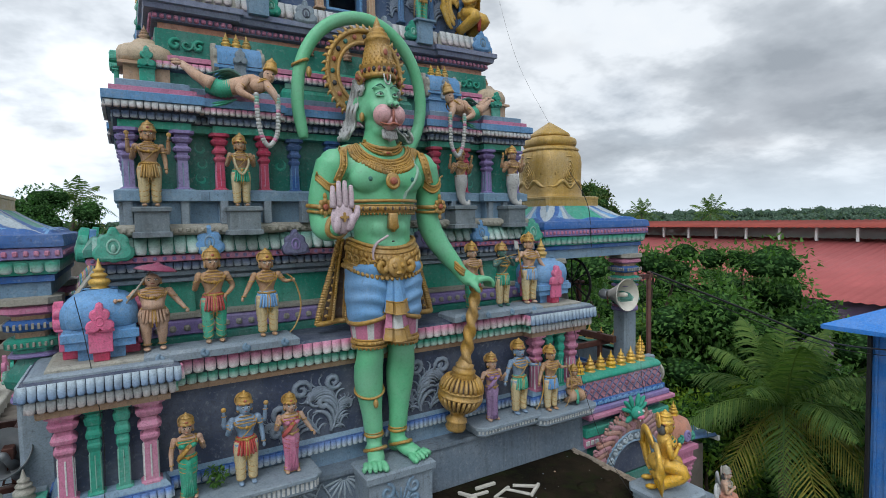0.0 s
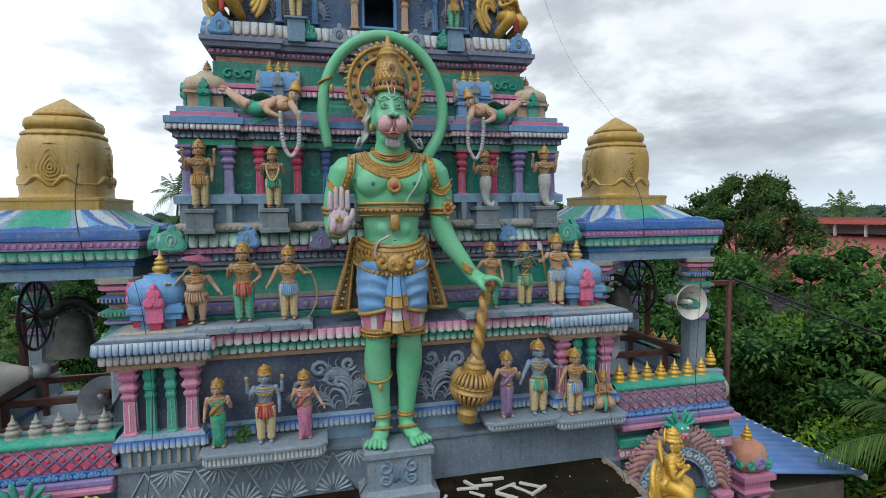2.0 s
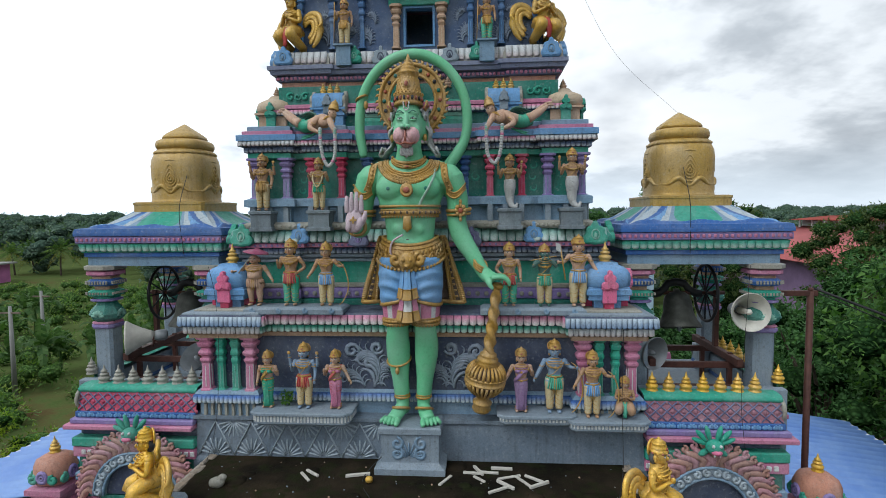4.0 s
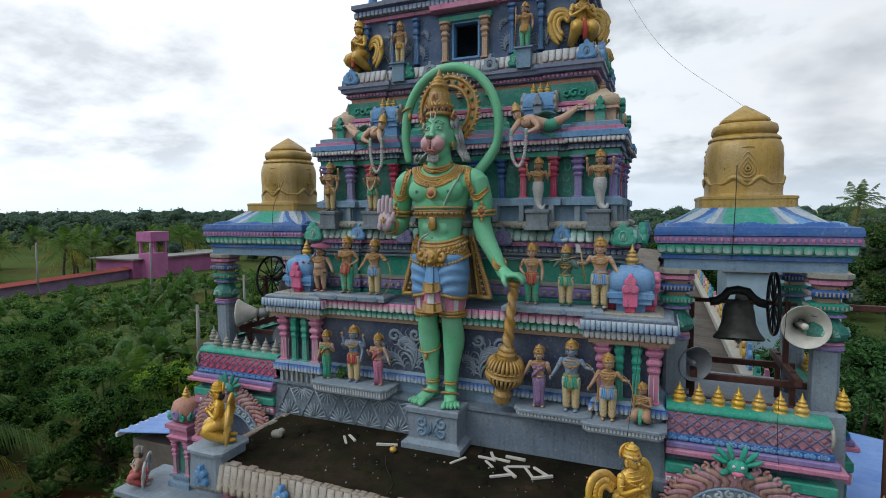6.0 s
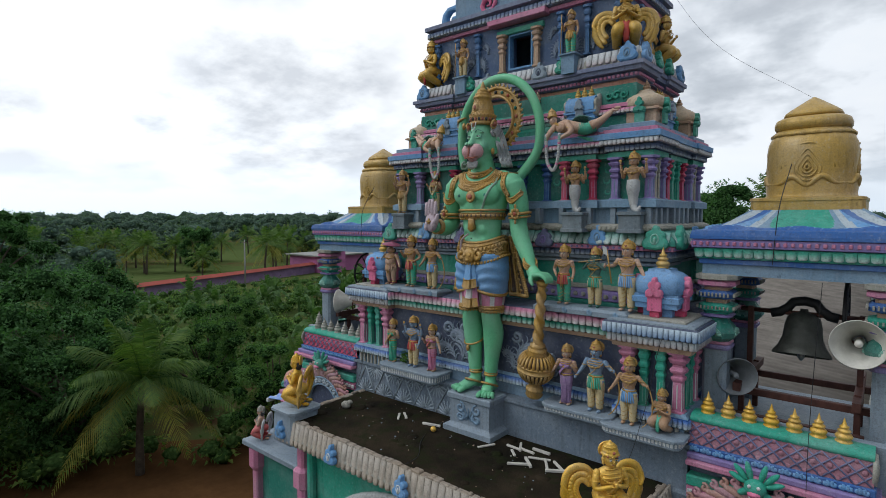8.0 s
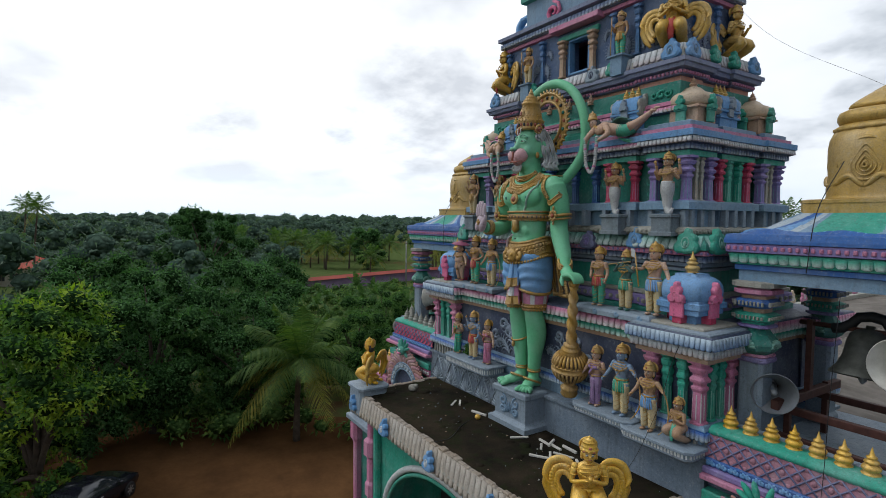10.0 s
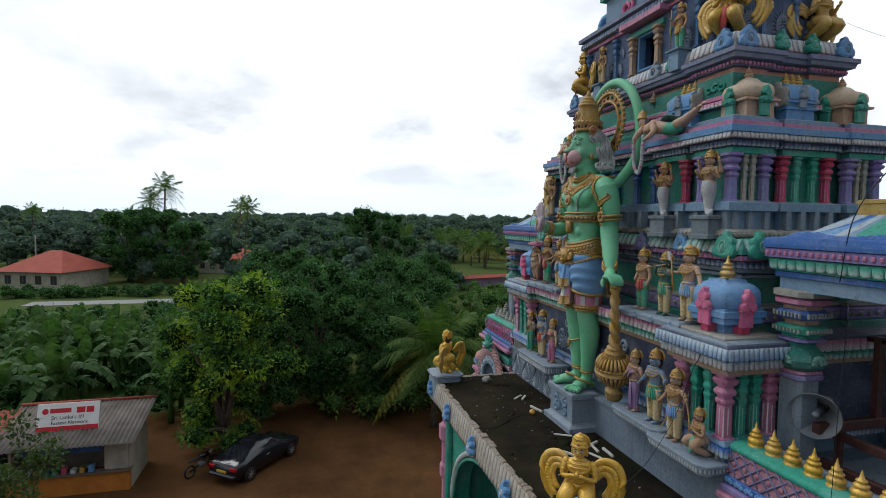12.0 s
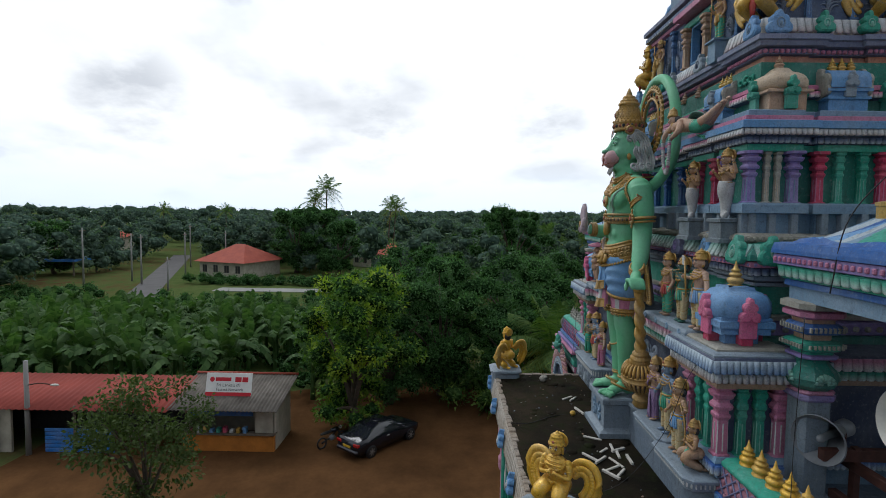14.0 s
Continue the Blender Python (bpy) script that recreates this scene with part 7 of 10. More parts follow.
def great_statue():
    """Feet at z 0; faces -y."""
    body = Shape().use(SKIN_G, True)
    # torso
    torso(body, [(1.72, 0.30, 0.22, 0.02), (1.95, 0.33, 0.22, 0.02), (2.10, 0.315, 0.205, 0.0), (2.22, 0.31, 0.20, 0.0), (2.40, 0.33, 0.21, 0.0), (2.58, 0.40, 0.235, 0.01), (2.76, 0.455, 0.235, 0.02), (2.91, 0.475, 0.20, 0.03), (3.03, 0.40, 0.16, 0.04), (3.10, 0.22, 0.13, 0.03)], 28)
    for sx in (-1, 1):
        body.blob((sx * 0.20, -0.135, 2.76), (0.210, 0.12, 0.16), 18, 12)
        body.blob((sx * 0.50, 0.03, 2.87), (0.17, 0.16, 0.17), 16, 12)
        body.blob((sx * 0.10, -0.15, 2.28), (0.11, 0.06, 0.09), 12, 8)
        body.blob((sx * 0.10, -0.155, 2.10), (0.11, 0.06, 0.09), 12, 8)
        body.blob((sx * 0.30, 0.03, 3.0), (0.2, 0.12, 0.09), 12, 8)
    body.blob((0, -0.16, 2.02), (0.2, 0.10, 0.16), 14, 10)
    limb(body, [(0, 0.05, 3.0), (0, 0.02, 3.14), (0, 0.0, 3.28)], [0.20, 0.175, 0.165], 18, 4)
    # head
    body.blob((0, 0.0, 3.50), (0.205, 0.22, 0.27), 22, 16)
    body.blob((0, -0.07, 3.42), (0.205, 0.16, 0.19), 18, 12)
    body.blob((0, -0.09, 3.21), (0.145, 0.12, 0.09), 14, 10)
    body.blob((0, -0.02, 3.27), (0.185, 0.15, 0.13), 14, 10)
    for sx in (-1, 1):
        body.blob((sx * 0.125, -0.15, 3.40), (0.075, 0.06, 0.075), 12, 8)
        body.blob((sx * 0.090, -0.170, 3.600), (0.080, 0.035, 0.020), 12, 8, (0, sx * 8, 0))
        body.blob((sx * 0.092, -0.178, 3.535), (0.052, 0.030, 0.026), 12, 8)
        body.torus((sx * 0.225, 0.03, 3.44), 0.075, 0.026, 18, 8, 1.0, 1.45, (90, 0, sx * 62))
        body.blob((sx * 0.215, 0.03, 3.44), (0.02, 0.06, 0.09), 10, 8)
    limb(body, [(0, -0.185, 3.61), (0, -0.225, 3.51), (0, -0.275, 3.42)], [0.026, 0.034, 0.048], 10, 3)
    # arms: one raised palm outwards, one resting on the mace
    limb(body, [(-0.53, 0.03, 2.90), (-0.62, 0.05, 2.62), (-0.64, 0.05, 2.38), (-0.62, -0.12, 2.29), (-0.615, -0.36, 2.32)], [0.155, 0.14, 0.125, 0.11, 0.080], 18, 5)
    limb(body, [(0.53, 0.03, 2.90), (0.61, 0.06, 2.62), (0.60, 0.06, 2.35), (0.70, 0.0, 2.05), (0.84, -0.10, 1.80)], [0.155, 0.14, 0.125, 0.11, 0.075], 18, 5)
    limb(body, [(0.82, -0.09, 1.82), (0.90, -0.13, 1.74), (0.99, -0.16, 1.70)], [0.075, 0.085, 0.07], 14, 4, 0.75)
    for k in range(4):
        y = -0.10 - 0.048 * k
        limb(body, [(0.95, y, 1.72), (1.07, y - 0.01, 1.735), (1.14, y - 0.01, 1.685), (1.155, y, 1.63)], [0.034, 0.031, 0.028, 0.02], 9, 4)
    limb(body, [(0.90, -0.19, 1.71), (0.93, -0.25, 1.65), (0.97, -0.265, 1.59)], [0.04, 0.033, 0.022], 9, 4)
    # legs and feet
    for sx, toe in ((-1, -0.10), (1, 0.10)):
        limb(body, [(sx * 0.185, 0.03, 1.70), (sx * 0.182, 0.0, 1.30), (sx * 0.174, -0.02, 1.08), (sx * 0.172, 0.035, 0.82), (sx * 0.142, 0.03, 0.40), (sx * 0.122, 0.04, 0.12)], [0.195, 0.160, 0.136, 0.144, 0.098, 0.074], 18, 5)
        body.blob((sx * 0.174, -0.10, 1.06), (0.078, 0.055, 0.085), 12, 8)
        body.blob((sx * 0.176, 0.10, 0.80), (0.08, 0.06, 0.16), 12, 8)
        body.blob((sx * 0.125, 0.09, 0.07), (0.078, 0.09, 0.07), 12, 8)
        limb(body, [(sx * 0.125, 0.05, 0.13), (sx * 0.15 + toe * 0.2, -0.10, 0.085), (sx * 0.17 + toe * 0.55, -0.205, 0.05)], [0.082, 0.086, 0.075], 14, 4, 0.8)
    # tail, rising behind the back and arching over the head
    ring = []
    for k in range(15):
        a = radians(-18 + 198 * k / 14)
        ring.append((0.735 * math.cos(a), 0.40, 3.62 + 0.80 * math.sin(a)))
    tail = [(0.15, 0.08, 2.72), (0.30, 0.17, 2.85), (0.44, 0.30, 3.00), (0.60, 0.38, 3.20)] + ring + [(-0.735, 0.40, 3.45), (-0.70, 0.40, 3.26), (-0.685, 0.39, 3.17)]
    limb(body, tail, [0.075] * 4 + [0.068] * 15 + [0.066, 0.062, 0.050], 16, 4)
    s = body.fused(0.017, 3)
    skin = BVHTree.FromPolygons(s.v, s.f)

    def on(x, z, off=0.012, y0=-1.2):
        hit = skin.ray_cast(Vector((x, y0, z)), Vector((0, 1, 0)))[0]
        return Vector((x, (hit.y if hit else -0.05) - off, z))

    # toes with nails
    for sx, toe in ((-1, -0.10), (1, 0.10)):
        for k in range(5):
            d = (k - 2) * 0.047
            big = 1.3 if (k - 2) * sx < -1 else 1.0 - 0.05 * max(0, (k - 2) * sx)
            x = sx * 0.175 + toe * 0.6 + d
            y1 = -0.30 - 0.035 * (big > 1.1) + max(0.0, d * sx) * 0.55
            s.use(SKIN_G, True)
            limb(s, [(x - d * 0.25, -0.17, 0.055), (x + toe * 0.08, -0.24, 0.05), (x + toe * 0.16, y1 + 0.03, 0.036), (x + toe * 0.2, y1, 0.024)], [0.030, 0.026 * big, 0.025 * big, 0.014 * big], 10, 4)
            s.blob((x + toe * 0.2, y1 + 0.012, 0.045), (0.013 * big, 0.014, 0.008), 8, 5)
    # raised hand
    n_hand = len(s.v)
    s.use(PALM, True)
    s.blob((-0.545, -0.43, 2.40), (0.125, 0.055, 0.155), 16, 12)
    s.blob((-0.47, -0.47, 2.36), (0.05, 0.035, 0.09), 10, 8, (0, 20, 0))
    s.blob((-0.61, -0.47, 2.34), (0.045, 0.03, 0.08), 10, 8)
    for k, L in enumerate((0.19, 0.235, 0.24, 0.20)):
        x = -0.645 + 0.066 * k
        limb(s, [(x * 0.98 - 0.01, -0.435, 2.50), (x, -0.44, 2.50 + L * 0.5), (x + 0.002, -0.435, 2.50 + L)], [0.034, 0.032, 0.024], 10, 3)
        s.blob((x + 0.002, -0.435, 2.50 + L), (0.025, 0.025, 0.02), 8, 6)
    limb(s, [(-0.45, -0.44, 2.36), (-0.40, -0.46, 2.44), (-0.385, -0.46, 2.52)], [0.038, 0.036, 0.022], 10, 3)
    s.use(S_GOLD, True).plate(lobes(-0.545, 2.41, [(-0.545, 2.41, 0.022), (-0.545, 2.445, 0.012), (-0.545, 2.375, 0.012), (-0.51, 2.41, 0.012), (-0.58, 2.41, 0.012)], 24), -0.505, -0.48)
    s.v[n_hand:] = [(-0.615 + (x + 0.545) * 0.90, y, 2.25 + (z - 2.25) * 0.90) for x, y, z in s.v[n_hand:]]
    # muzzle, mouth, eyes
    s.use(MUZZLE, True)
    for sx in (-1, 1):
        s.blob((sx * 0.082, -0.225, 3.335), (0.104, 0.108, 0.100), 18, 12)
    s.blob((0, -0.225, 3.275), (0.095, 0.095, 0.080), 14, 10)
    s.use(GEM, True)
    limb(s, [(-0.140, -0.262, 3.262), (-0.07, -0.318, 3.236), (0, -0.328, 3.250), (0.07, -0.318, 3.236), (0.140, -0.262, 3.262)], [0.005, 0.010, 0.012, 0.010, 0.005], 8, 4)
    s.tube([(0, -0.320, 3.25), (0, -0.318, 3.38)], [0.020, 0.012], 6)
    s.use(SKIN_G, True)
    for sx in (-1, 1):
        s.blob((sx * 0.035, -0.315, 3.425), (0.04, 0.03, 0.028), 10, 7)
    s.use(INK, True)
    for sx in (-1, 1):
        s.blob((sx * 0.032, -0.335, 3.412), (0.014, 0.014, 0.010), 8, 5)
    for sx in (-1, 1):
        s.use(EYE_W, True).blob((sx * 0.092, -0.200, 3.533), (0.036, 0.012, 0.013), 14, 8)
        s.use(INK, True).blob((sx * 0.090, -0.210, 3.533), (0.011, 0.005, 0.011), 12, 8)
        s.use(TEAL_D, True).tube(bend([(sx * 0.045, -0.206, 3.527), (sx * 0.092, -0.213, 3.551), (sx * 0.142, -0.186, 3.529)], 4), 0.0045, 5)
        s.use(SKIN_G, True).tube(bend([(sx * 0.045, -0.210, 3.520), (sx * 0.092, -0.214, 3.513), (sx * 0.140, -0.190, 3.521)], 4), 0.008, 6)
        s.use(TEAL_D, True).tube(bend([(sx * 0.030, -0.205, 3.592), (sx * 0.095, -0.206, 3.622), (sx * 0.165, -0.158, 3.585)], 4), 0.006, 5)
    # forehead mark
    s.use(WHITE, True)
    limb(s, [(-0.038, -0.20, 3.72), (-0.030, -0.212, 3.65), (0, -0.22, 3.625), (0.030, -0.212, 3.65), (0.038, -0.20, 3.72)], [0.008] * 5, 6, 4)
    s.use(GEM, True).tube([(0, -0.215, 3.66), (0, -0.20, 3.72)], 0.010, 6)
    # hair and beard: wavy locks leave the temples, sweep back behind the ears and curl under on the shoulders
    s.use(HAIR, True)
    s.blob((0, 0.14, 3.46), (0.195, 0.10, 0.23), 20, 14)
    for sx in (-1, 1):
        for k in range(8):
            u = k / 7
            w = 0.016 * math.sin(2.1 * k)
            c = bend([Vector(p) for p in (
                (sx * 0.200, -0.05 + 0.03 * u, 3.600 + 0.085 * u), (sx * 0.262, 0.00 + 0.07 * u, 3.585 + 0.105 * u), (sx * (0.232 + w), 0.055 + 0.150 * u, 3.490 + 0.105 * u),
                (sx * (0.296 - w), 0.020 + 0.225 * u, 3.395 + 0.055 * u), (sx * (0.262 + w), 0.090 + 0.195 * u, 3.290 + 0.025 * u), (sx * (0.330 - w), 0.045 + 0.225 * u, 3.195 + 0.0 * u),
                (sx * (0.350 + w), 0.02 + 0.215 * u, 3.135 + 0.01 * u), (sx * 0.385, -0.01 + 0.20 * u, 3.150 + 0.02 * u), (sx * 0.385, 0.00 + 0.18 * u, 3.195 + 0.02 * u), (sx * 0.355, 0.01 + 0.17 * u, 3.190 + 0.02 * u))], 4)
            n_ = len(c)
            s.tube(c, [0.007 + 0.0105 * math.sin(math.pi * min(1.0, 0.12 + 0.80 * j / (n_ - 1))) for j in range(n_)], 8)
        for y, z in ((0.00, 3.20), (0.11, 3.205), (0.20, 3.215), (-0.02, 3.60)):
            coil = []
            for j in range(16):
                q = -0.4 + 7.0 * j / 15
                r = 0.048 * (1 - 0.7 * j / 15)
                coil.append((sx * (0.385 if z < 3.4 else 0.235), y - r * math.sin(q), z - r * math.cos(q)))
            s.tube(coil, [0.020 - 0.010 * j / 15 for j in range(16)], 7)
    s.use(GEM, True)
    for sx in (-1, 1):
        s.blob((sx * 0.235, -0.06, 3.685), (0.03, 0.035, 0.035), 10, 7)
    s.use(HAIR, True)
    for k in range(7):
        x = -0.066 + 0.022 * k
        limb(s, [(x, -0.21, 3.20), (x * 1.05, -0.235, 3.13), (x * 0.5, -0.225, 3.085 + abs(x) * 0.5)], [0.020, 0.016, 0.004], 7, 3)
    # crown
    s.use(S_GOLD, True).at(pose(0, 0.005, 3.70) @ Matrix.Diagonal((0.84, 0.90, 0.92, 1)))
    s.lathe([(0.212, 0.0), (0.225, 0.01), (0.228, 0.035), (0.215, 0.05), (0.218, 0.11), (0.228, 0.125), (0.228, 0.145), (0.198, 0.16), (0.188, 0.20), (0.172, 0.30), (0.142, 0.385), (0.162, 0.40), (0.158, 0.43), (0.128, 0.445), (0.135, 0.46), (0.125, 0.48), (0.092, 0.495), (0.10, 0.51), (0.085, 0.535), (0.042, 0.555), (0.048, 0.57), (0.034, 0.60), (0.010, 0.655)], 40, wob=lambda a, j: 1.0 + (0.015 * math.cos(24 * a) if 8 <= j <= 10 else 0.0))
    for k in range(22):
        a = TAU * k / 22
        s.use(GEM if k % 2 else INK, True).blob((0.220 * math.cos(a), 0.220 * math.sin(a), 0.08), (0.022, 0.022, 0.028), 8, 6)
        s.use(S_GOLD, True).blob((0.225 * math.cos(a + 0.14), 0.225 * math.sin(a + 0.14), 0.15), 0.015, 6, 5)
    for k in range(5):
        for j in range(22):
            a = TAU * (j + 0.5 * (k % 2)) / 22
            s.blob(((0.188 - 0.008 * k) * math.cos(a), (0.188 - 0.008 * k) * math.sin(a), 0.185 + 0.036 * k), (0.014, 0.014, 0.017), 6, 5)
    s.blob((0, -0.178, 0.25), (0.06, 0.03, 0.07), 12, 8)
    s.use(GEM, True).blob((0, -0.205, 0.25), (0.03, 0.015, 0.035), 10, 7)
    s.at().use(S_GOLD, True)
    for sx in (-1, 1):
        s.torus((sx * 0.245, -0.03, 3.70), 0.05, 0.018, 14, 6, 1, 1, (0, 90, 0))
        s.use(GEM, True).blob((sx * 0.26, -0.03, 3.70), (0.02, 0.035, 0.035), 10, 7)
        s.use(S_GOLD, True).blob((sx * 0.235, -0.03, 3.34), (0.03, 0.03, 0.045), 10, 8)
    # halo ring behind the head
    s.use(S_GOLD, True)
    s.torus((0, 0.32, 3.84), 0.435, 0.026, 48, 8, 1, 1, (90, 0, 0))
    s.torus((0, 0.32, 3.84), 0.315, 0.022, 48, 8, 1, 1, (90, 0, 0))
    s.torus((0, 0.335, 3.84), 0.375, 0.065, 48, 6, 1, 1, (90, 0, 0), 0.22)
    for k in range(40):
        a = TAU * k / 40
        c, d = math.cos(a), math.sin(a)
        s.use(S_GOLD, True).tube([(0.44 * c, 0.32, 3.84 + 0.44 * d), (0.475 * c, 0.32, 3.84 + 0.475 * d), (0.50 * math.cos(a + 0.04), 0.32, 3.84 + 0.50 * math.sin(a + 0.04))], [0.026, 0.018, 0.004], 6)
        if k % 2 == 0:
            s.use((GEM, TEAL_D, INK)[(k // 2) % 3], True).blob((0.375 * c, 0.315, 3.84 + 0.375 * d), (0.026, 0.016, 0.026), 8, 6)
    # necklaces lying on the chest: a plain upper one and a wide filigree one with a fringe
    s.use(S_GOLD, True)

    def arc(r, z0, r2, a, off):
        return on(r * math.cos(a), z0 - r2 * math.sin(a), off)

    def hoop(r, z0, r2, rad, n=44, off=0.012):
        s.tube([arc(r, z0, r2, math.pi * (0.0 + i / n), off) for i in range(n + 1)], rad, 8)

    hoop(0.205, 3.125, 0.085, 0.018)
    hoop(0.212, 3.112, 0.102, 0.010)
    for i in range(40):
        s.blob(arc(0.222, 3.102, 0.120, math.pi * (i + 0.5) / 40, 0.012), (0.012, 0.012, 0.014), 6, 5)
    s.blob(on(0, 2.995, 0.02), (0.06, 0.022, 0.022), 12, 8)
    s.use(GEM, True).blob(on(0, 2.995, 0.035), (0.028, 0.014, 0.013), 10, 7)
    s.use(S_GOLD, True)
    g = [[arc(0.275 + 0.085 * j / 4, 3.085 - 0.02 * j / 4, 0.165 + 0.065 * j / 4, math.pi * i / 48, 0.016) for i in range(49)] for j in range(5)]
    s.sheet(g)
    hoop(0.272, 3.085, 0.163, 0.014)
    hoop(0.325, 3.073, 0.205, 0.008, 44, 0.022)
    hoop(0.360, 3.065, 0.230, 0.013)
    for i in range(52):
        s.blob(arc(0.300, 3.08, 0.185, math.pi * (i + 0.5) / 52, 0.018), (0.013, 0.012, 0.018), 6, 5)
    for i in range(58):
        s.blob(arc(0.343, 3.07, 0.218, math.pi * (i + 0.5) / 58, 0.018), (0.011, 0.011, 0.012), 6, 5)
    for i in range(36):
        a = math.pi * (i + 0.5) / 36
        s.blob(arc(0.378, 3.06, 0.250, a, 0.006), (0.021, 0.012, 0.025), 8, 6, (0, 90 - math.degrees(a), 0))
    s.torus((0, -0.275, 2.725), 0.062, 0.02, 20, 6, 1, 1, (84, 0, 0))
    s.blob((0, -0.275, 2.725), (0.075, 0.022, 0.075), 14, 8)
    s.use(GEM, True).blob((0, -0.295, 2.725), (0.042, 0.018, 0.035), 12, 8)
    # shoulder ornaments
    for sx in (-1, 1):
        s.use(S_GOLD, True)
        # two flat bands from the neck down, swinging out under the shoulder
        for k in range(1, 2):
            x0 = 0.355 + 0.085 * k
            g = []
            for j in range(15):
                q = j / 14
                z = 3.085 - 0.035 * k - (0.34 - 0.02 * k) * q
                mid = x0 + 0.05 * q + (0.10 * max(0, q - 0.6) if k else 0)
                g.append([on(sx * (mid + d), z, 0.018 + 0.008 * (abs(d) < 0.02)) for d in (-0.034, -0.017, 0.0, 0.017, 0.034)])
            s.sheet(g if sx < 0 else [r[::-1] for r in g][::1], 0, True)
            for e in (0, 4):
                s.tube([r[e] for r in g], 0.010, 6)
            for j in range(2, 15, 2):
                s.blob(g[j][2], (0.018, 0.010, 0.013), 6, 5)
        sweep = []
        for j in range(17):
            q = j / 16
            x = 0.475 + 0.245 * q
            z = 2.755 - 0.10 * math.sin(math.pi * min(1.0, 0.1 + q * 0.9)) + 0.02 * q
            sweep.append((on(sx * x, z + 0.03, 0.016), on(sx * x, z, 0.022), on(sx * x, z - 0.03, 0.016)))
        s.sheet(sweep if sx < 0 else [r[::-1] for r in sweep])
        for e in (0, 2):
            s.tube([r[e] for r in sweep], 0.011, 6)
        c = (sx * 0.625, 0.055, 2.50)
        s.torus(c, 0.15, 0.022, 28, 6, 1, 1, (4, sx * -3, 0))
        s.torus((c[0], c[1], c[2] - 0.05), 0.148, 0.016, 28, 6, 1, 1, (4, sx * -3, 0))
        q = (sx * 0.655, -0.10, 2.49)
        for k in range(8):
            a = TAU * k / 8
            s.blob((q[0] + 0.055 * math.cos(a), q[1] - 0.005, q[2] + 0.055 * math.sin(a)), (0.028, 0.018, 0.028), 8, 6)
        for z in (0.10, -0.10):
            s.blob((q[0], q[1], q[2] + z), (0.022, 0.014, 0.03), 8, 6)
        s.use(GEM, True).blob((q[0], q[1] - 0.022, q[2]), (0.03, 0.016, 0.03), 10, 7)
    s.use(S_GOLD, True)
    for c, r, t in (((-0.612, -0.32, 2.315), 0.094, (90, 0, 4)), ((0.825, -0.09, 1.83), 0.085, (25, 38, 0))):
        for d in (0, 1, 2):
            s.torus((c[0], c[1] + 0.03 * d * (1 if c[0] < 0 else 0), c[2] + 0.028 * d * (1 if c[0] > 0 else 0)), r, 0.017, 22, 6, 1, 1, t)
    # chest belt and thread
    n_chest = len(s.v)
    for z, r in ((2.495, 0.017), (2.455, 0.009), (2.39, 0.010)):
        s.torus((0, 0.0, z), 0.385 - (2.49 - z) * 0.22, r, 48, 6, 1.0, 0.66)
    s.torus((0, 0.0, 2.422), 0.365, 0.022, 48, 6, 1.0, 0.66, squash=1.6)
    for i in range(60):
        a = TAU * i / 60
        s.use(BROWN if i % 2 else S_GOLD, True).blob((0.385 * math.cos(a), 0.255 * math.sin(a), 2.422), (0.014, 0.014, 0.02), 6, 5)
        s.use(S_GOLD, True).blob((0.366 * math.cos(a), 0.243 * math.sin(a), 2.372), 0.011, 6, 5)
    s.plate([(-0.04, 2.38), (0.04, 2.38), (0.055, 2.24), (0.02, 2.22), (0.0, 2.20), (-0.02, 2.22), (-0.055, 2.24)], -0.275, -0.22, 0.01)
    s.v[n_chest:] = [(x, y, z + 0.05) for x, y, z in s.v[n_chest:]]
    s.use(SASHW, True)
    line = bend([Vector((0.335, 0, 2.99)), Vector((0.32, 0, 2.85)), Vector((0.24, 0, 2.70)), Vector((0.17, 0, 2.60)), Vector((0.13, 0, 2.49))], 5)
    s.tube([on(p[0], p[2], 0.006) for p in line], 0.017, 8)
    s.use(PALM, True)
    limb(s, [(-0.06, -0.255, 2.22), (-0.19, -0.235, 2.14), (-0.22, -0.225, 2.02), (-0.17, -0.235, 1.92)], [0.018, 0.022, 0.022, 0.016], 8, 5, 0.6)
    s.use(INK, True).blob((0, -0.252, 2.165), (0.018, 0.010, 0.008), 8, 5)
    s.use(TEAL_D, True)
    for sx in (-1, 1):
        s.blob(on(sx * 0.235, 2.745, 0.0), (0.024, 0.012, 0.022), 10, 7)
    # belt, sagging towards the buckle
    n_belt = len(s.v)
    s.use(S_GOLD, True)
    torso(s, [(1.82, 0.415, 0.30, 0.01), (1.85, 0.425, 0.312, 0.01), (1.93, 0.405, 0.295, 0.01), (2.05, 0.375, 0.268, 0.01), (2.09, 0.36, 0.255, 0.01)], 40)
    for z, r, k in ((2.09, 0.36, 0.018), (2.045, 0.378, 0.012), (1.89, 0.42, 0.012)):
        s.torus((0, 0.01, z), r, k, 44, 6, 1, 0.71)
    for i in range(52):
        a = TAU * i / 52
        s.blob((0.432 * math.cos(a), 0.01 + 0.315 * math.sin(a), 1.84), 0.022, 7, 5)
    for i in range(40):
        a = TAU * i / 40
        s.blob((0.392 * math.cos(a), 0.01 + 0.282 * math.sin(a), 2.005), (0.022, 0.022, 0.03), 7, 5)
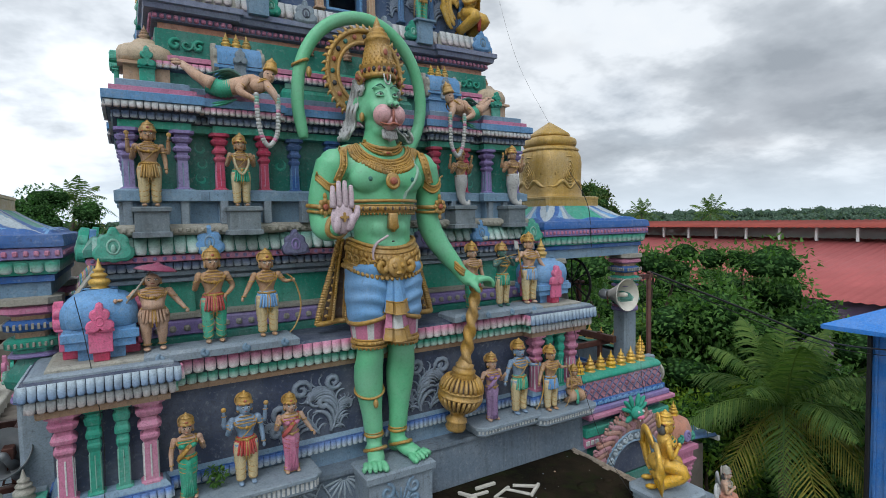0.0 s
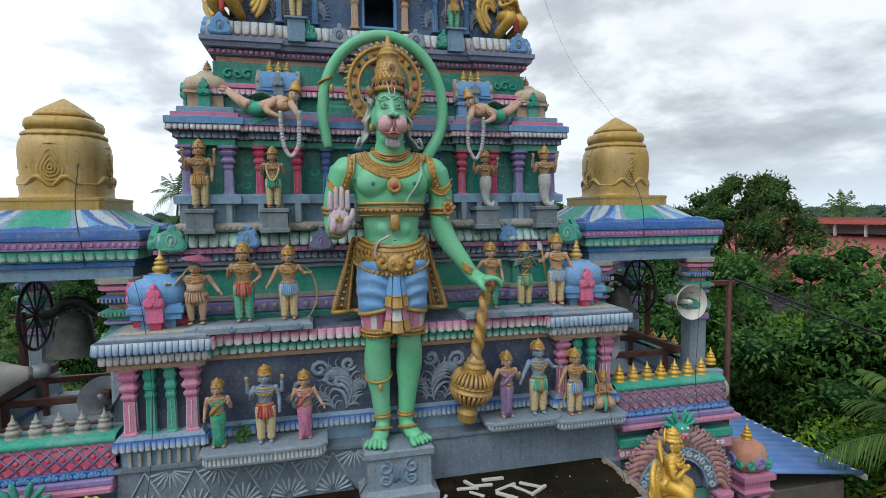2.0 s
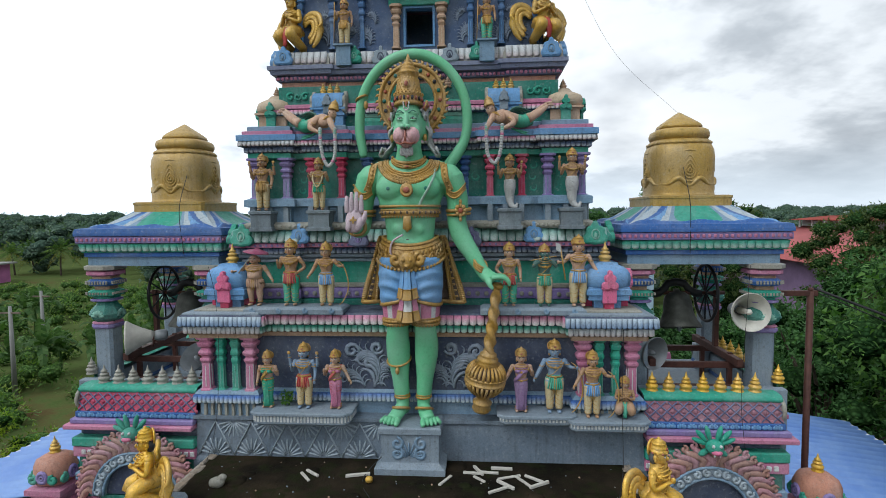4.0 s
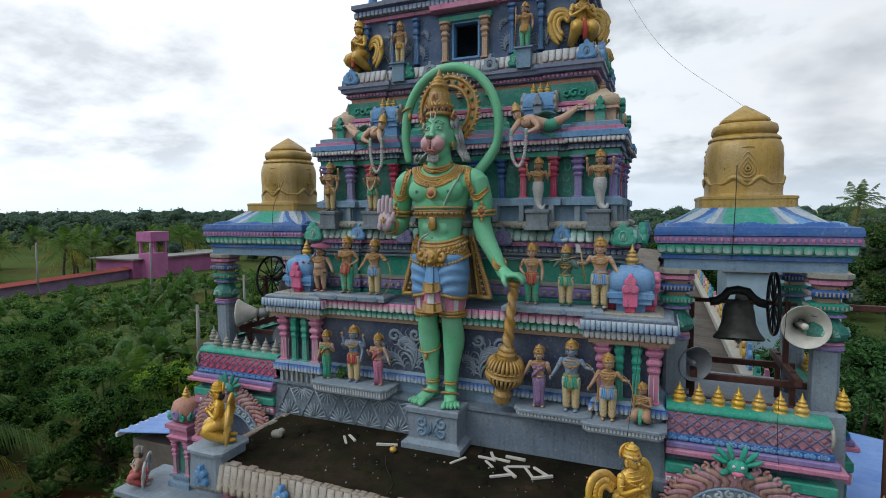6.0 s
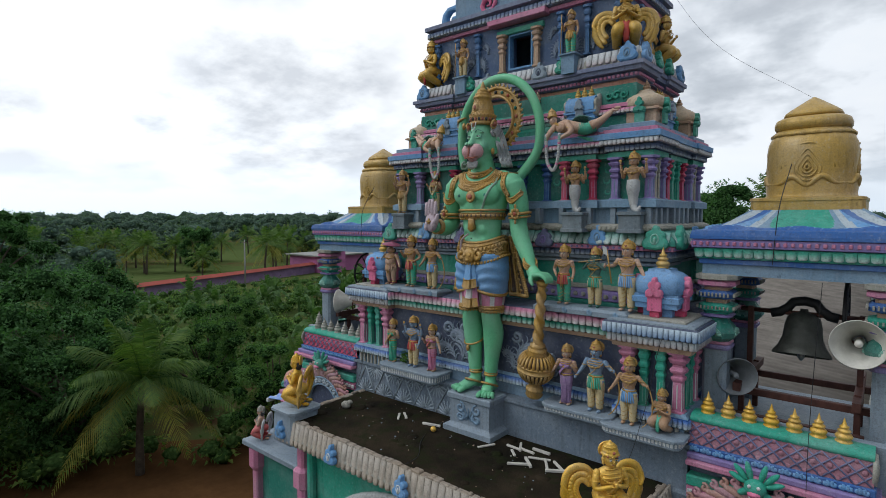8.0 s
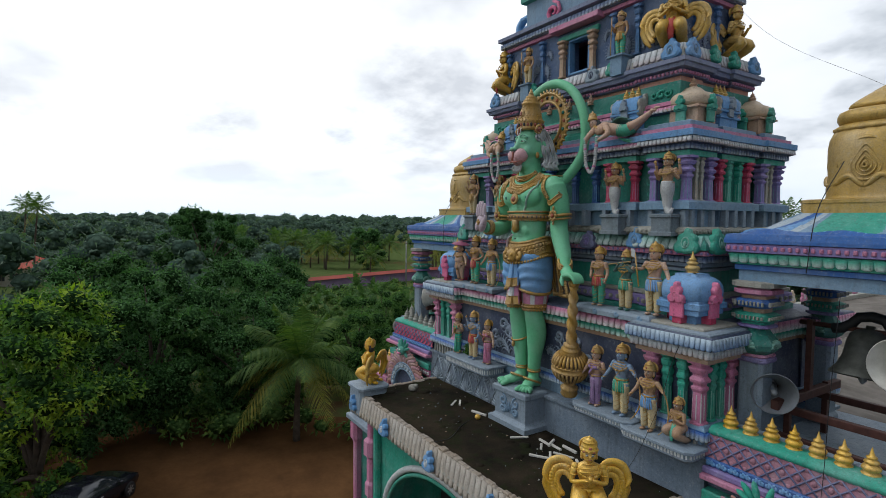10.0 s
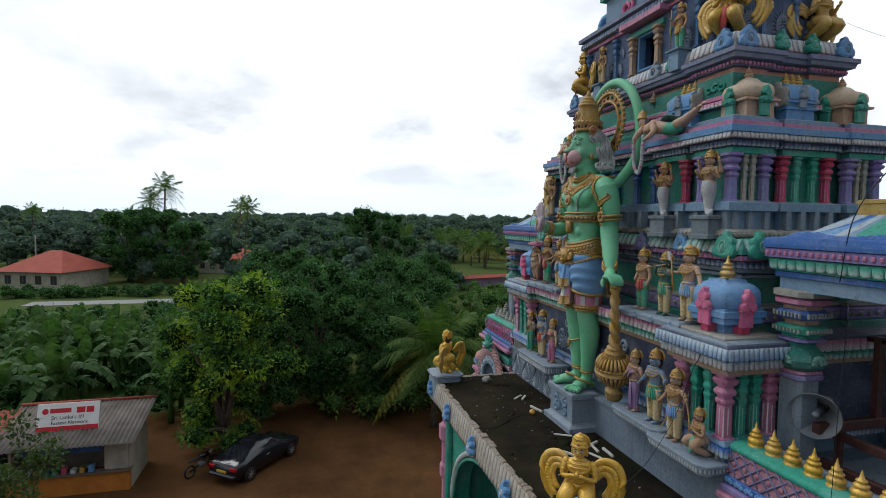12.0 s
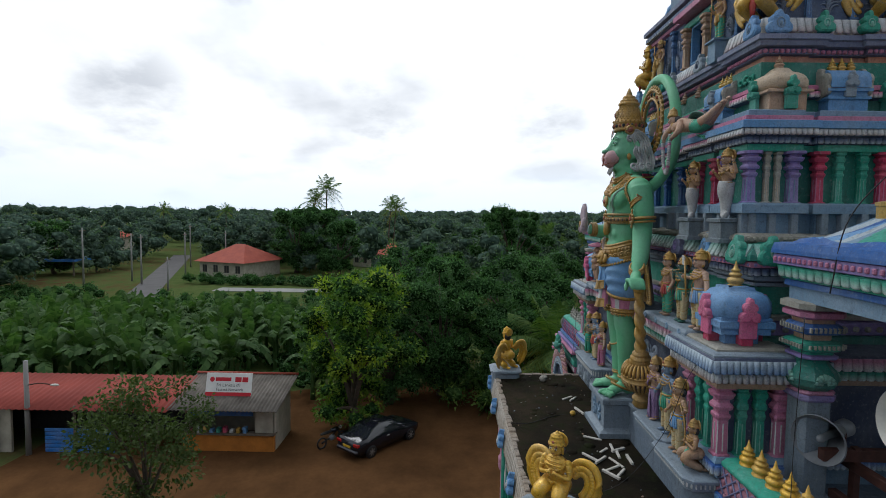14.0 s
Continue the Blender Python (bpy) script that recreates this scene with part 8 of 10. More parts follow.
    # scrolls along the belt and a pointed beaded lower edge
    for i in range(-5, 6):
        a = -math.pi / 2 + i * 0.27
        if abs(i) < 1:
            continue
        s.torus((0.412 * math.cos(a), 0.01 + 0.300 * math.sin(a), 1.94), 0.036, 0.011, 14, 6, 1, 1, (90, 0, math.degrees(a) + 90))
        s.blob((0.412 * math.cos(a), 0.01 + 0.305 * math.sin(a), 1.94), 0.018, 8, 6)
    # mask on the belt buckle, as plain knobs
    s.blob((0, -0.315, 1.95), (0.11, 0.045, 0.10), 14, 9)
    for sx in (-1, 1):
        s.blob((sx * 0.045, -0.35, 1.985), 0.026, 8, 6)
        comma(s, sx * 0.15, 1.96, -0.30, 0.075, 1.3, 90, sx, 0.02, 0.03)
    s.blob((0, -0.355, 1.92), (0.035, 0.02, 0.02), 8, 6)
    s.v[n_belt:] = [(x, y, z + 0.10 - 0.12 * max(0.0, -y / 0.31) ** 1.3) for x, y, z in s.v[n_belt:]]
    # blue draped cloth: swags over each thigh, striped under-layer with a gold knee band
    for sx in (-1, 1):
        s.use(CLOTH_B, True)
        keys = ((1.96, 0.155, 0.250, 0.265), (1.72, 0.180, 0.238, 0.286), (1.60, 0.188, 0.228, 0.274), (1.51, 0.190, 0.214, 0.256), (1.44, 0.188, 0.202, 0.240))
        rows, n = [], 56
        for j in range(41):
            q = j / 40 * (len(keys) - 1)
            k0 = min(int(q), len(keys) - 2)
            f = q - k0
            z, cx, rx, ry = (keys[k0][m] * (1 - f) + keys[k0 + 1][m] * f for m in range(4))
            ring = []
            for i in range(n):
                a = TAU * i / n
                c, d = math.cos(a), math.sin(a)
                out = 0.5 - 0.5 * c
                swag = z + 0.16 * (1 - d * d) ** 1.0 * (0.35 + 0.65 * (c < 0)) + 0.10 * out
                fold = math.sin(46 * swag + 0.5 * math.sin(2 * a))
                fold = 0.013 * (abs(fold) ** 0.8) * (1 if fold > 0 else -0.6) * (0.25 + 0.75 * max(0.0, -d) ** 0.5)
                hem = -0.05 * c * max(0.0, (j - 26) / 14)
                ring.append((sx * (cx + (rx + fold) * c), (ry + fold) * d, z + hem))
            rows.append(ring)
        vs = [p for r in rows for p in r]
        fs = [(j * n + i, (j + 1) * n + i, (j + 1) * n + (i + 1) % n, j * n + (i + 1) % n) for j in range(len(rows) - 1) for i in range(n)]
        if sx < 0:
            fs = [f[::-1] for f in fs]
        s.add(vs, fs, True)
        s.use(S_GOLD, True)
        lo = rows[-1]
        s.tube([Vector(p) for p in lo] + [Vector(lo[0])], 0.024, 8, True, 1.0)
        s.tube([Vector((p[0], p[1] * 0.99, p[2] + 0.045)) for p in lo] + [Vector((lo[0][0], lo[0][1] * 0.99, lo[0][2] + 0.045))], 0.010, 6)
        s.use(CLOTH_PK, True)
        white = s.use(WHITE).cur
        pink = s.use(CLOTH_PK).cur
        n2 = 54
        rings = []
        for z, r, y in ((1.48, 0.200, 0.0), (1.38, 0.192, 0.0), (1.29, 0.182, -0.004), (1.22, 0.172, -0.008)):
            rings.append([(sx * 0.184 + r * (1 + 0.035 * math.cos(18 * TAU * i / n2)) * math.cos(TAU * i / n2), y + 1.05 * r * (1 + 0.035 * math.cos(18 * TAU * i / n2)) * math.sin(TAU * i / n2), z) for i in range(n2)])
        vs = [p for r in rings for p in r]
        fs, ms = [], []
        for j in range(3):
            for i in range(n2):
                fs.append(((j + 1) * n2 + i, (j + 1) * n2 + (i + 1) % n2, j * n2 + (i + 1) % n2, j * n2 + i))
                ms.append(white if i % 9 < 3 else pink)
        s.add(vs, fs, True, ms)
        s.use(S_GOLD, True)
        for z, r in ((1.235, 0.012), (1.205, 0.022), (1.170, 0.012)):
            s.torus((sx * 0.184, -0.01, z), 0.168, r, 32, 6, 1.02, 1.08)
        for i in range(26):
            a = TAU * i / 26
            s.blob((sx * 0.184 + 0.184 * math.cos(a), -0.01 + 0.194 * math.sin(a), 1.205), (0.016, 0.016, 0.022), 6, 5)
            s.blob((sx * 0.184 + 0.170 * math.cos(a), -0.01 + 0.181 * math.sin(a), 1.155), (0.016, 0.010, 0.015), 6, 5)
    # front fall: two tiers of flat box pleats, each ending in a broad gold hem
    def fall(z0, z1, w0, w1, y, mats, hem):
        cut = ((-1.0, 0.050, 0.34), (-0.52, 0.018, 0.05), (-0.46, 0.042, 0.10), (-0.40, -0.006, 0.0), (0.0, -0.014, 0.0), (0.40, -0.006, 0.0), (0.46, 0.042, 0.10), (0.52, 0.018, 0.05), (1.0, 0.050, 0.34))
        top = 1 - hem / (z0 - z1)
        g = []
        for q, proud in ((0.0, 0.0), (0.3, 0.0), (0.6, 0.0), (top, 0.0), (top + 0.01, 0.010), (1.0, 0.012)):
            g.append([(u * (w0 + (w1 - w0) * q) * (1 + proud), y - 0.055 * q - proud + d * (0.5 + 0.9 * q), z0 + (z1 - z0) * q + 0.16 * lift * q * (z0 - z1)) for u, d, lift in cut])
        n0 = len(s.f)
        gold = s.use(S_GOLD, False).cur
        cloth = [s.use(m, False).cur for m in mats]
        s.sheet([r[::-1] for r in g[::-1]][::-1], 0.02, False, (0, -1, 0))
        for k in range(5 * 8):
            s.mi[n0 + k] = gold if k // 8 >= 3 else cloth[(k % 8) // 2 % len(cloth)]
        s.use(S_GOLD, True)
        for r in (g[4], g[5]):
            s.tube([(p[0], p[1] - 0.004, p[2]) for p in r], 0.007, 6)
    fall(1.86, 1.49, 0.075, 0.135, -0.300, (CLOTH_B,), 0.115)
    fall(1.54, 1.235, 0.090, 0.155, -0.292, (CLOTH_PK, WHITE, WHITE, CLOTH_PK), 0.115)
    # cape panels hanging behind on both sides: dark middle, broad beaded gold borders
    for sx in (-1, 1):
        def place(q, u):
            z = 2.18 - 0.80 * q
            x0, x1 = 0.33 + 0.02 * q, 0.43 + 0.20 * q ** 0.8
            return (sx * (x0 + (x1 - x0) * u), 0.17 + 0.035 * math.sin(5.5 * u) * q + 0.05 * q, z)
        g = [[place(j / 10, i / 8) for i in range(9)] for j in range(11)]
        gold, dark = s.use(S_GOLD, True).cur, s.use(BROWN, True).cur
        n0 = len(s.f)
        s.sheet(g if sx > 0 else [r[::-1] for r in g], 0.03, True, (0, -1, 0))
        for k in range(80):
            i = k % 8 if sx > 0 else 7 - k % 8
            s.mi[n0 + k] = gold if i in (0, 4, 5, 7) else dark
        s.use(S_GOLD, True)
        for j in range(34):
            q = j / 33
            for u, r in ((1.0, 0.026), (0.56, 0.022), (0.03, 0.018)):
                p = place(q, u)
                s.blob((p[0], p[1] - 0.02, p[2]), (r, 0.02, 0.018), 7, 5)
            if j % 3 == 0:
                p = place(q, 0.8)
                s.blob((p[0], p[1] - 0.018, p[2]), (0.016, 0.012, 0.016), 7, 5)
        s.tube([(p[0], p[1] - 0.015, p[2]) for p in g[-1]], 0.028, 7)
    # leg chains and anklets
    for sx in (-1, 1):
        s.use(S_GOLD, True)
        if sx < 0:
            s.torus((sx * 0.165, 0.035, 0.70), 0.142, 0.013, 26, 6, 1, 1, (20, sx * 6, 0))
            s.blob((sx * 0.163, -0.115, 0.60), (0.026, 0.026, 0.045), 10, 8)
        s.torus((sx * 0.130, 0.035, 0.25), 0.086, 0.016, 22, 6)
        s.torus((sx * 0.131, 0.035, 0.28), 0.086, 0.010, 22, 6)
        s.torus((sx * 0.140, -0.01, 0.115), 0.104, 0.018, 22, 6, 0.95, 1.35, (-22, 0, 0))
    # bell ring on the tail
    s.torus((-0.70, 0.40, 3.90), 0.085, 0.015, 18, 6, 1, 1, (0, -22, 0))
    s.blob((-0.63, 0.33, 3.80), (0.03, 0.03, 0.055), 10, 8)
    # slimmer waist and shoulders
    slim = []
    for x, y, z in s.v:
        up = min(1.0, max(0.0, (z - 0.95) / 0.25))
        arm = min(1.0, max(0.0, (abs(x) - 0.52) / 0.10)) * min(1.0, max(0.0, (2.35 - z) / 0.4))
        k = 1 - 0.085 * up * (1 - arm)
        # narrower face under the crown
        head = min(1.0, max(0.0, (z - 3.13) / 0.10)) * (1.0 if abs(x) < 0.46 and y < 0.29 else 0.0)
        k *= 1 - (0.105 if z < 3.69 else 0.03) * head
        slim.append((x * k, y, z))
    s.v = slim
    return s


thing("great_statue", great_statue(), (0.01, 0.075, 9.265), "towering green monkey-god statue in blue and gold dress, palm raised", "statue")


def mace():
    """A gold mace, bulb down: bulb with separate ribs, moulded foot, twisted shaft."""
    m = holder("mace", (0, 0, 0), "gold-painted mace with ribbed bulb and twisted shaft beside the statue", "mace")
    n, rows = 20, 44
    vs, fs = [], []
    for j in range(rows):
        t = j / (rows - 1)
        for i in range(n):
            a = TAU * i / n
            r = (0.052 + 0.012 * (1 - t)) * (1 + 0.24 * math.cos(2 * a + 30 * t))
            vs.append((r * math.cos(a), r * math.sin(a), 0.72 + 0.84 * t))
    for j in range(rows - 1):
        for i in range(n):
            k = (i + 1) % n
            fs.append((j * n + i, j * n + k, (j + 1) * n + k, (j + 1) * n + i))
    s = Shape().use(S_GOLD, True)
    s.add(vs, fs, True)
    part("shaft", s, m, "twisted gold shaft")
    part("knob", Shape().use(S_GOLD, True).lathe([(0.06, 1.54), (0.072, 1.56), (0.07, 1.59), (0.05, 1.605)], 16), m)
    part("foot", Shape().use(S_GOLD, True).lathe([(0.03, 0), (0.095, 0.015), (0.115, 0.05), (0.10, 0.10), (0.115, 0.115), (0.115, 0.14), (0.075, 0.165), (0.08, 0.20), (0.14, 0.25), (0.15, 0.26)], 40), m)
    part("neck", Shape().use(S_GOLD, True).lathe([(0.16, 0.612), (0.115, 0.645), (0.125, 0.66), (0.125, 0.69), (0.095, 0.705), (0.10, 0.72), (0.10, 0.745), (0.065, 0.77), (0.06, 0.80)], 40), m)
    # solid body in dark brown, colour standing for shade inside the openings
    part("bulb", Shape().use(BROWN, True).lathe([(0.14, 0.25), (0.195, 0.335), (0.218, 0.42), (0.22, 0.46), (0.20, 0.545), (0.145, 0.622)], 40), m, "solid dark brown body behind the ribs, painted as the hollow's shade")
    part("girdle", Shape().use(S_GOLD, True).lathe([(0.225, 0.395), (0.245, 0.40), (0.247, 0.415), (0.236, 0.42), (0.240, 0.445), (0.236, 0.462), (0.247, 0.468), (0.245, 0.483), (0.225, 0.488)], 44), m, "gold band round the bulb")
    up = Shape().use(S_GOLD, True).tube([(0.145, 0, 0.62), (0.183, 0, 0.59), (0.212, 0, 0.545), (0.232, 0, 0.48)], [0.012, 0.018, 0.020, 0.020], 7).mesh("rib")
    lo = Shape().use(S_GOLD, True).tube([(0.145, 0, 0.255), (0.185, 0, 0.30), (0.215, 0, 0.345), (0.232, 0, 0.40)], [0.011, 0.016, 0.018, 0.018], 7).mesh("rib")
    for k in range(26):
        put("rib", up, m, 0, 0, 0, 360 / 26 * k)
        put("rib", lo, m, 0, 0, 0, 360 / 26 * k)
    return m


mc = mace()
mc.matrix_basis = Matrix.Translation((0.83, 0.115, 9.33)) @ Matrix.Rotation(radians(7.3), 4, "Y") @ Matrix.Rotation(radians(5.8), 4, "X")

# ---- halls behind the tower ----
ASB = plain("grey_corrugated_sheet", (0.20, 0.18, 0.16), 0.9, 0, 0.25, 1.2, 0.2, (0.11, 0.098, 0.085), 0.01, 0.1)
SHEET_B = plain("blue_roof_sheet", (0.13, 0.25, 0.58), 0.45, 0.1, 0.1, 1.5, 0.05, (0.20, 0.33, 0.62))
SHEET_R = plain("red_roof_sheet", (0.30, 0.070, 0.055), 0.8, 0.0, 0.15, 0.4, 0.1, (0.22, 0.055, 0.045), 0.01, 0.1)
SHEET_P = plain("rose_red_roof_sheet", (0.40, 0.11, 0.11), 0.6, 0.0, 0.12, 0.3, 0.1, (0.32, 0.09, 0.09), 0.01, 0.15)
PLAST = plain("pale_plaster", (0.50, 0.46, 0.38), 0.9, 0, 0.15, 1.5)
BLUEW = paint("bright_blue_wall_paint", (0.03, 0.20, 0.62), rough=0.45, dirt=0.3)
WOOD = plain("weathered_wood", (0.20, 0.16, 0.12), 0.9, 0, 0.25, 3)
ORANGEW = plain("orange_wall_paint", (0.55, 0.20, 0.03), 0.8, 0, 0.15, 2)
TILE_R = plain("red_clay_tiles", (0.40, 0.085, 0.05), 0.8, 0, 0.2, 0.8, 0.3, (0.30, 0.06, 0.04))
ASPH = plain("asphalt", (0.12, 0.115, 0.115), 0.95, 0, 0.12, 0.4)
LOT = plain("pale_concrete", (0.30, 0.30, 0.29), 0.9, 0, 0.12, 0.3)


def corrugated(s, x0, x1, y0, y1, z, drop_x=0.0, drop_y=0.0, pitch=0.22, amp=0.025, along="x"):
    """A corrugated sheet whose ribs run along x or y; drops are height lost towards x1 or y1."""
    if along == "x":
        n = int(abs(y1 - y0) / pitch) * 4
        g = [[(x, y0 + (y1 - y0) * k / n, z - drop_x * (0 if x == x0 else 1) - drop_y * k / n + amp * math.sin(k * math.pi / 2)) for x in (x0, x1)] for k in range(n + 1)]
    else:
        n = int(abs(x1 - x0) / pitch) * 4
        g = [[(x0 + (x1 - x0) * k / n, y, z - drop_y * (0 if y == y0 else 1) - drop_x * k / n + amp * math.sin(k * math.pi / 2)) for k in range(n + 1)] for y in (y0, y1)]
    s.sheet(g, 0.02, True, (0, 0, 1))
    return s


hall = holder("main_hall", (0, 20, 0), "long temple hall with grey sheet roof and painted parapets", "temple hall")
H0 = pose(0, -20, 0)
part("hall_wall", Shape().use(ASB, False).at(H0).box(-4.3, 4.3, 3.3, 43, 0, 8.15, 0.02), hall)
for sx in (-1, 1):
    s = Shape().use(ASB, True).at(H0 if sx > 0 else H0 @ Matrix.Diagonal((-1, 1, 1, 1)))
    corrugated(s, 0.0, 4.2, 3.35, 42.8, 8.75, 0.45, 0, 0.30, 0.03)
    part("hall_roof", s, hall, "grey corrugated roof slope")
    s = Shape().use(SAND, False).at(H0).box(sx * 4.2, sx * 4.5, 3.3, 43, 8.0, 8.5, 0.02)
    part("parapet", s, hall, "parapet with painted bands")
    for k in range(40):
        m = (PINK, TEAL, BLUE, GOLD, CREAM)[k % 5]
        part("parapet_ornament", kudu_mesh(0.5, 0.6, m, WHITE), hall).matrix_basis = pose(sx * 4.4, 4.2 + k * 0.98 - 20, 8.45, 0, 0, 90)
    a = holder("side_hall", (sx * 7.7, 14, 0), "low side hall with blue ribbed sheet roof", "temple hall", "side halls")
    S0 = pose(-sx * 7.7, -14, 0) @ (Matrix() if sx > 0 else Matrix.Diagonal((-1, 1, 1, 1)))
    s = Shape().use(SHEET_B, True).at(S0)
    corrugated(s, 4.55, 10.8, 3.3, 9.0, 6.75, 0.85, 0, 0.30, 0.05)
    part("blue_roof", s, a, "blue and white ribbed roof sheet")
    s = Shape().use(ASB, False).at(S0).box(4.6, 10.5, 3.5, 8.8, 0, 5.7, 0.02)
    part("hall_wall", s, a)
    s = Shape().use(WHITE, False).at(S0).box(10.74, 10.83, 3.25, 9.0, 5.78, 5.9, 0.01)
    part("fascia", s, a)
end = holder("rear_building", (-9, 52, 0), "rear building with tan corrugated roof beyond the hall", "building")
s = Shape().use(ASB, True)
corrugated(s, -8, 8, -3, 4, 9.4, 0, -1.4, 0.4, 0.04, "y")
part("roof", s, end)
part("wall", Shape().use(ASB, False).box(-7.6, 7.6, -2.6, 3.8, 0, 9.3, 0.02), end)
lb = holder("blue_house", (9.5, 34, 0), "pale blue two-storey house behind the side hall", "house")
PBLUE = plain("pale_blue_plaster", (0.40, 0.55, 0.66), 0.8, 0, 0.12, 1.0)
part("wall", Shape().use(PBLUE, False).box(-3, 3, -3, 3, 0, 8.0, 0.02), lb)
part("roof", Shape().use(LOT, False).box(-3.3, 3.3, -3.3, 3.3, 8.0, 8.25, 0.03), lb)
for x in (-2, 0, 2):
    part("window", Shape().use(DARK, False).box(x - 0.5, x + 0.5, -3.04, -2.98, 5.4, 6.8, 0.02), lb)
    part("railing", Shape().use(WHITE, False).box(x - 0.95, x + 0.95, -3.35, -3.25, 8.25, 8.9, 0.03), lb)

# blue hut by the gate
hut = holder("blue_hut", (13.4, -2.0, 0), "tall bright blue sheet-walled hut with overhanging blue roof", "hut")
s = Shape().use(BLUEW, True)
s.use(BLUEW, False).box(-1.9, 1.9, -2.3, 2.3, 0, 9.1, 0.02)
part("hut_wall", s, hut, "ribbed blue wall")
hut_rib = Shape().use(BLUEW, False).box(-0.03, 0.03, -0.03, 0.0, 0.0, 9.05, 0.008).mesh("rib")
for k in range(23):
    put("rib", hut_rib, hut, -1.90, -2.2 + 0.2 * k, 0, -90)
    if k < 19:
        put("rib", hut_rib, hut, -1.8 + 0.2 * k, 2.30, 0, 180)
s = Shape().use(BLUEW, False).ring(rect(-2.9, 2.9, -3.2, 2.85), [(0, 9.15), (0, 9.24), (-1.6, 9.95), (-2.2, 10.1)])
part("hut_roof", s, hut, "overhanging blue roof")
part("hut_corner_post", Shape().use(BLACK, False).box(-1.98, -1.90, 2.28, 2.36, 0, 9.0, 0.01), hut)

# brown post and cables
po_ = holder("steel_post", (5.05, 0.93, 7.0), "red-brown painted steel post with an arm carrying cables", "post")
part("post_tube", Shape().use(STEEL, True).tube([(0, 0, -0.8), (0, 0, 3.68)], 0.040, 12), po_)
part("arm", Shape().use(STEEL, False).box(-0.62, 0.08, -0.03, 0.03, 3.62, 3.69, 0.006), po_)
part("insulator", Shape().use(STEEL, True).lathe([(0.03, 3.68), (0.035, 3.70), (0.03, 3.72), (0.01, 3.73)], 10), po_)


WIRE = plain("dull_grey_wire", (0.22, 0.22, 0.22), 0.7)


def cable(pts, r, label):
    s = Shape().use(WIRE if r < 0.002 else BLACK, True).tube(bend(pts, 8), r, 6)
    return thing("cable", s, (0, 0, 0), label, "cable")


cable([(5.09, 0.95, 10.72), (7.0, 0.2, 9.9), (8.8, -0.1, 9.25), (11.45, -0.4, 8.75)], 0.018, "black overhead cable sagging from the post to the hut")
cable([(5.09, 0.95, 10.68), (7.0, 0.3, 9.80), (9.0, 0.0, 9.12), (11.45, -0.3, 8.6)], 0.008, "thin black cable sagging from the post to the hut")
cable([(1.9, 0.9, 15.0), (2.62, 1.22, 13.85), (3.62, 1.67, 13.1)], 0.0016, "thin wire slung from the tower to the dome tip")
cable([(2.5, 0.16, 10.56), (2.46, -0.05, 10.2), (2.4, -0.25, 9.6), (2.3, -0.7, 9.0), (2.0, -1.45, 8.75)], 0.003, "thin wire hanging down past the shrine")
cable([(-0.18, -0.02, 9.22), (-0.15, 0.11, 9.0), (-0.50, -0.35, 8.735), (-0.35, -0.8, 8.73), (-0.05, -1.2, 8.735), (0.02, -1.49, 8.76)], 0.005, "thin wire lying across the porch roof")
cable([(-2.50, 0.10, 11.1), (-2.44, 0.12, 10.7), (-2.36, 0.0, 10.0), (-2.4, -0.05, 9.2), (-2.45, -0.2, 8.8)], 0.003, "thin wire hanging down the shrine and pilasters")
cable([(3.9, 0.1, 11.1), (3.86, 0.1, 10.2), (3.84, 0.1, 9.5), (3.85, -0.02, 8.9), (3.86, -0.1, 8.3)], 0.003, "thin wire hanging in front of the pavilion")
cable([(3.50, 1.1, 12.3), (3.45, 0.7, 11.8), (3.42, 0.6, 11.2)], 0.005, "thin wire down the gold dome")
cable([(-3.30, 1.1, 12.3), (-3.2, 0.7, 11.8), (-3.1, 0.6, 11.2)], 0.005, "thin wire down the gold dome")

# litter on the porch roof
STICK = plain("white_strip", (0.56, 0.54, 0.49), 0.6, 0, 0.08, 12)
sticks = ((0.43, -0.40, 0.25, 61), (0.74, -0.22, 0.23, -5), (0.80, -0.16, 0.22, -62), (0.81, -0.35, 0.18, -45), (0.92, -0.20, 0.22, -5), (1.07, -0.10, 0.25, -2),
          (1.15, -0.29, 0.28, 21), (1.02, -0.58, 0.26, 33), (1.10, -0.47, 0.25, -44), (1.30, -0.38, 0.28, -56), (1.44, -0.33, 0.28, -37), (1.47, -0.45, 0.26, 33),
          (-1.18, -0.40, 0.24, -51), (-1.12, -0.32, 0.22, -37), (-0.58, -0.34, 0.28, 15))
for i, (x, y, L, a) in enumerate(sticks):
    thing("strip", Shape().use(STICK, False).box(-L / 2, L / 2, -0.016, 0.016, 0, 0.02 + 0.006 * (i % 3), 0.004), (x, y, 8.722), "broken white strip lying on the dark porch roof", "strip", "white strips", "", a)
rr = random.Random(12)
db = Shape().use(STICK, True)
for k in range(70):
    x, y, r = rr.uniform(-2.4, 2.4), rr.uniform(-1.40, 0.05), rr.uniform(0.004, 0.013)
    db.use((SAND, TAN, MOSS, GREY)[k % 4], True).blob((x, y, 8.722 + r * 0.4), (r, r * rr.uniform(0.6, 1.3), r * 0.7), 6, 4)
for k in range(26):
    x, y, r = rr.uniform(-2.35, 2.35), rr.uniform(-1.35, 0.0), rr.uniform(0.04, 0.13)
    db.use(ROOF, True).blob((x, y, 8.715), (r, r * rr.uniform(0.6, 1.2), rr.uniform(0.012, 0.03)), 9, 5)
thing("debris", db, (0, 0, 0), "chips, pebbles and dirt crusts scattered on the porch roof", "debris", kind="stuff")
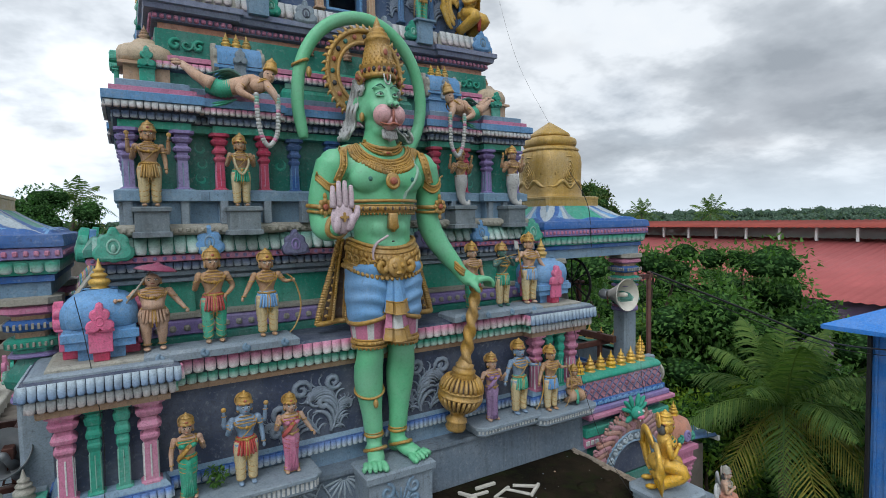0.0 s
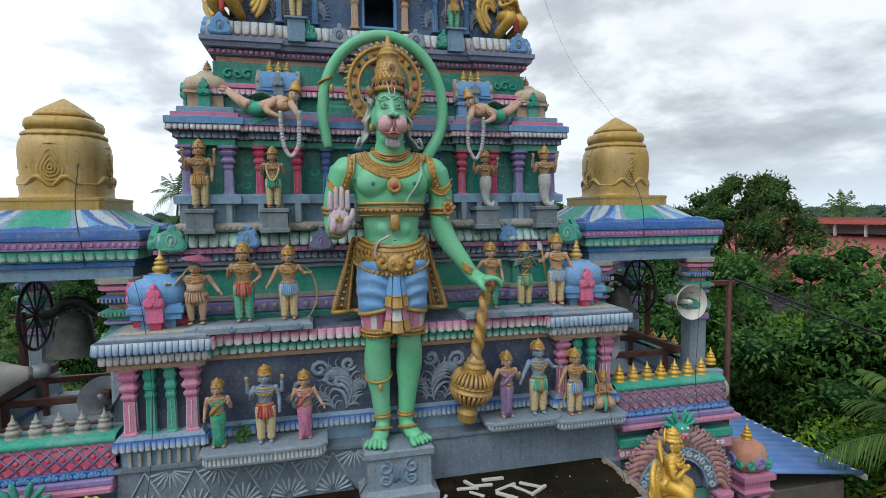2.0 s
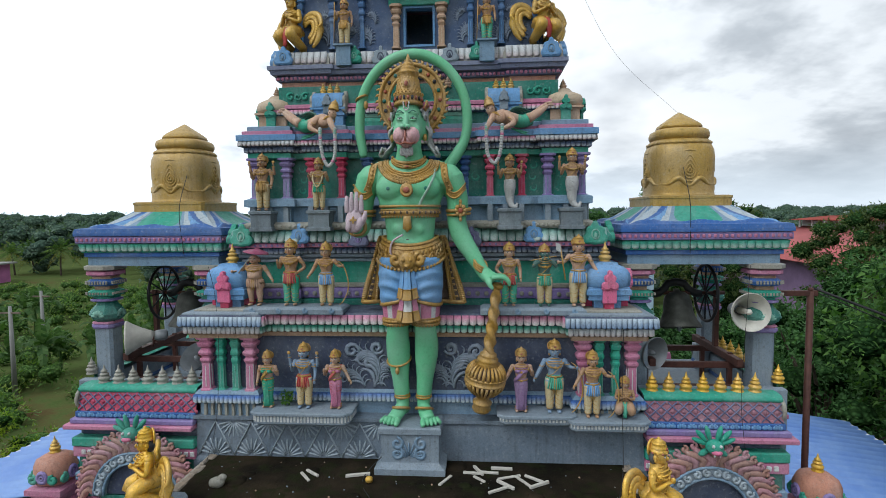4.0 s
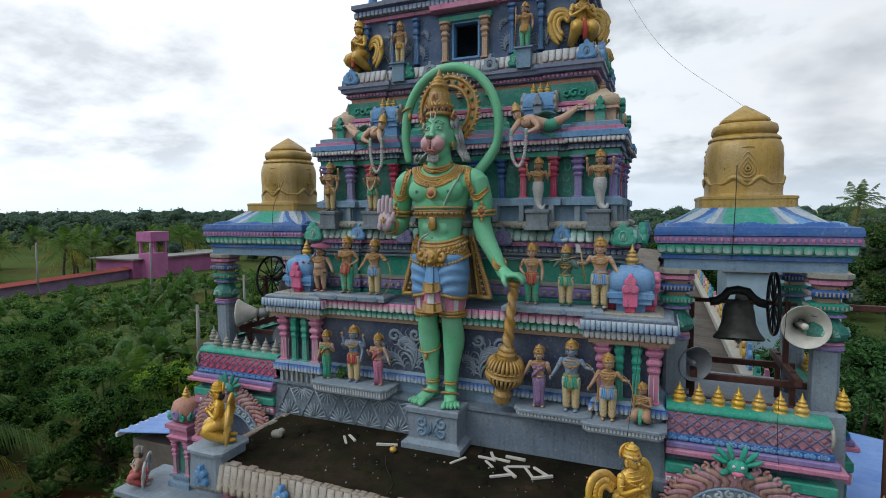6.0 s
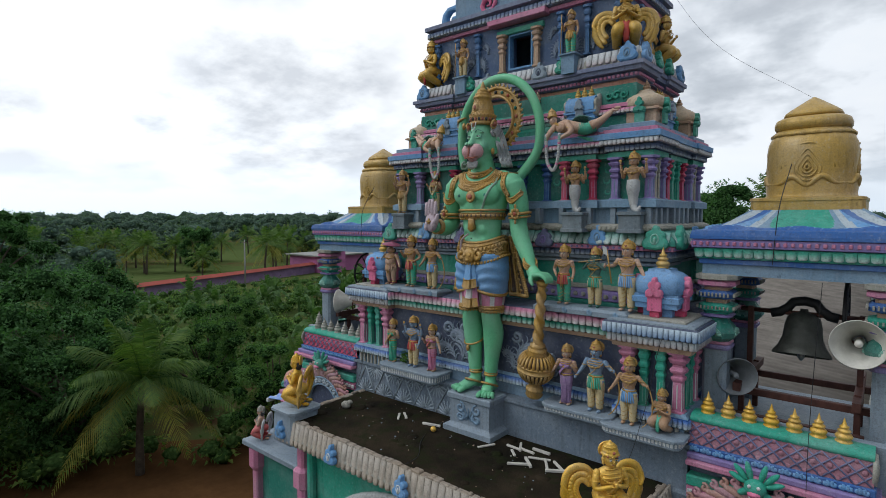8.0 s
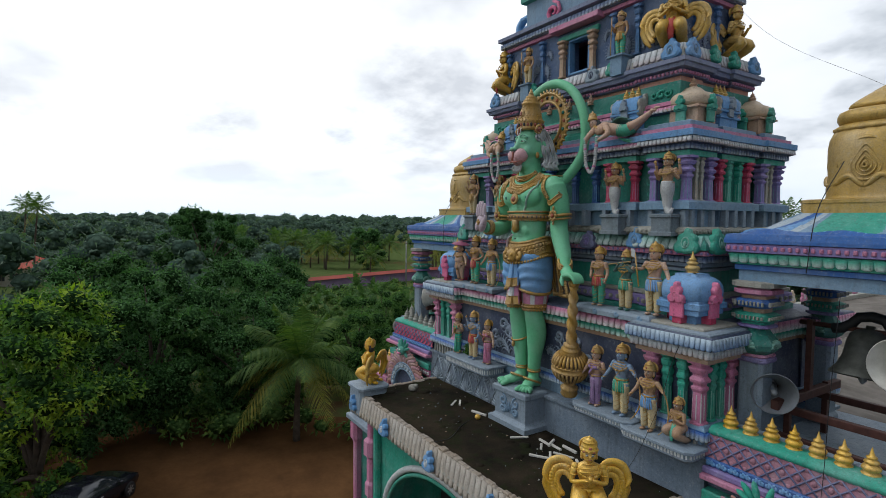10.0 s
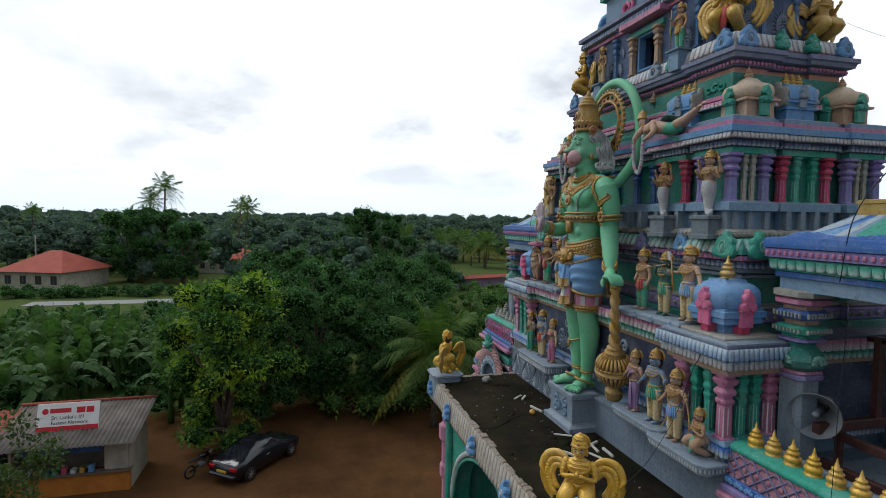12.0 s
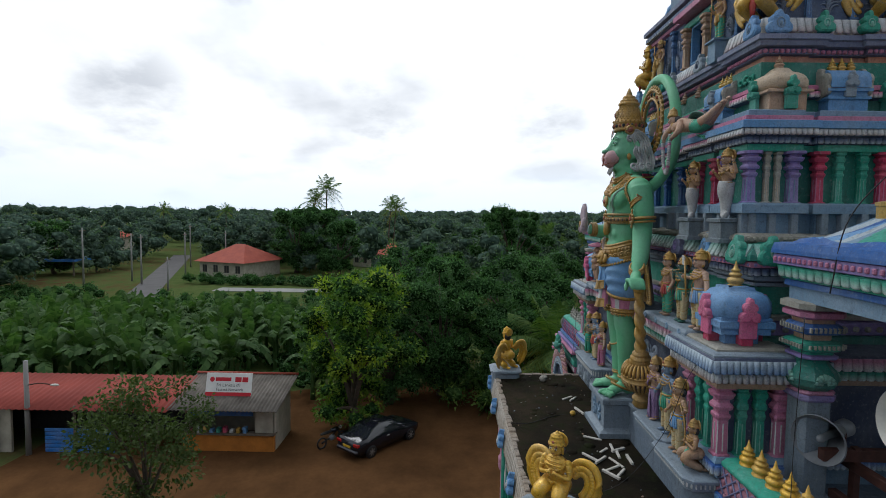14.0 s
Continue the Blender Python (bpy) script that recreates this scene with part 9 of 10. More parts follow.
st = Shape().use(SAND, True).blob((0, 0, 0.05), (0.09, 0.07, 0.06), 10, 7).blob((0.05, 0.03, 0.09), (0.05, 0.05, 0.04), 8, 6)
thing("stone", st, (-2.10, -0.65, 8.715), "pale stone lying on the porch roof", "stone")
thing("fruit", Shape().use(GOLD_B, True).blob((0, 0, 0.04), (0.045, 0.045, 0.04), 12, 8), (-0.42, -0.48, 8.718), "orange fruit lying on the porch roof", "fruit")

# ---- stalls beside the yard ----
stall = holder("stall", (-18.9, -13.2, 0), "small roadside stall with grey corrugated roof and orange counter", "stall")
s = Shape().use(ASB, True)
corrugated(s, -1.6, 2.0, -2.9, 2.6, 3.05, 0.72, 0, 0.18, 0.03)
part("roof", s, stall, "grey corrugated roof")
part("ridge", Shape().use(TILE_R, True).tube([(-1.6, -2.9, 3.08), (-1.6, 2.6, 3.08)], 0.07, 8), stall, "red ridge capping")
part("counter", Shape().use(ORANGEW, False).box(1.0, 1.25, -2.3, 2.2, 0, 0.85, 0.02), stall, "orange-painted front counter")
part("counter_top", Shape().use(WOOD, False).box(0.85, 1.35, -2.4, 2.25, 0.85, 0.91, 0.01), stall)
part("back_wall", Shape().use(PLAST, False).box(-1.4, -1.28, -2.3, 2.2, 0, 2.9, 0.02), stall)
for y in (-2.3, 2.1):
    part("side_wall", Shape().use(PLAST, False).box(-1.4, 1.0, y, y + 0.12, 0, 2.4, 0.02), stall)
part("panel", Shape().use(PLAST, False).box(1.0, 1.08, 1.2, 2.1, 0.9, 2.25, 0.02), stall, "pale front panel with notices")
part("shade", Shape().use(BLUE_D, False).box(1.02, 1.12, -2.0, 1.1, 1.75, 2.1, 0.01), stall, "blue cloth shade")
for k in range(9):
    part("goods_box", Shape().use((RED, WHITE, GOLD, BLUE, TEAL)[k % 5], False).box(0.95, 1.2, -2.0 + 0.33 * k, -1.82 + 0.33 * k, 0.91, 1.08 + 0.06 * (k % 3), 0.01), stall)
sg = holder("sign_board", (-18.15, -13.45, 2.62), "white advertising board with red stripe and red lettering marks", "sign")
sg.rotation_euler = (0, radians(-16), 0)
part("board", Shape().use(plain("sign_white", (0.80, 0.80, 0.78), 0.5, 0, 0.04, 4), False).box(-0.03, 0.03, -1.15, 1.15, 0.0, 1.12, 0.01), sg)
SRED = plain("sign_red", (0.55, 0.02, 0.035), 0.5, 0, 0.05, 4)
part("red_stripe", Shape().use(SRED, False).box(0.03, 0.036, -1.15, 1.15, 0.0, 0.18, 0.002), sg)
lg = Shape().use(SRED, True)
lg.blob((0.035, -0.85, 0.80), (0.008, 0.12, 0.12), 14, 8)
part("logo_mark", lg, sg)
for k, (y0, y1, z0, z1) in enumerate(((-0.68, 0.10, 0.72, 0.90), (0.30, 0.62, 0.68, 0.92), (0.66, 0.95, 0.68, 0.92))):
    part("logo_bar", Shape().use(SRED, False).box(0.03, 0.037, y0, y1, z0, z1, 0.002), sg)


def lettering(text, parent, x, y, z, size, mat):
    c = bpy.data.curves.new("lettering", "FONT")
    c.body, c.size, c.extrude = text, size, 0.003
    c.materials.append(mat)
    ob = new("lettering", c)
    ob.parent = parent
    ob.matrix_basis = pose(x, y, z) @ pose(0, 0, 0, 90, 0, 90)
    return ob


lettering("Sri Lanka's #1", sg, 0.036, -0.62, 0.46, 0.22, INK)
lettering("Fastest Network", sg, 0.036, -0.62, 0.25, 0.20, INK)
for y in (-0.9, 0.9):
    part("strut", Shape().use(STEEL, False).box(-0.35, -0.02, y - 0.02, y + 0.02, -0.05, 0.10, 0.004), sg)
shed = holder("long_shed", (-18.6, -25, 0), "long open shed with rust-red sheet roof and blue panels", "shed")
s = Shape().use(SHEET_R, True)
corrugated(s, -1.6, 1.9, -15, 9.2, 2.98, 0.68, 0, 0.30, 0.025)
part("roof", s, shed, "rust-red sheet roof")
part("back_wall", Shape().use(DARK, False).box(-1.5, -1.35, -15, 9.0, 0, 2.8, 0.02), shed)
for y in (-14, -10, -6, -2, 0.8, 4.6, 8.6):
    part("post", Shape().use(WOOD, True).tube([(1.6, y, 0), (1.6, y, 2.4)], 0.06, 8), shed)
for k in range(6):
    part("blue_panel", Shape().use(BLUEW, False).box(1.4, 1.46, 3.0, 6.4, 0.05 + 0.2 * k, 0.22 + 0.2 * k, 0.02), shed, "blue front panel board")
part("front_wall", Shape().use(PLAST, False).box(1.35, 1.5, -14.5, 1.4, 0, 2.25, 0.02), shed, "pale plastered front wall")
part("table", Shape().use(WOOD, False).box(0.3, 1.2, 6.6, 8.4, 0.7, 0.78, 0.01), shed)
lp = holder("lamp_pole", (-16.9, -22.6, 0), "pale concrete pole with a lamp arm beside the shed", "lamp pole")
part("pole", Shape().use(LOT, True).tube([(0, 0, 0), (0, 0, 4.6)], [0.13, 0.10], 10), lp)
part("lamp_arm", Shape().use(STEEL, True).tube(bend([(0, 0, 3.4), (0.1, 0.7, 3.55), (0.1, 1.3, 3.5)], 4), 0.03, 8), lp)
part("lamp_head", Shape().use(HORN_W, True).blob((0.1, 1.45, 3.48), (0.09, 0.22, 0.06), 10, 7), lp)

# ---- the parked car ----
CARP = plain("black_car_paint", (0.012, 0.013, 0.020), 0.12, 0.0, 0.05, 3, 0.0, spec=0.6)
GLASS = plain("dark_car_glass", (0.02, 0.024, 0.03), 0.06, 0.0, 0.05, 3, 0.0, spec=0.8)
CHROME = plain("wheel_alloy", (0.55, 0.55, 0.56), 0.3, 0.9, 0.1, 9, 0.0)
TAILR = plain("red_lamp_lens", (0.40, 0.01, 0.01), 0.2, 0, 0.1, 9, 0.0)
PLATE = plain("yellow_plate", (0.65, 0.42, 0.03), 0.5, 0, 0.05, 9, 0.0)


def car():
    c = holder("car", (0, 0, 0), "black saloon car parked on the brown yard", "car")
    # cross sections along x (front +x): half width, sill z, shoulder z, roof z, roof half width
    secs = [(-2.18, 0.66, 0.42, 0.78, 0.80, 0.55), (-2.05, 0.78, 0.30, 0.95, 0.98, 0.64), (-1.55, 0.84, 0.24, 0.98, 1.02, 0.66), (-1.05, 0.85, 0.22, 0.97, 1.30, 0.60), (-0.45, 0.86, 0.22, 0.95, 1.42, 0.57), (0.25, 0.86, 0.22, 0.94, 1.41, 0.57), (0.80, 0.86, 0.22, 0.93, 1.16, 0.62), (1.15, 0.85, 0.22, 0.91, 0.95, 0.66), (1.75, 0.82, 0.26, 0.84, 0.87, 0.62), (2.10, 0.74, 0.34, 0.70, 0.74, 0.55), (2.22, 0.60, 0.42, 0.60, 0.62, 0.48)]
    def loop(x, w, z0, z1, z2, wr):
        return [(x, -w * 0.92, z0), (x, -w, (z0 + z1) / 2), (x, -w * 0.97, z1), (x, -wr, z2 - 0.03), (x, -wr * 0.7, z2), (x, wr * 0.7, z2), (x, wr, z2 - 0.03), (x, w * 0.97, z1), (x, w, (z0 + z1) / 2), (x, w * 0.92, z0)]
    s = Shape().use(CARP, True)
    s.use(GLASS, True)
    s.use(CARP, True)
    L = [loop(*q) for q in secs]
    n = 10
    vs = [p for l in L for p in l]
    fs, ms = [], []
    for j in range(len(L) - 1):
        for i in range(n - 1):
            fs.append((j * n + i, (j + 1) * n + i, (j + 1) * n + i + 1, j * n + i + 1))
            glass = i in (2, 6) and 2 <= j <= 6 or i in (3, 4, 5) and j in (2, 5, 6)
            ms.append(s.mats.index(GLASS) if glass else None)
        fs.append((j * n + n - 1, (j + 1) * n + n - 1, (j + 1) * n, j * n))
        ms.append(None)
    fs += [tuple(range(n)), tuple((len(L) - 1) * n + i for i in reversed(range(n)))]
    ms += [None, None]
    s.add(vs, fs, True, ms)
    part("body", s, c)
    for x in (-1.35, 1.40):
        for sy in (-1, 1):
            w = part("wheel", Shape().use(BLACK, True).at(pose(x, sy * 0.78, 0.31, 90, 0, 0)).lathe([(0.20, -0.09), (0.30, -0.10), (0.315, -0.06), (0.315, 0.06), (0.30, 0.10), (0.20, 0.09)], 24), c)
            r = Shape().use(CHROME, True).at(pose(x, sy * 0.83, 0.31, 90, 0, 0)).lathe([(0.20, -0.04), (0.205, 0.04)], 24, caps=False)
            for k in range(7):
                r.at(pose(x, sy * 0.86, 0.31, 0, 360 / 7 * k, 0)).box(-0.022, 0.022, -0.015, 0.015, 0.0, 0.20, 0.005)
            part("rim", r, w)
    for sy in (-1, 1):
        part("tail_lamp", Shape().use(TAILR, False).box(-2.20, -2.02, sy * 0.42, sy * 0.76, 0.72, 0.86, 0.02), c)
        part("door_mirror", Shape().use(CARP, True).blob((0.75, sy * 0.95, 0.98), (0.10, 0.10, 0.07), 10, 7), c)
        part("door_handle", Shape().use(CHROME, False).box(-0.35, -0.15, sy * 0.855, sy * 0.875, 0.80, 0.83, 0.005), c)
    part("rear_plate", Shape().use(PLATE, False).box(-2.22, -2.17, -0.26, 0.26, 0.60, 0.70, 0.005), c)
    part("bumper", Shape().use(CARP, False).box(-2.27, -2.05, -0.72, 0.72, 0.36, 0.56, 0.06), c)
    return c


cr = car()
cr.matrix_basis = pose(-18.85, -5.95, 0.0, 0, 0, 142)
mb = holder("motorbike", (-18.6, -8.35, 0), "dark motorbike parked beside the car", "motorbike")
mb.rotation_euler = (0, 0, radians(140))
for x in (-0.62, 0.62):
    part("wheel", Shape().use(BLACK, True).torus((x, 0, 0.30), 0.26, 0.045, 22, 7, 1, 1, (90, 0, 0)), mb)
part("frame", Shape().use(BLACK, True).tube([(-0.62, 0, 0.30), (-0.1, 0, 0.45), (0.35, 0, 0.75), (0.62, 0, 0.30)], 0.05, 8), mb)
part("tank", Shape().use(CARP, True).blob((0.15, 0, 0.78), (0.27, 0.13, 0.13), 12, 8), mb)
part("seat", Shape().use(BLACK, True).blob((-0.35, 0, 0.76), (0.38, 0.12, 0.07), 12, 8), mb)
part("engine", Shape().use(HORN_G, True).blob((0.0, 0, 0.42), (0.2, 0.13, 0.15), 10, 7), mb)
part("handlebar", Shape().use(BLACK, True).tube([(0.30, -0.33, 0.98), (0.42, 0, 0.92), (0.30, 0.33, 0.98)], 0.02, 7), mb)
part("headlamp", Shape().use(HORN_W, True).blob((0.52, 0, 0.82), (0.08, 0.09, 0.09), 10, 7), mb)

# ---- houses, road, walls ----
def hip_house(x, y, w, d, h, turn, label):
    hs = holder("house", (x, y, 0), label, "house", "red-roofed houses")
    hs.rotation_euler = (0, 0, radians(turn))
    part("wall", Shape().use(PLAST, False).box(-w / 2, w / 2, -d / 2, d / 2, 0, h, 0.03), hs)
    e = 0.7
    s = Shape().use(TILE_R, False)
    r = h + d * 0.30
    s.add([(-w / 2 - e, -d / 2 - e, h), (w / 2 + e, -d / 2 - e, h), (w / 2 + e, d / 2 + e, h), (-w / 2 - e, d / 2 + e, h), (-w / 2 + d * 0.4, 0, r), (w / 2 - d * 0.4, 0, r)], [(0, 1, 5, 4), (1, 2, 5), (2, 3, 4, 5), (3, 0, 4), (3, 2, 1, 0)])
    part("roof", s, hs, "red tiled hip roof")
    for k in range(4):
        xx = -w / 2 + w * (k + 0.5) / 4
        wn_ = part("window", Shape().use(DARK, False).box(xx - 0.5, xx + 0.5, -d / 2 - 0.03, -d / 2 + 0.02, 0.9, 2.2, 0.02), hs)
        part("window_frame", Shape().use(WOOD, False).box(xx - 0.04, xx + 0.04, -d / 2 - 0.05, -d / 2 - 0.03, 0.9, 2.2, 0.005), wn_)
    return hs


hip_house(-91, -42.0, 10, 10, 2.8, 70, "single-storey house with a red tiled hip roof")
hip_house(-112, -18.5, 9, 9, 3.0, 62, "house with a red tiled roof among trees")
hip_house(-148, -105, 14, 10, 4.0, 60, "house with a red tiled roof on rising ground")
rd = Shape().use(ASPH, False)
rd.add([(-62, -46.5, 0.04), (-64, -43.2, 0.04), (-134, -72.5, 0.04), (-133, -77.0, 0.04)], [(0, 1, 2, 3)][::-1])
rd.f[-1] = rd.f[-1][::-1]
thing("road", rd, (0, 0, 0), "grey asphalt road running off between the trees", "road", kind="structure")
lt = Shape().use(LOT, False).box(-73.5, -70, -38, -20, 0.0, 0.08, 0.02)
thing("pavement", lt, (0, 0, 0), "pale concrete lot beside the road", "pavement", kind="structure")
PURW = plain("lilac_plaster", (0.30, 0.20, 0.36), 0.9, 0, 0.15, 0.6)
PNKW = plain("pink_plaster", (0.50, 0.17, 0.38), 0.8, 0, 0.12, 0.6)
lw = holder("long_outbuilding", (-84, 44, 0), "long low outbuilding with lilac walls and a rust-red roof", "building")
lw.rotation_euler = (0, 0, radians(105))
part("wall", Shape().use(PURW, False).box(-26, 26, -0.8, 0.8, 0, 1.8, 0.03), lw)
part("roof", Shape().use(SHEET_R, False).add([(-27, -1.5, 1.8), (27, -1.5, 1.8), (27, 0, 2.2), (-27, 0, 2.2), (27, 1.5, 1.8), (-27, 1.5, 1.8)], [(0, 1, 2, 3), (3, 2, 4, 5), (0, 3, 5), (1, 4, 2), (5, 4, 1, 0)]), lw)
for k in range(14):
    part("pillar", Shape().use(WOOD, False).box(-26 + 4 * k - 0.12, -26 + 4 * k + 0.12, 1.2, 1.4, 0, 1.8, 0.01), lw)
ph = holder("pink_house", (-92, 74, 0), "pink flat-roofed house with a small roof tower", "house")
part("wall", Shape().use(PNKW, False).box(-5, 5, -12, 12, 0, 3.4, 0.03), ph)
part("roof", Shape().use(LOT, False).box(-6, 6, -12.6, 12.6, 3.4, 3.7, 0.03), ph)
part("tower_base", Shape().use(PNKW, False).box(4.6, 8.0, -10.5, -7.0, 0, 4.6, 0.03), ph)
for x in (4.9, 7.7):
    for y in (-10.2, -7.3):
        part("tower_post", Shape().use(PNKW, False).box(x - 0.2, x + 0.2, y - 0.2, y + 0.2, 4.6, 6.8, 0.01), ph)
part("tower_top", Shape().use(PNKW, False).box(4.4, 8.2, -10.7, -6.8, 6.8, 8.6, 0.03), ph)
rh = holder("red_roofed_hall", (48, 20, 0), "large hall with a broad rose-red sheet roof in two tiers", "hall")
s = Shape().use(SHEET_P, True)
corrugated(s, 2.0, -15.0, -60, 60, 9.4, 2.9, 0, 0.6, 0.04)
part("lower_roof", s, rh, "broad rose-red roof slope")
s = Shape().use(SHEET_R, True)
corrugated(s, 6.0, 0.0, -60, 60, 10.9, 0.55, 0, 0.6, 0.04)
part("upper_roof", s, rh, "narrow raised ridge roof")
part("clerestory", Shape().use(LOT, False).box(1.9, 2.1, -60, 60, 9.3, 10.3, 0.02), rh)
part("wall", Shape().use(PURW, False).box(-13.6, 6, -59, 59, 0, 6.4, 0.02), rh)
for k in range(40):
    part("clerestory_post", Shape().use(WHITE, False).box(0.4, 0.6, -59 + 3 * k - 0.1, -59 + 3 * k + 0.1, 9.2, 10.35, 0.01), rh)
pole_xy = ((-76, -52, 8), (-80, -56, 8), (-74, -60, 9), (-88, -51, 8), (-104, -58, 9), (-70, -44.5, 5), (-30, 26, 6), (-34, 33, 6), (-27, 21, 5.5), (-60, 44, 8), (-77, 40, 8), (42, 55, 9), (-96, -47, 8))
for x, y, h in pole_xy:
    p = holder("utility_pole", (x, y, 0), "pale concrete utility pole standing in the fields", "pole", "utility poles")
    part("pole", Shape().use(LOT, True).tube([(0, 0, 0), (0, 0, h)], [0.16, 0.10], 8), p)
    part("cross_arm", Shape().use(WOOD, False).box(-0.7, 0.7, -0.05, 0.05, h - 0.5, h - 0.38, 0.01), p)
bs = holder("blue_stand", (-88, -73, 0), "roadside shelter with a blue sheet roof", "shelter")
part("roof", Shape().use(BLUEW, False).box(-3.5, 3.5, -4, 4, 2.6, 3.0, 0.03), bs)
for x in (-3, 3):
    for y in (-3.5, 3.5):
        part("post", Shape().use(WOOD, False).box(x - 0.1, x + 0.1, y - 0.1, y + 0.1, 0, 2.6, 0.01), bs)


# ---- plants ----
def foliage(name, dark, light, tip=None):
    m, n, l, b = nodes(name)
    g = n.new("ShaderNodeNewGeometry")
    r = g.outputs["Random Per Island"]
    big = noise_node(n, l, g.outputs["Position"], 0.55, 3)
    c = mix(n, l, ramp(n, l, r, 0.0, 1.0), dark, light)
    if tip is not None:
        c = mix(n, l, ramp(n, l, big, 0.50, 0.61, 0.0, 0.85), c, tip)
    c = mix(n, l, ramp(n, l, big, 0.52, 0.34, 0.0, 0.5), c, tuple(v * 0.45 for v in dark))
    l.new(c, b.inputs["Base Color"])
    b.inputs["Roughness"].default_value = 0.6
    b.inputs["Specular IOR Level"].default_value = 0.15
    tr = n.new("ShaderNodeBsdfTranslucent")
    l.new(mix(n, l, 1.0, c, (1.2, 1.5, 0.6), "MULTIPLY"), tr.inputs["Color"])
    ms = n.new("ShaderNodeMixShader")
    ms.inputs[0].default_value = 0.28
    l.new(b.outputs[0], ms.inputs[1])
    l.new(tr.outputs[0], ms.inputs[2])
    l.new(ms.outputs[0], n["Material Output"].inputs["Surface"])
    return m


LEAF_D = foliage("dark_mango_leaves", (0.038, 0.104, 0.034), (0.088, 0.190, 0.062))
LEAF_M = foliage("green_leaves", (0.046, 0.118, 0.026), (0.105, 0.205, 0.046))
LEAF_S = foliage("shrub_leaves", (0.060, 0.130, 0.030), (0.125, 0.225, 0.052), (0.20, 0.27, 0.06))
LEAF_Y = foliage("bright_new_leaves", (0.052, 0.130, 0.020), (0.120, 0.235, 0.032), (0.27, 0.36, 0.026))
LEAF_B = foliage("banana_leaves", (0.040, 0.095, 0.026), (0.105, 0.180, 0.062))
LEAF_P = foliage("palm_fronds", (0.0486, 0.108, 0.027), (0.1283, 0.1958, 0.0459))
LEAF_PY = foliage("yellowing_palm_fronds", (0.14, 0.15, 0.025), (0.26, 0.24, 0.045))
# paler and bluer than near leaves: distance haze put into the colour
LEAF_F = foliage("hazy_far_woods_leaves", (0.066, 0.112, 0.082), (0.115, 0.170, 0.122))
BARK = plain("grey_brown_bark", (0.11, 0.085, 0.065), 0.95, 0, 0.25, 4, 0.5)


def shaded_inside(name, dark, light, size, gap=0.75):
    """The inside of a crown: leaf-sized cells of unlike green, the shade between leaves painted as dark gaps."""
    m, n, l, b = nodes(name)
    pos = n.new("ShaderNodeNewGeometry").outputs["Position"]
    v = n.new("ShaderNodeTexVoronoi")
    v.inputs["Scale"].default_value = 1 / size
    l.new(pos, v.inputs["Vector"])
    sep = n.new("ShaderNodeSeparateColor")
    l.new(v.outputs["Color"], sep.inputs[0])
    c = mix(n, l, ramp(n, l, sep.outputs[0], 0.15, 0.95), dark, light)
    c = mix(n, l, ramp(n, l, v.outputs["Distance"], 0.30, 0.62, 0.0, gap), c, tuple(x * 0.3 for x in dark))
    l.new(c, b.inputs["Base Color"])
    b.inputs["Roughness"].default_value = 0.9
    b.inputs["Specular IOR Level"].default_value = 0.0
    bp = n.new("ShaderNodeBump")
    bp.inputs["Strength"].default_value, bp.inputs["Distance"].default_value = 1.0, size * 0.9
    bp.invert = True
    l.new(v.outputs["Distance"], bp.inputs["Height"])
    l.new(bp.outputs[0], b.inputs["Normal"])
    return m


# darker greens and dark cell edges paint in the shade inside crowns
CORE = shaded_inside("shaded_inner_leaves", (0.026, 0.066, 0.022), (0.070, 0.150, 0.048), 0.16)
# same haze tint in the colour as the far leaves
CORE_F = shaded_inside("shaded_inner_leaves_of_hazy_woods", (0.062, 0.106, 0.080), (0.110, 0.165, 0.120), 0.75, 0.45)
CORE_S = shaded_inside("shaded_inner_leaves_of_shrubs", (0.055, 0.115, 0.034), (0.115, 0.200, 0.060), 0.22, 0.5)


def core_template(nu, nv):
    """A small closed ball, as points and faces, for the shaded inside of a clump."""
    v = [(0.0, 0.0, -1.0)]
    for j in range(1, nv):
        q = math.pi * j / nv - math.pi / 2
        v += [(math.cos(q) * math.cos(TAU * i / nu), math.cos(q) * math.sin(TAU * i / nu), math.sin(q)) for i in range(nu)]
    v.append((0.0, 0.0, 1.0))
    f = []
    for i in range(nu):
        k = (i + 1) % nu
        f.append((0, 1 + k, 1 + i))
        f += [(1 + j * nu + i, 1 + j * nu + k, 1 + (j + 1) * nu + k, 1 + (j + 1) * nu + i) for j in range(nv - 2)]
        f.append((1 + (nv - 2) * nu + i, 1 + (nv - 2) * nu + k, len(v) - 1))
    return np.array(v), f


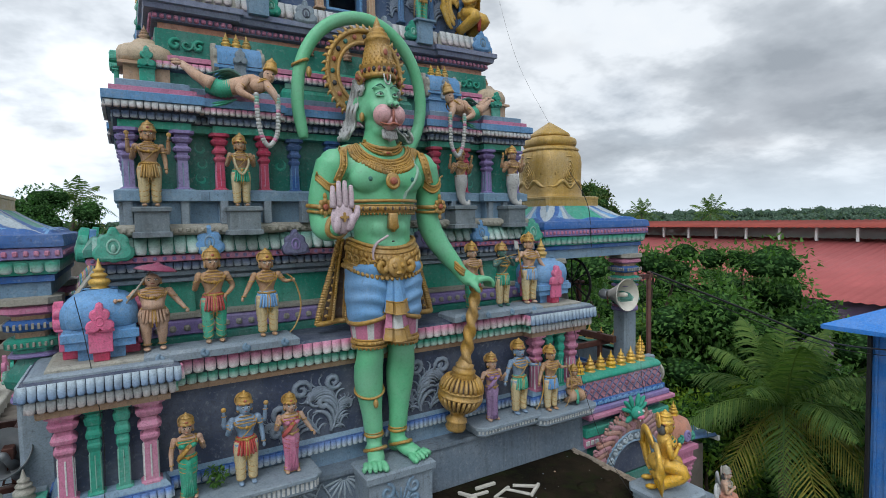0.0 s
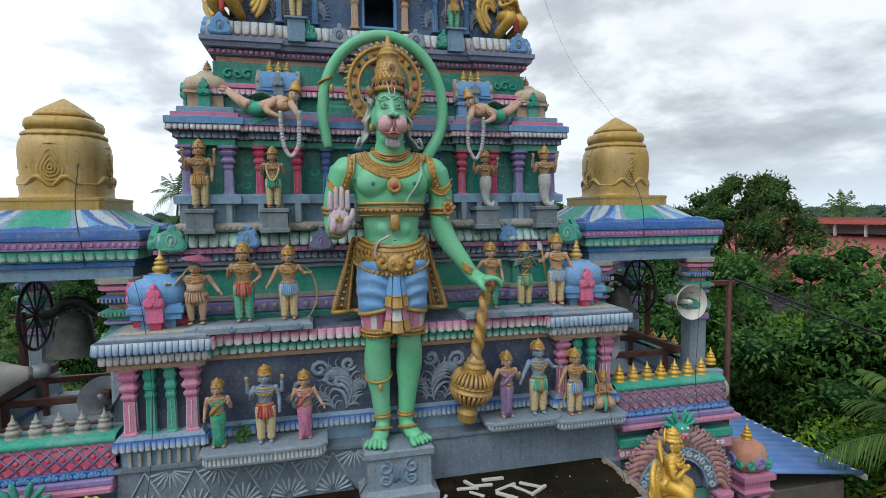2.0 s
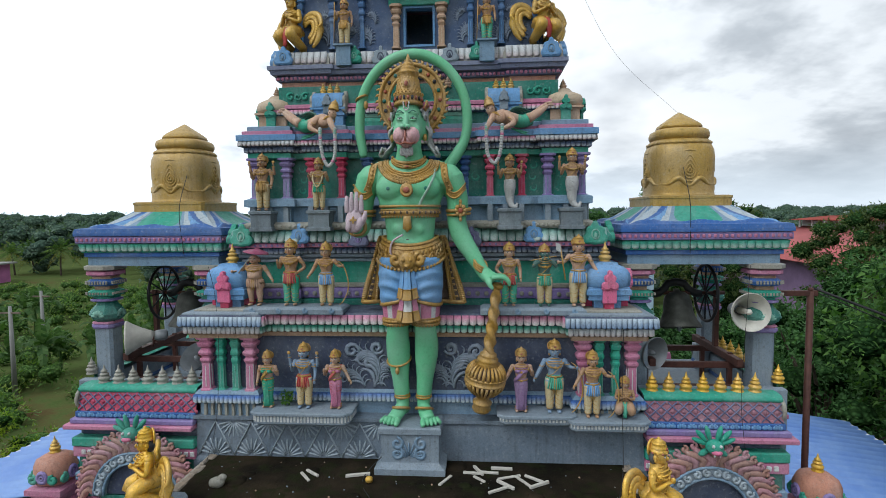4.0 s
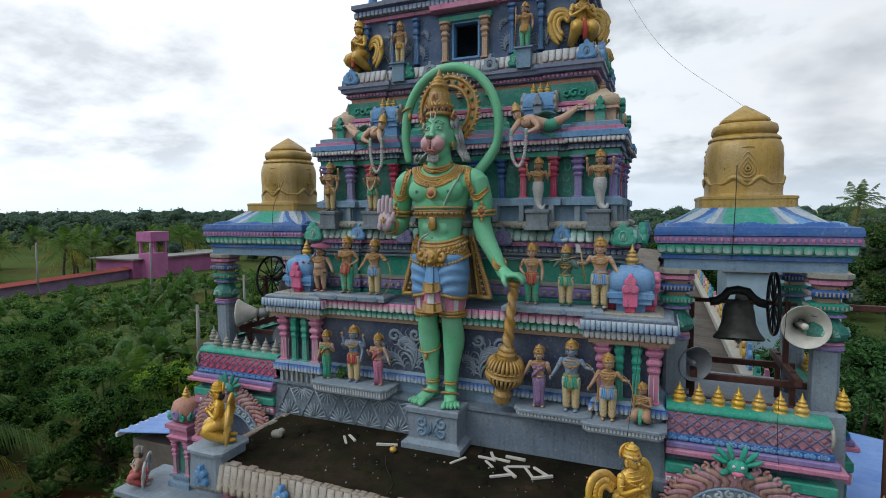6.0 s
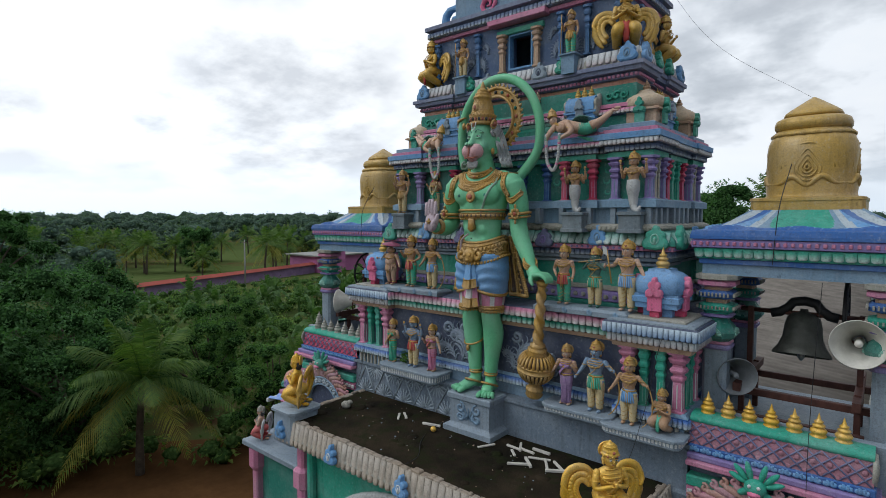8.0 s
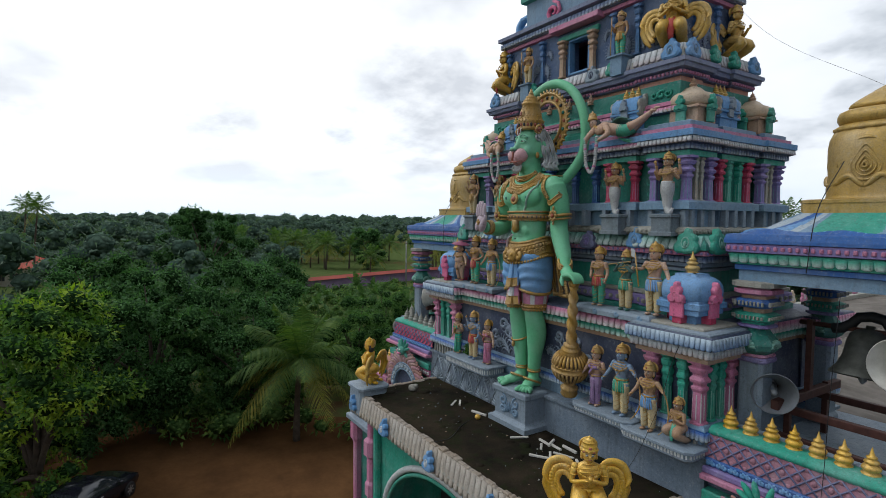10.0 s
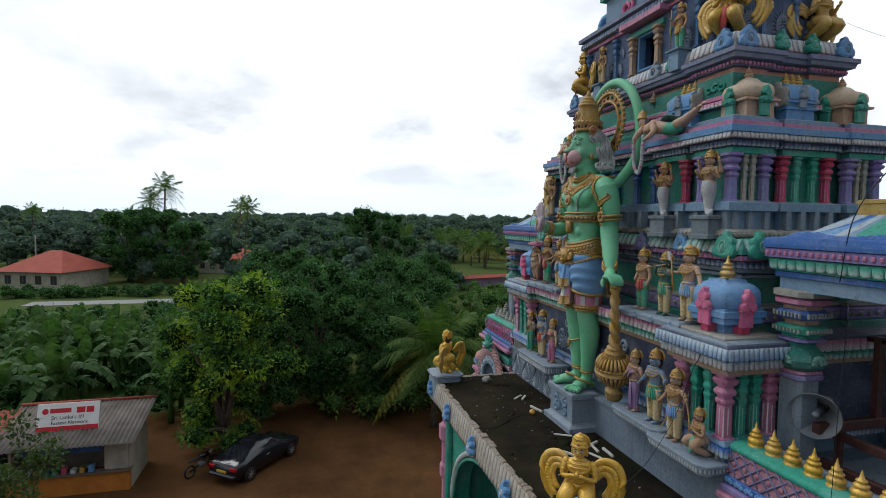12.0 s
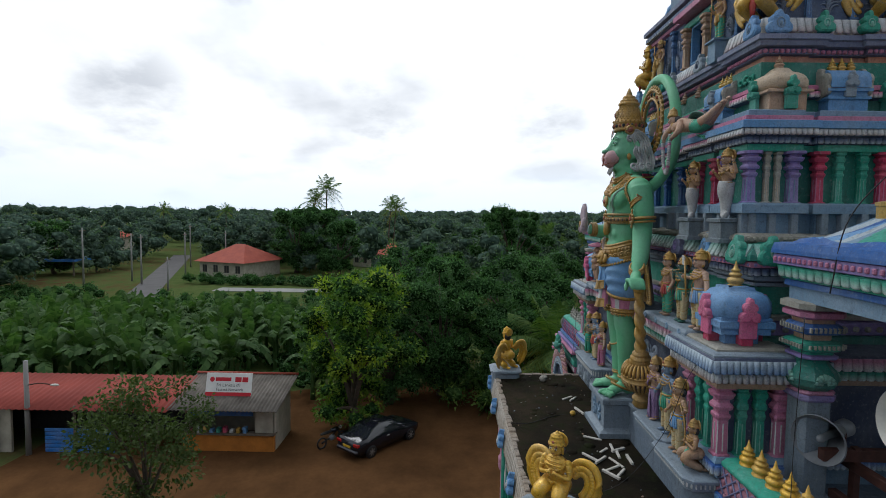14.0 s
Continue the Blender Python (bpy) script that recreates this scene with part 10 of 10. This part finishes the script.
def leaf_cloud(rng, centres, radii, count, size, mat, droop=0.3, long=1.8, core=0.0, tri=False, inside=None, cut=(6, 4), rough=(0.62, 1.12)):
    """Many small folded leaves gathered in clumps; core: a solid ball with the crown's inner shade painted on, as a
    share of the clump.
    """
    s = Shape().use(mat, False)
    k = rng.choice(len(centres), count, p=radii ** 2 / (radii ** 2).sum())
    d = rng.normal(size=(count, 3))
    d /= np.linalg.norm(d, axis=1, keepdims=True)
    low = max(0.3, core * 0.85)
    rr = radii[k] * (low + (1.0 - low) * rng.uniform(0, 1, count) ** (1.5 if core else 0.7))
    p = centres[k] + d * rr[:, None] * np.array((1, 1, 0.72))
    ax = d + rng.normal(size=(count, 3)) * 0.6
    ax[:, 2] -= droop
    ax /= np.linalg.norm(ax, axis=1, keepdims=True)
    up = rng.normal(size=(count, 3)) * 0.5 + np.array((0, 0, 1.0))
    side = np.cross(ax, up)
    side /= np.linalg.norm(side, axis=1, keepdims=True) + 1e-9
    L = size * rng.uniform(0.6, 1.3, count)[:, None]
    w = L / long * 0.5
    b = p + ax * L
    m = p + ax * L * 0.5 + np.cross(side, ax) * L * 0.10
    if tri:
        v = np.stack([p - side * w, b, p + side * w], 1).reshape(-1, 3)
        s.f = [(3 * i, 3 * i + 1, 3 * i + 2) for i in range(count)]
    else:
        v = np.stack([p, m - side * w, b, m + side * w], 1).reshape(-1, 3)
        s.f = [(4 * i, 4 * i + 1, 4 * i + 2, 4 * i + 3) for i in range(count)]
    s.v = [tuple(q) for q in v.tolist()]
    s.mi, s.sm = [0] * count, [False] * count
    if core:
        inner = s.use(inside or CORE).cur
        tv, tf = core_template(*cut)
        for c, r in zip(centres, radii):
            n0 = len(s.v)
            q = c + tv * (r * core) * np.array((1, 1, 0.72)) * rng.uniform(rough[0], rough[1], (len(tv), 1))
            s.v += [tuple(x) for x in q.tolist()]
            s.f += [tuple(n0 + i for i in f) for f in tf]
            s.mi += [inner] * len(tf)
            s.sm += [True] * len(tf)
    return s


def tree_meshes(seed, h, r, mat, count, size, trunk=0.25, low=0.28, clumps=26, small=(0.20, 0.40), core=0.62):
    rng = np.random.default_rng(seed)
    a = rng.uniform(0, TAU, clumps)
    q = np.sqrt(rng.uniform(0, 1, clumps))
    z = rng.uniform(0, 1, clumps)
    k = np.sqrt(np.clip(1 - (2 * z - 1) ** 2 * 0.8, 0.1, 1))
    c = np.stack([r * 0.80 * q * k * np.cos(a), r * 0.80 * q * k * np.sin(a), h * (low + (0.90 - low) * z)], 1)
    rad = r * rng.uniform(small[0], small[1], clumps)
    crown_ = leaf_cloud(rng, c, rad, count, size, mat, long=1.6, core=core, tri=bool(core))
    s = Shape().use(BARK, True)
    fork = h * (low + 0.05)
    limb(s, [(0, 0, -0.1), (0.06 * r, 0.03 * r, fork * 0.5), (0, 0, fork)], [trunk * 1.3, trunk, trunk * 0.8], 9, 4)
    for i in range(0, clumps, 3):
        e = Vector(c[i])
        limb(s, [(0, 0, fork * 0.85), (e.x * 0.4, e.y * 0.4, fork + (e.z - fork) * 0.55), e[:]], [trunk * 0.55, trunk * 0.32, trunk * 0.08], 7, 3)
    return s.mesh("trunk"), crown_.mesh("crown")


def tree(meshes, x, y, k, turn, label, category="tree", group="trees"):
    t = holder("tree", (x, y, 0), label, category, group)
    t.rotation_euler, t.scale = (0, 0, radians(turn)), (k, k, k)
    part("trunk", meshes[0], t)
    part("crown", meshes[1], t)
    return t


LEAF_O = foliage("olive_leaves", (0.0459, 0.0783, 0.0243), (0.1013, 0.1418, 0.0459))
T_DARK = [tree_meshes(11 + i, 9.5, 4.6, LEAF_D, 13500, 0.175, 0.28, 0.12, 52, (0.16, 0.32)) for i in range(2)]
T_MID = [tree_meshes(21 + i, 8.0, 3.8, LEAF_M, 14000, 0.145, 0.24, 0.12, 50, (0.16, 0.32)) for i in range(2)]
T_BRIGHT = [tree_meshes(31, 8.0, 3.2, LEAF_Y, 13000, 0.16, 0.22, 0.10, 54, (0.15, 0.32))]
T_BUSH = [tree_meshes(41, 5.0, 1.9, LEAF_O, 6000, 0.12, 0.09, 0.3, 30, (0.18, 0.36), 0.0)]
T_FAR = [tree_meshes(51, 9.5, 4.6, LEAF_D, 5200, 0.30, 0.28, 0.12, 46, (0.16, 0.34), 0.8), tree_meshes(52, 8.5, 4.2, LEAF_M, 5200, 0.28, 0.26, 0.12, 44, (0.16, 0.34), 0.8)]
T_TALL = [tree_meshes(55, 14.5, 6.5, LEAF_O, 15000, 0.26, 0.34, 0.22, 80, (0.10, 0.22), 0.75), tree_meshes(56, 13.0, 7.2, LEAF_D, 15000, 0.26, 0.34, 0.18, 80, (0.10, 0.22), 0.75)]
rng = np.random.default_rng(5)
near = ((T_BRIGHT[0], -20.4, -7.6, 1.18, 0, "leafy tree with bright yellow-green new leaves"),
        (T_DARK[0], -26.5, -3.0, 1.0, 20, "dense dark mango tree at the yard's edge"),
        (T_DARK[1], -24.6, -6.2, 0.90, 120, "dense dark mango tree at the yard's edge"),
        (T_DARK[1], -30.0, 2.5, 1.0, 200, "dense dark mango tree in the grove"),
        (T_DARK[0], -25.0, 1.8, 0.82, 300, "dense dark mango tree at the yard's edge"),
        (T_DARK[0], -34.0, -5.0, 1.05, 75, "dense dark mango tree in the grove"),
        (T_DARK[1], -38.0, 6.0, 0.95, 15, "dense dark mango tree in the grove"),
        (T_MID[0], -19.5, 9.0, 0.72, 40, "leafy green tree beside the temple wall"),
        (T_BRIGHT[0], -17.0, 10.5, 0.70, 140, "leafy tree with bright new leaves"),
        (T_MID[1], -27.0, 9.0, 0.85, 90, "leafy green tree in the field"),
        (T_MID[0], -33.0, 14.0, 0.8, 250, "leafy green tree in the field"),
        (T_BUSH[0], -9.6, -12.6, 1.3, 0, "thin airy tree with small green leaves in the yard"),
        (T_BUSH[0], -8.6, -9.6, 0.55, 90, "small green sapling in the yard"),
        (T_MID[0], 15.5, 9.5, 1.42, 10, "broad mango tree beside the side hall"),
        (T_MID[1], 19.5, 7.0, 1.36, 110, "broad mango tree beside the side hall"),
        (T_BRIGHT[0], 15.5, 8.0, 1.08, 60, "mango tree with bright new leaves"),
        (T_MID[1], 15.3, 7.9, 0.95, 70, "broad mango tree before the red hall"),
        (T_BRIGHT[0], 12.3, 4.7, 0.85, 170, "mango tree with bright new leaves"),
        (T_DARK[0], 20.2, 8.7, 1.0, 220, "dark mango tree before the red hall"),
        (T_MID[0], 24.0, 13.0, 1.2, 200, "broad mango tree in the garden"),
        (T_DARK[1], 8.5, 14.5, 0.85, 80, "dark mango tree behind the side hall"),
        (T_DARK[0], -8.8, 15.0, 0.85, 30, "dark mango tree behind the side hall"),
        (T_DARK[0], 13.5, 14.0, 0.95, 0, "dark mango tree behind the side hall"),
        (T_DARK[1], 19.0, 18.0, 1.05, 45, "dark mango tree in the garden"),
        (T_TALL[0], 30.0, 36.0, 0.88, 30, "tall spreading tree rising above the tree line"),
        (T_TALL[0], 34.0, 32.0, 1.08, 130, "tall spreading tree rising above the tree line"),
        (T_TALL[0], 22.0, 44.0, 0.96, 240, "tall spreading tree behind the halls"),
        (T_TALL[1], 14.0, 52.0, 0.96, 0, "tall spreading tree behind the halls"),
        (T_TALL[1], 6.0, 60.0, 0.96, 90, "tall spreading tree behind the halls"),
        (T_TALL[1], -9.0, 57.0, 1.22, 60, "tall spreading tree behind the halls"),
        (T_TALL[1], -24.0, 50.0, 0.92, 160, "tall spreading tree behind the halls"),
        (T_TALL[1], -72.0, 6.5, 1.07, 0, "tall spreading tree above the woods"),
        (T_MID[1], -96.0, -33.0, 1.4, 0, "leafy tree before the houses"),
        (T_DARK[0], -104.0, -32.0, 1.5, 50, "dark tree before the houses"),
        (T_DARK[1], -92.0, -24.0, 1.2, 100, "dark tree before the houses"))
for m, x, y, k, a, lab in near:
    tree(T_FAR[0] if math.hypot(x, y) > 80 else m, x, y, k, a, lab)
def open_field(x, y):
    """The low field between the temple and the pink house."""
    return 134 < math.degrees(math.atan2(y + 6, x - 3)) < 168 and math.hypot(x, y) < 116


for i in range(46):
    a = rng.uniform(0, TAU)
    d = rng.uniform(48, 120)
    x, y = d * math.cos(a), d * math.sin(a)
    if (-132 < x < -50 and -72 < y < -18) or (-95 < x < -20 and 8 < y < 90) or (28 < x < 60):
        continue
    if open_field(x, y):
        continue
    tree(T_FAR[i % 2], x, y, rng.uniform(0.85, 1.12), rng.uniform(0, 360), "leafy tree in the surrounding groves", "tree", "grove trees")


def frond(s, base, az, el, L, mat, n=9, leaf=0.62, sag=1.0, m=24):
    """A feathered palm frond: curved rib with drooping leaflets on both sides."""
    d = Vector((math.cos(az), math.sin(az), 0))
    pts = []
    for i in range(n + 1):
        t = i / n
        pts.append(Vector(base) + d * (L * t * math.cos(el) * (1 - 0.10 * t)) + Vector((0, 0, L * (t * math.sin(el) - sag * 0.62 * t * t))))
    s.use(mat, True).tube(pts, [0.035 * (1 - 0.85 * i / n) for i in range(n + 1)], 5)
    sd = Vector((-d.y, d.x, 0))
    s.use(mat, False)
    for j in range(2, m + 1):
        t = j / m
        f = t * n
        i = min(int(f), n - 1)
        p = pts[i].lerp(pts[i + 1], f - i)
        along = (pts[i + 1] - pts[i]).normalized()
        ll = L * 0.27 * math.sin(math.pi * (0.16 + 0.80 * t)) * leaf / 0.62
        for q in (-1, 1):
            tip = p + sd * (q * ll * 0.72) + along * (ll * 0.55) + Vector((0, 0, -ll * (0.35 + 0.35 * random.random())))
            mid = (p + tip) / 2 + Vector((0, 0, ll * 0.10))
            w = along * (0.028 * L / 3 * (24 / m) ** 0.7)
            s.add([(p - w)[:], (mid - w * 1.2)[:], tip[:], (mid + w * 1.2)[:], (p + w)[:]], [(0, 1, 2, 3, 4)], False)


def palm_meshes(seed, h, L, nf=20, old=3, lean=0.5, m=24):
    random.seed(seed)
    s = Shape().use(BARK, True)
    top = Vector((lean, lean * 0.4, h))
    limb(s, [(0, 0, -0.1), (lean * 0.3, lean * 0.1, h * 0.5), top[:]], [0.20, 0.15, 0.13], 9, 5)
    c = Shape()
    for k in range(nf):
        az = k * 2.399
        el = radians(82 - 100 * (k / nf) ** 0.9)
        frond(c, top[:], az, el, L * random.uniform(0.85, 1.1), LEAF_PY if k >= nf - old else LEAF_P, sag=0.45 + 0.75 * k / nf, m=m)
    return s.mesh("trunk"), c.mesh("crown")


P_NEAR = palm_meshes(3, 4.4, 4.4, 26, 6, 0.3, 46)
P_NEAR2 = palm_meshes(8, 6.6, 3.3, 26, 6, 0.2, 46)
P_FIELD = palm_meshes(4, 5.0, 4.2, 20, 3, 0.4, 15)
P_TALL = palm_meshes(5, 13.5, 4.2, 20, 2, 1.2, 15)


def palm(meshes, x, y, k, turn, label, group="palms"):
    t = holder("coconut_palm", (x, y, 0), label, "palm", group)
    t.rotation_euler, t.scale = (0, 0, radians(turn)), (k, k, k)
    part("trunk", meshes[0], t)
    part("crown", meshes[1], t)


palm(P_NEAR, -21.4, 3.2, 1.0, 0, "coconut palm with yellowing lower fronds by the yard")
palm(P_NEAR, -22.0, 12.0, 0.7, 80, "young coconut palm among shrubs")
palm(P_NEAR2, 12.2, 2.3, 1.0, 30, "coconut palm with yellowing lower fronds before the dark garden")
palm(P_NEAR, 21.0, 2.0, 1.0, 200, "coconut palm in the dark garden")
for x, y, k, a in ((-116, -32, 1.25, 0), (-113, -35, 1.05, 60), (-120, -18, 1.0, 130), (-104, -15, 0.95, 20), (-19, 70, 1.1, 40), (-30, 74, 0.93, 100), (-8, 66, 1.05, 10), (23, 70, 0.93, 290),
                   (48, 44, 0.86, 40), (12, 75, 1.1, 90), (60, 35, 0.86, 10), (-150, -70, 0.88, 0), (-160, -95, 0.9, 50), (56, 60, 0.88, 3), (70, 52, 0.88, 77)):
    palm(P_TALL, x, y, k, a, "tall coconut palm rising above the tree line", "tall palms")

for i in range(66):
    x, y = -58 - 80 * rng.uniform(), 20 + 92 * rng.uniform()
    if open_field(x, y):
        x, y = x * 1.5, y * 1.5
    palm(P_FIELD, x, y, rng.uniform(0.9, 1.35), rng.uniform(0, 360), "coconut palm with arching fronds in the plantation", "plantation palms")


def banana_meshes(seed):
    random.seed(seed)
    s = Shape().use(LEAF_B, True)
    limb(s, [(0, 0, -0.1), (0.03, 0, 1.2), (0, 0, 2.4)], [0.16, 0.13, 0.08], 9, 3)
    c = Shape().use(LEAF_B, False)
    for k in range(9):
        az, el = k * 2.4 + random.uniform(-0.3, 0.3), radians(84 - 6.5 * k)
        L = random.uniform(2.3, 3.1)
        d = Vector((math.cos(az), math.sin(az), 0))
        sd = Vector((-d.y, d.x, 0))
        mid = []
        for i in range(11):
            t = i / 10
            mid.append(Vector((0, 0, 2.3)) + d * (L * t * math.cos(el)) + Vector((0, 0, L * (t * math.sin(el) - (0.16 + 0.055 * k) * t * t * (0.6 + 0.8 * t)))))
        # torn blades on both sides of the rib, each hanging a little differently
        for q in (-1, 1):
            for i in range(1, 10):
                w = 0.34 * math.sin(math.pi * min(1, 0.12 + 0.84 * i / 10)) ** 0.6
                e = sd * (q * w) + (mid[i + 1] - mid[i]) * random.uniform(0.1, 0.5) + Vector((0, 0, -w * random.uniform(0.15, 0.75)))
                gap = random.choice((0.0, 0.0, 0.25))
                c.add([mid[i][:], mid[i + 1][:], (mid[i + 1] + e * 0.98 - (mid[i + 1] - mid[i]) * gap)[:], (mid[i] + e)[:]], [(0, 1, 2, 3)], False)
    return s.mesh("trunk"), c.mesh("crown")


BAN = [banana_meshes(50 + i) for i in range(3)]
for i in range(165):
    x, y = rng.uniform(-45, -23), rng.uniform(-46, -11)
    if x > -25 and y > -17 and y < -9:
        continue
    t = holder("banana_plant", (x, y, 0), "banana plant with broad arching green leaves", "banana plant", "banana grove")
    k = rng.uniform(0.95, 1.30) if x > -36 else rng.uniform(0.8, 1.0)
    t.rotation_euler, t.scale = (0, 0, rng.uniform(0, TAU)), (k, k, k)
    part("stem", BAN[i % 3][0], t)
    part("leaf_crown", BAN[i % 3][1], t)
for i in range(60):
    x, y = rng.uniform(-62, -26), rng.uniform(14, 52)
    t = holder("banana_plant", (x, y, 0), "banana plant with broad arching green leaves", "banana plant", "field bananas")
    k = rng.uniform(0.7, 1.15)
    t.rotation_euler, t.scale = (0, 0, rng.uniform(0, TAU)), (k, k, k)
    part("stem", BAN[i % 3][0], t)
    part("leaf_crown", BAN[i % 3][1], t)

# shrubs and undergrowth
n = 900
c = np.stack([rng.uniform(-75, -13, n), rng.uniform(-4, 75, n), rng.uniform(0.3, 1.3, n)], 1)
c = c[(c[:, 0] < -19) | (c[:, 1] > 7)]
c = c[~((c[:, 0] > -64) & (c[:, 1] > 14) & (c[:, 1] < 60) & (rng.uniform(0, 1, len(c)) < 0.2))]
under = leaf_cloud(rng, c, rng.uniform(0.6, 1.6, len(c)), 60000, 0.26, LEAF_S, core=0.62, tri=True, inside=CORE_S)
thing("undergrowth", under, (0, 0, 0), "rough green shrubs and weeds in the fields", "shrubs", kind="stuff")
n = 620
c = np.concatenate([np.stack([rng.uniform(11.5, 36, 460), rng.uniform(3.5, 45, 460), rng.uniform(0.3, 3.0, 460)], 1),
                    np.stack([rng.uniform(5.6, 11.5, 80), rng.uniform(10.5, 30, 80), rng.uniform(0.3, 3.6, 80)], 1),
                    np.stack([rng.uniform(-11.5, -5.6, 80), rng.uniform(10.5, 30, 80), rng.uniform(0.3, 3.6, 80)], 1)])
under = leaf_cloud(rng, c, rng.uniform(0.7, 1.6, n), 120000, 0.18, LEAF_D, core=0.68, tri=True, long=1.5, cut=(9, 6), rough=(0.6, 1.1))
thing("undergrowth", under, (0, 0, 0), "dark shrubs in the garden beside the temple", "shrubs", kind="stuff")
n = 900
c = np.stack([rng.uniform(-66, -22, n), rng.uniform(-64, -6, n), rng.uniform(0.3, 1.2, n)], 1)
c = c[~((c[:, 0] < -62) & (c[:, 0] > -79) & (c[:, 1] > -41) & (c[:, 1] < -23)) & ~((c[:, 0] < -55) & (np.abs(c[:, 1] + 44 + 0.42 * (-c[:, 0] - 60)) < 4))]
c = c[(c[:, 0] < -25) | (c[:, 1] < -17)]
under = leaf_cloud(rng, c, rng.uniform(0.5, 1.3, len(c)), 50000, 0.26, LEAF_D, core=0.7, tri=True)
thing("undergrowth", under, (0, 0, 0), "dark undergrowth below the banana grove", "shrubs", kind="stuff")
c = np.stack([rng.uniform(-80, -76.5, 110), rng.uniform(-46, -12, 110), rng.uniform(0.3, 1.1, 110)], 1)
thing("hedge", leaf_cloud(rng, c, rng.uniform(0.6, 1.2, 110), 12000, 0.26, LEAF_D, core=0.7, tri=True), (0, 0, 0), "dark green hedge between the lot and the houses", "hedge", kind="stuff")

# woods: a near belt, then on out to the horizon
def woods_of(n, d0, d1, power, h0, h1, quads, size, clump, label, seed, core, layers, cut):
    g = np.random.default_rng(seed)
    # thick where the walk looks, thin behind it
    a = np.where(g.uniform(0, 1, n) < 0.9, g.uniform(radians(5), radians(236), n), g.uniform(radians(236), radians(365), n))
    d = d0 + (d1 - d0) * g.uniform(0, 1, n) ** power
    x, y = d * np.cos(a), d * np.sin(a)
    field = (x < -22) & (x > -170) & (y > 8 + 0.15 * -x) & (y < 40 - 0.75 * x)
    houses = ((x < -52) & (x > -90) & (y < -18) & (y > -64)) | ((x < -88) & (x > -128) & (np.abs(y + 55 + 0.40 * (-x - 88)) < 6)) | (np.hypot(x + 91, y + 42) < 10) | (np.hypot(x + 112, y + 18.5) < 9) | ((x > -112) & (x < -66) & (np.abs(y + 3.2 - 0.128 * (x - 7.4)) < 4.5)) | (np.hypot(x + 148, y + 105) < 13)
    grove = (x < -16) & (x > -60) & (y < -9) & (y > -46)
    halls = (np.abs(x) < 13) & (y > 0) & (y < 58)
    red = (x > 28) & (x < 58) & (y > -45) & (y < 85)
    front = (x > -24) & (y < 4)
    keep = ~(field & (g.uniform(0, 1, n) > np.clip((np.hypot(x, y) - 90) / 120, 0.0, 0.4))) & ~houses & ~grove & ~halls & ~red & ~(front & (d < 70))
    x, y, d = x[keep], y[keep], d[keep]
    n = len(x)
    hh = g.uniform(h0, h1, n)
    c = np.concatenate([np.stack([x + g.normal(size=n) * clump * 0.7, y + g.normal(size=n) * clump * 0.7, hh * z], 1) for z in layers])
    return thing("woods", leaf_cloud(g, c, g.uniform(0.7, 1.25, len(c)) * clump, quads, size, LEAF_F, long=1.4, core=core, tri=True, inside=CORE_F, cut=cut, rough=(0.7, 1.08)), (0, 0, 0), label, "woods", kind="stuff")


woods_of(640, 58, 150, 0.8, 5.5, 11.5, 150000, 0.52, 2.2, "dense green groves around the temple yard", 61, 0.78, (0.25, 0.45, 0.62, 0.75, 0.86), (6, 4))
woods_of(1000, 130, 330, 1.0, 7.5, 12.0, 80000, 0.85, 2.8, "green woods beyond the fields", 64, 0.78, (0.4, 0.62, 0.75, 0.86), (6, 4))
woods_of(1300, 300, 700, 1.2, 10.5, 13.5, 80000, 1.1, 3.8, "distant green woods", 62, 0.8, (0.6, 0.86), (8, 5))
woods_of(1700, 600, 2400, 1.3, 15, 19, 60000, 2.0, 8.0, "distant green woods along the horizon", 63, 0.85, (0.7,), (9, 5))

# a weed rooted on a statue ledge
wd = leaf_cloud(np.random.default_rng(9), np.array([(0.0, 0.0, 0.07), (0.04, 0.0, 0.12), (-0.03, 0.02, 0.15)]), np.array([0.05, 0.05, 0.04]), 110, 0.05, LEAF_M)
thing("weed", wd, (-1.58, 0.13, 9.36), "small green weed growing on the statue ledge", "weed")
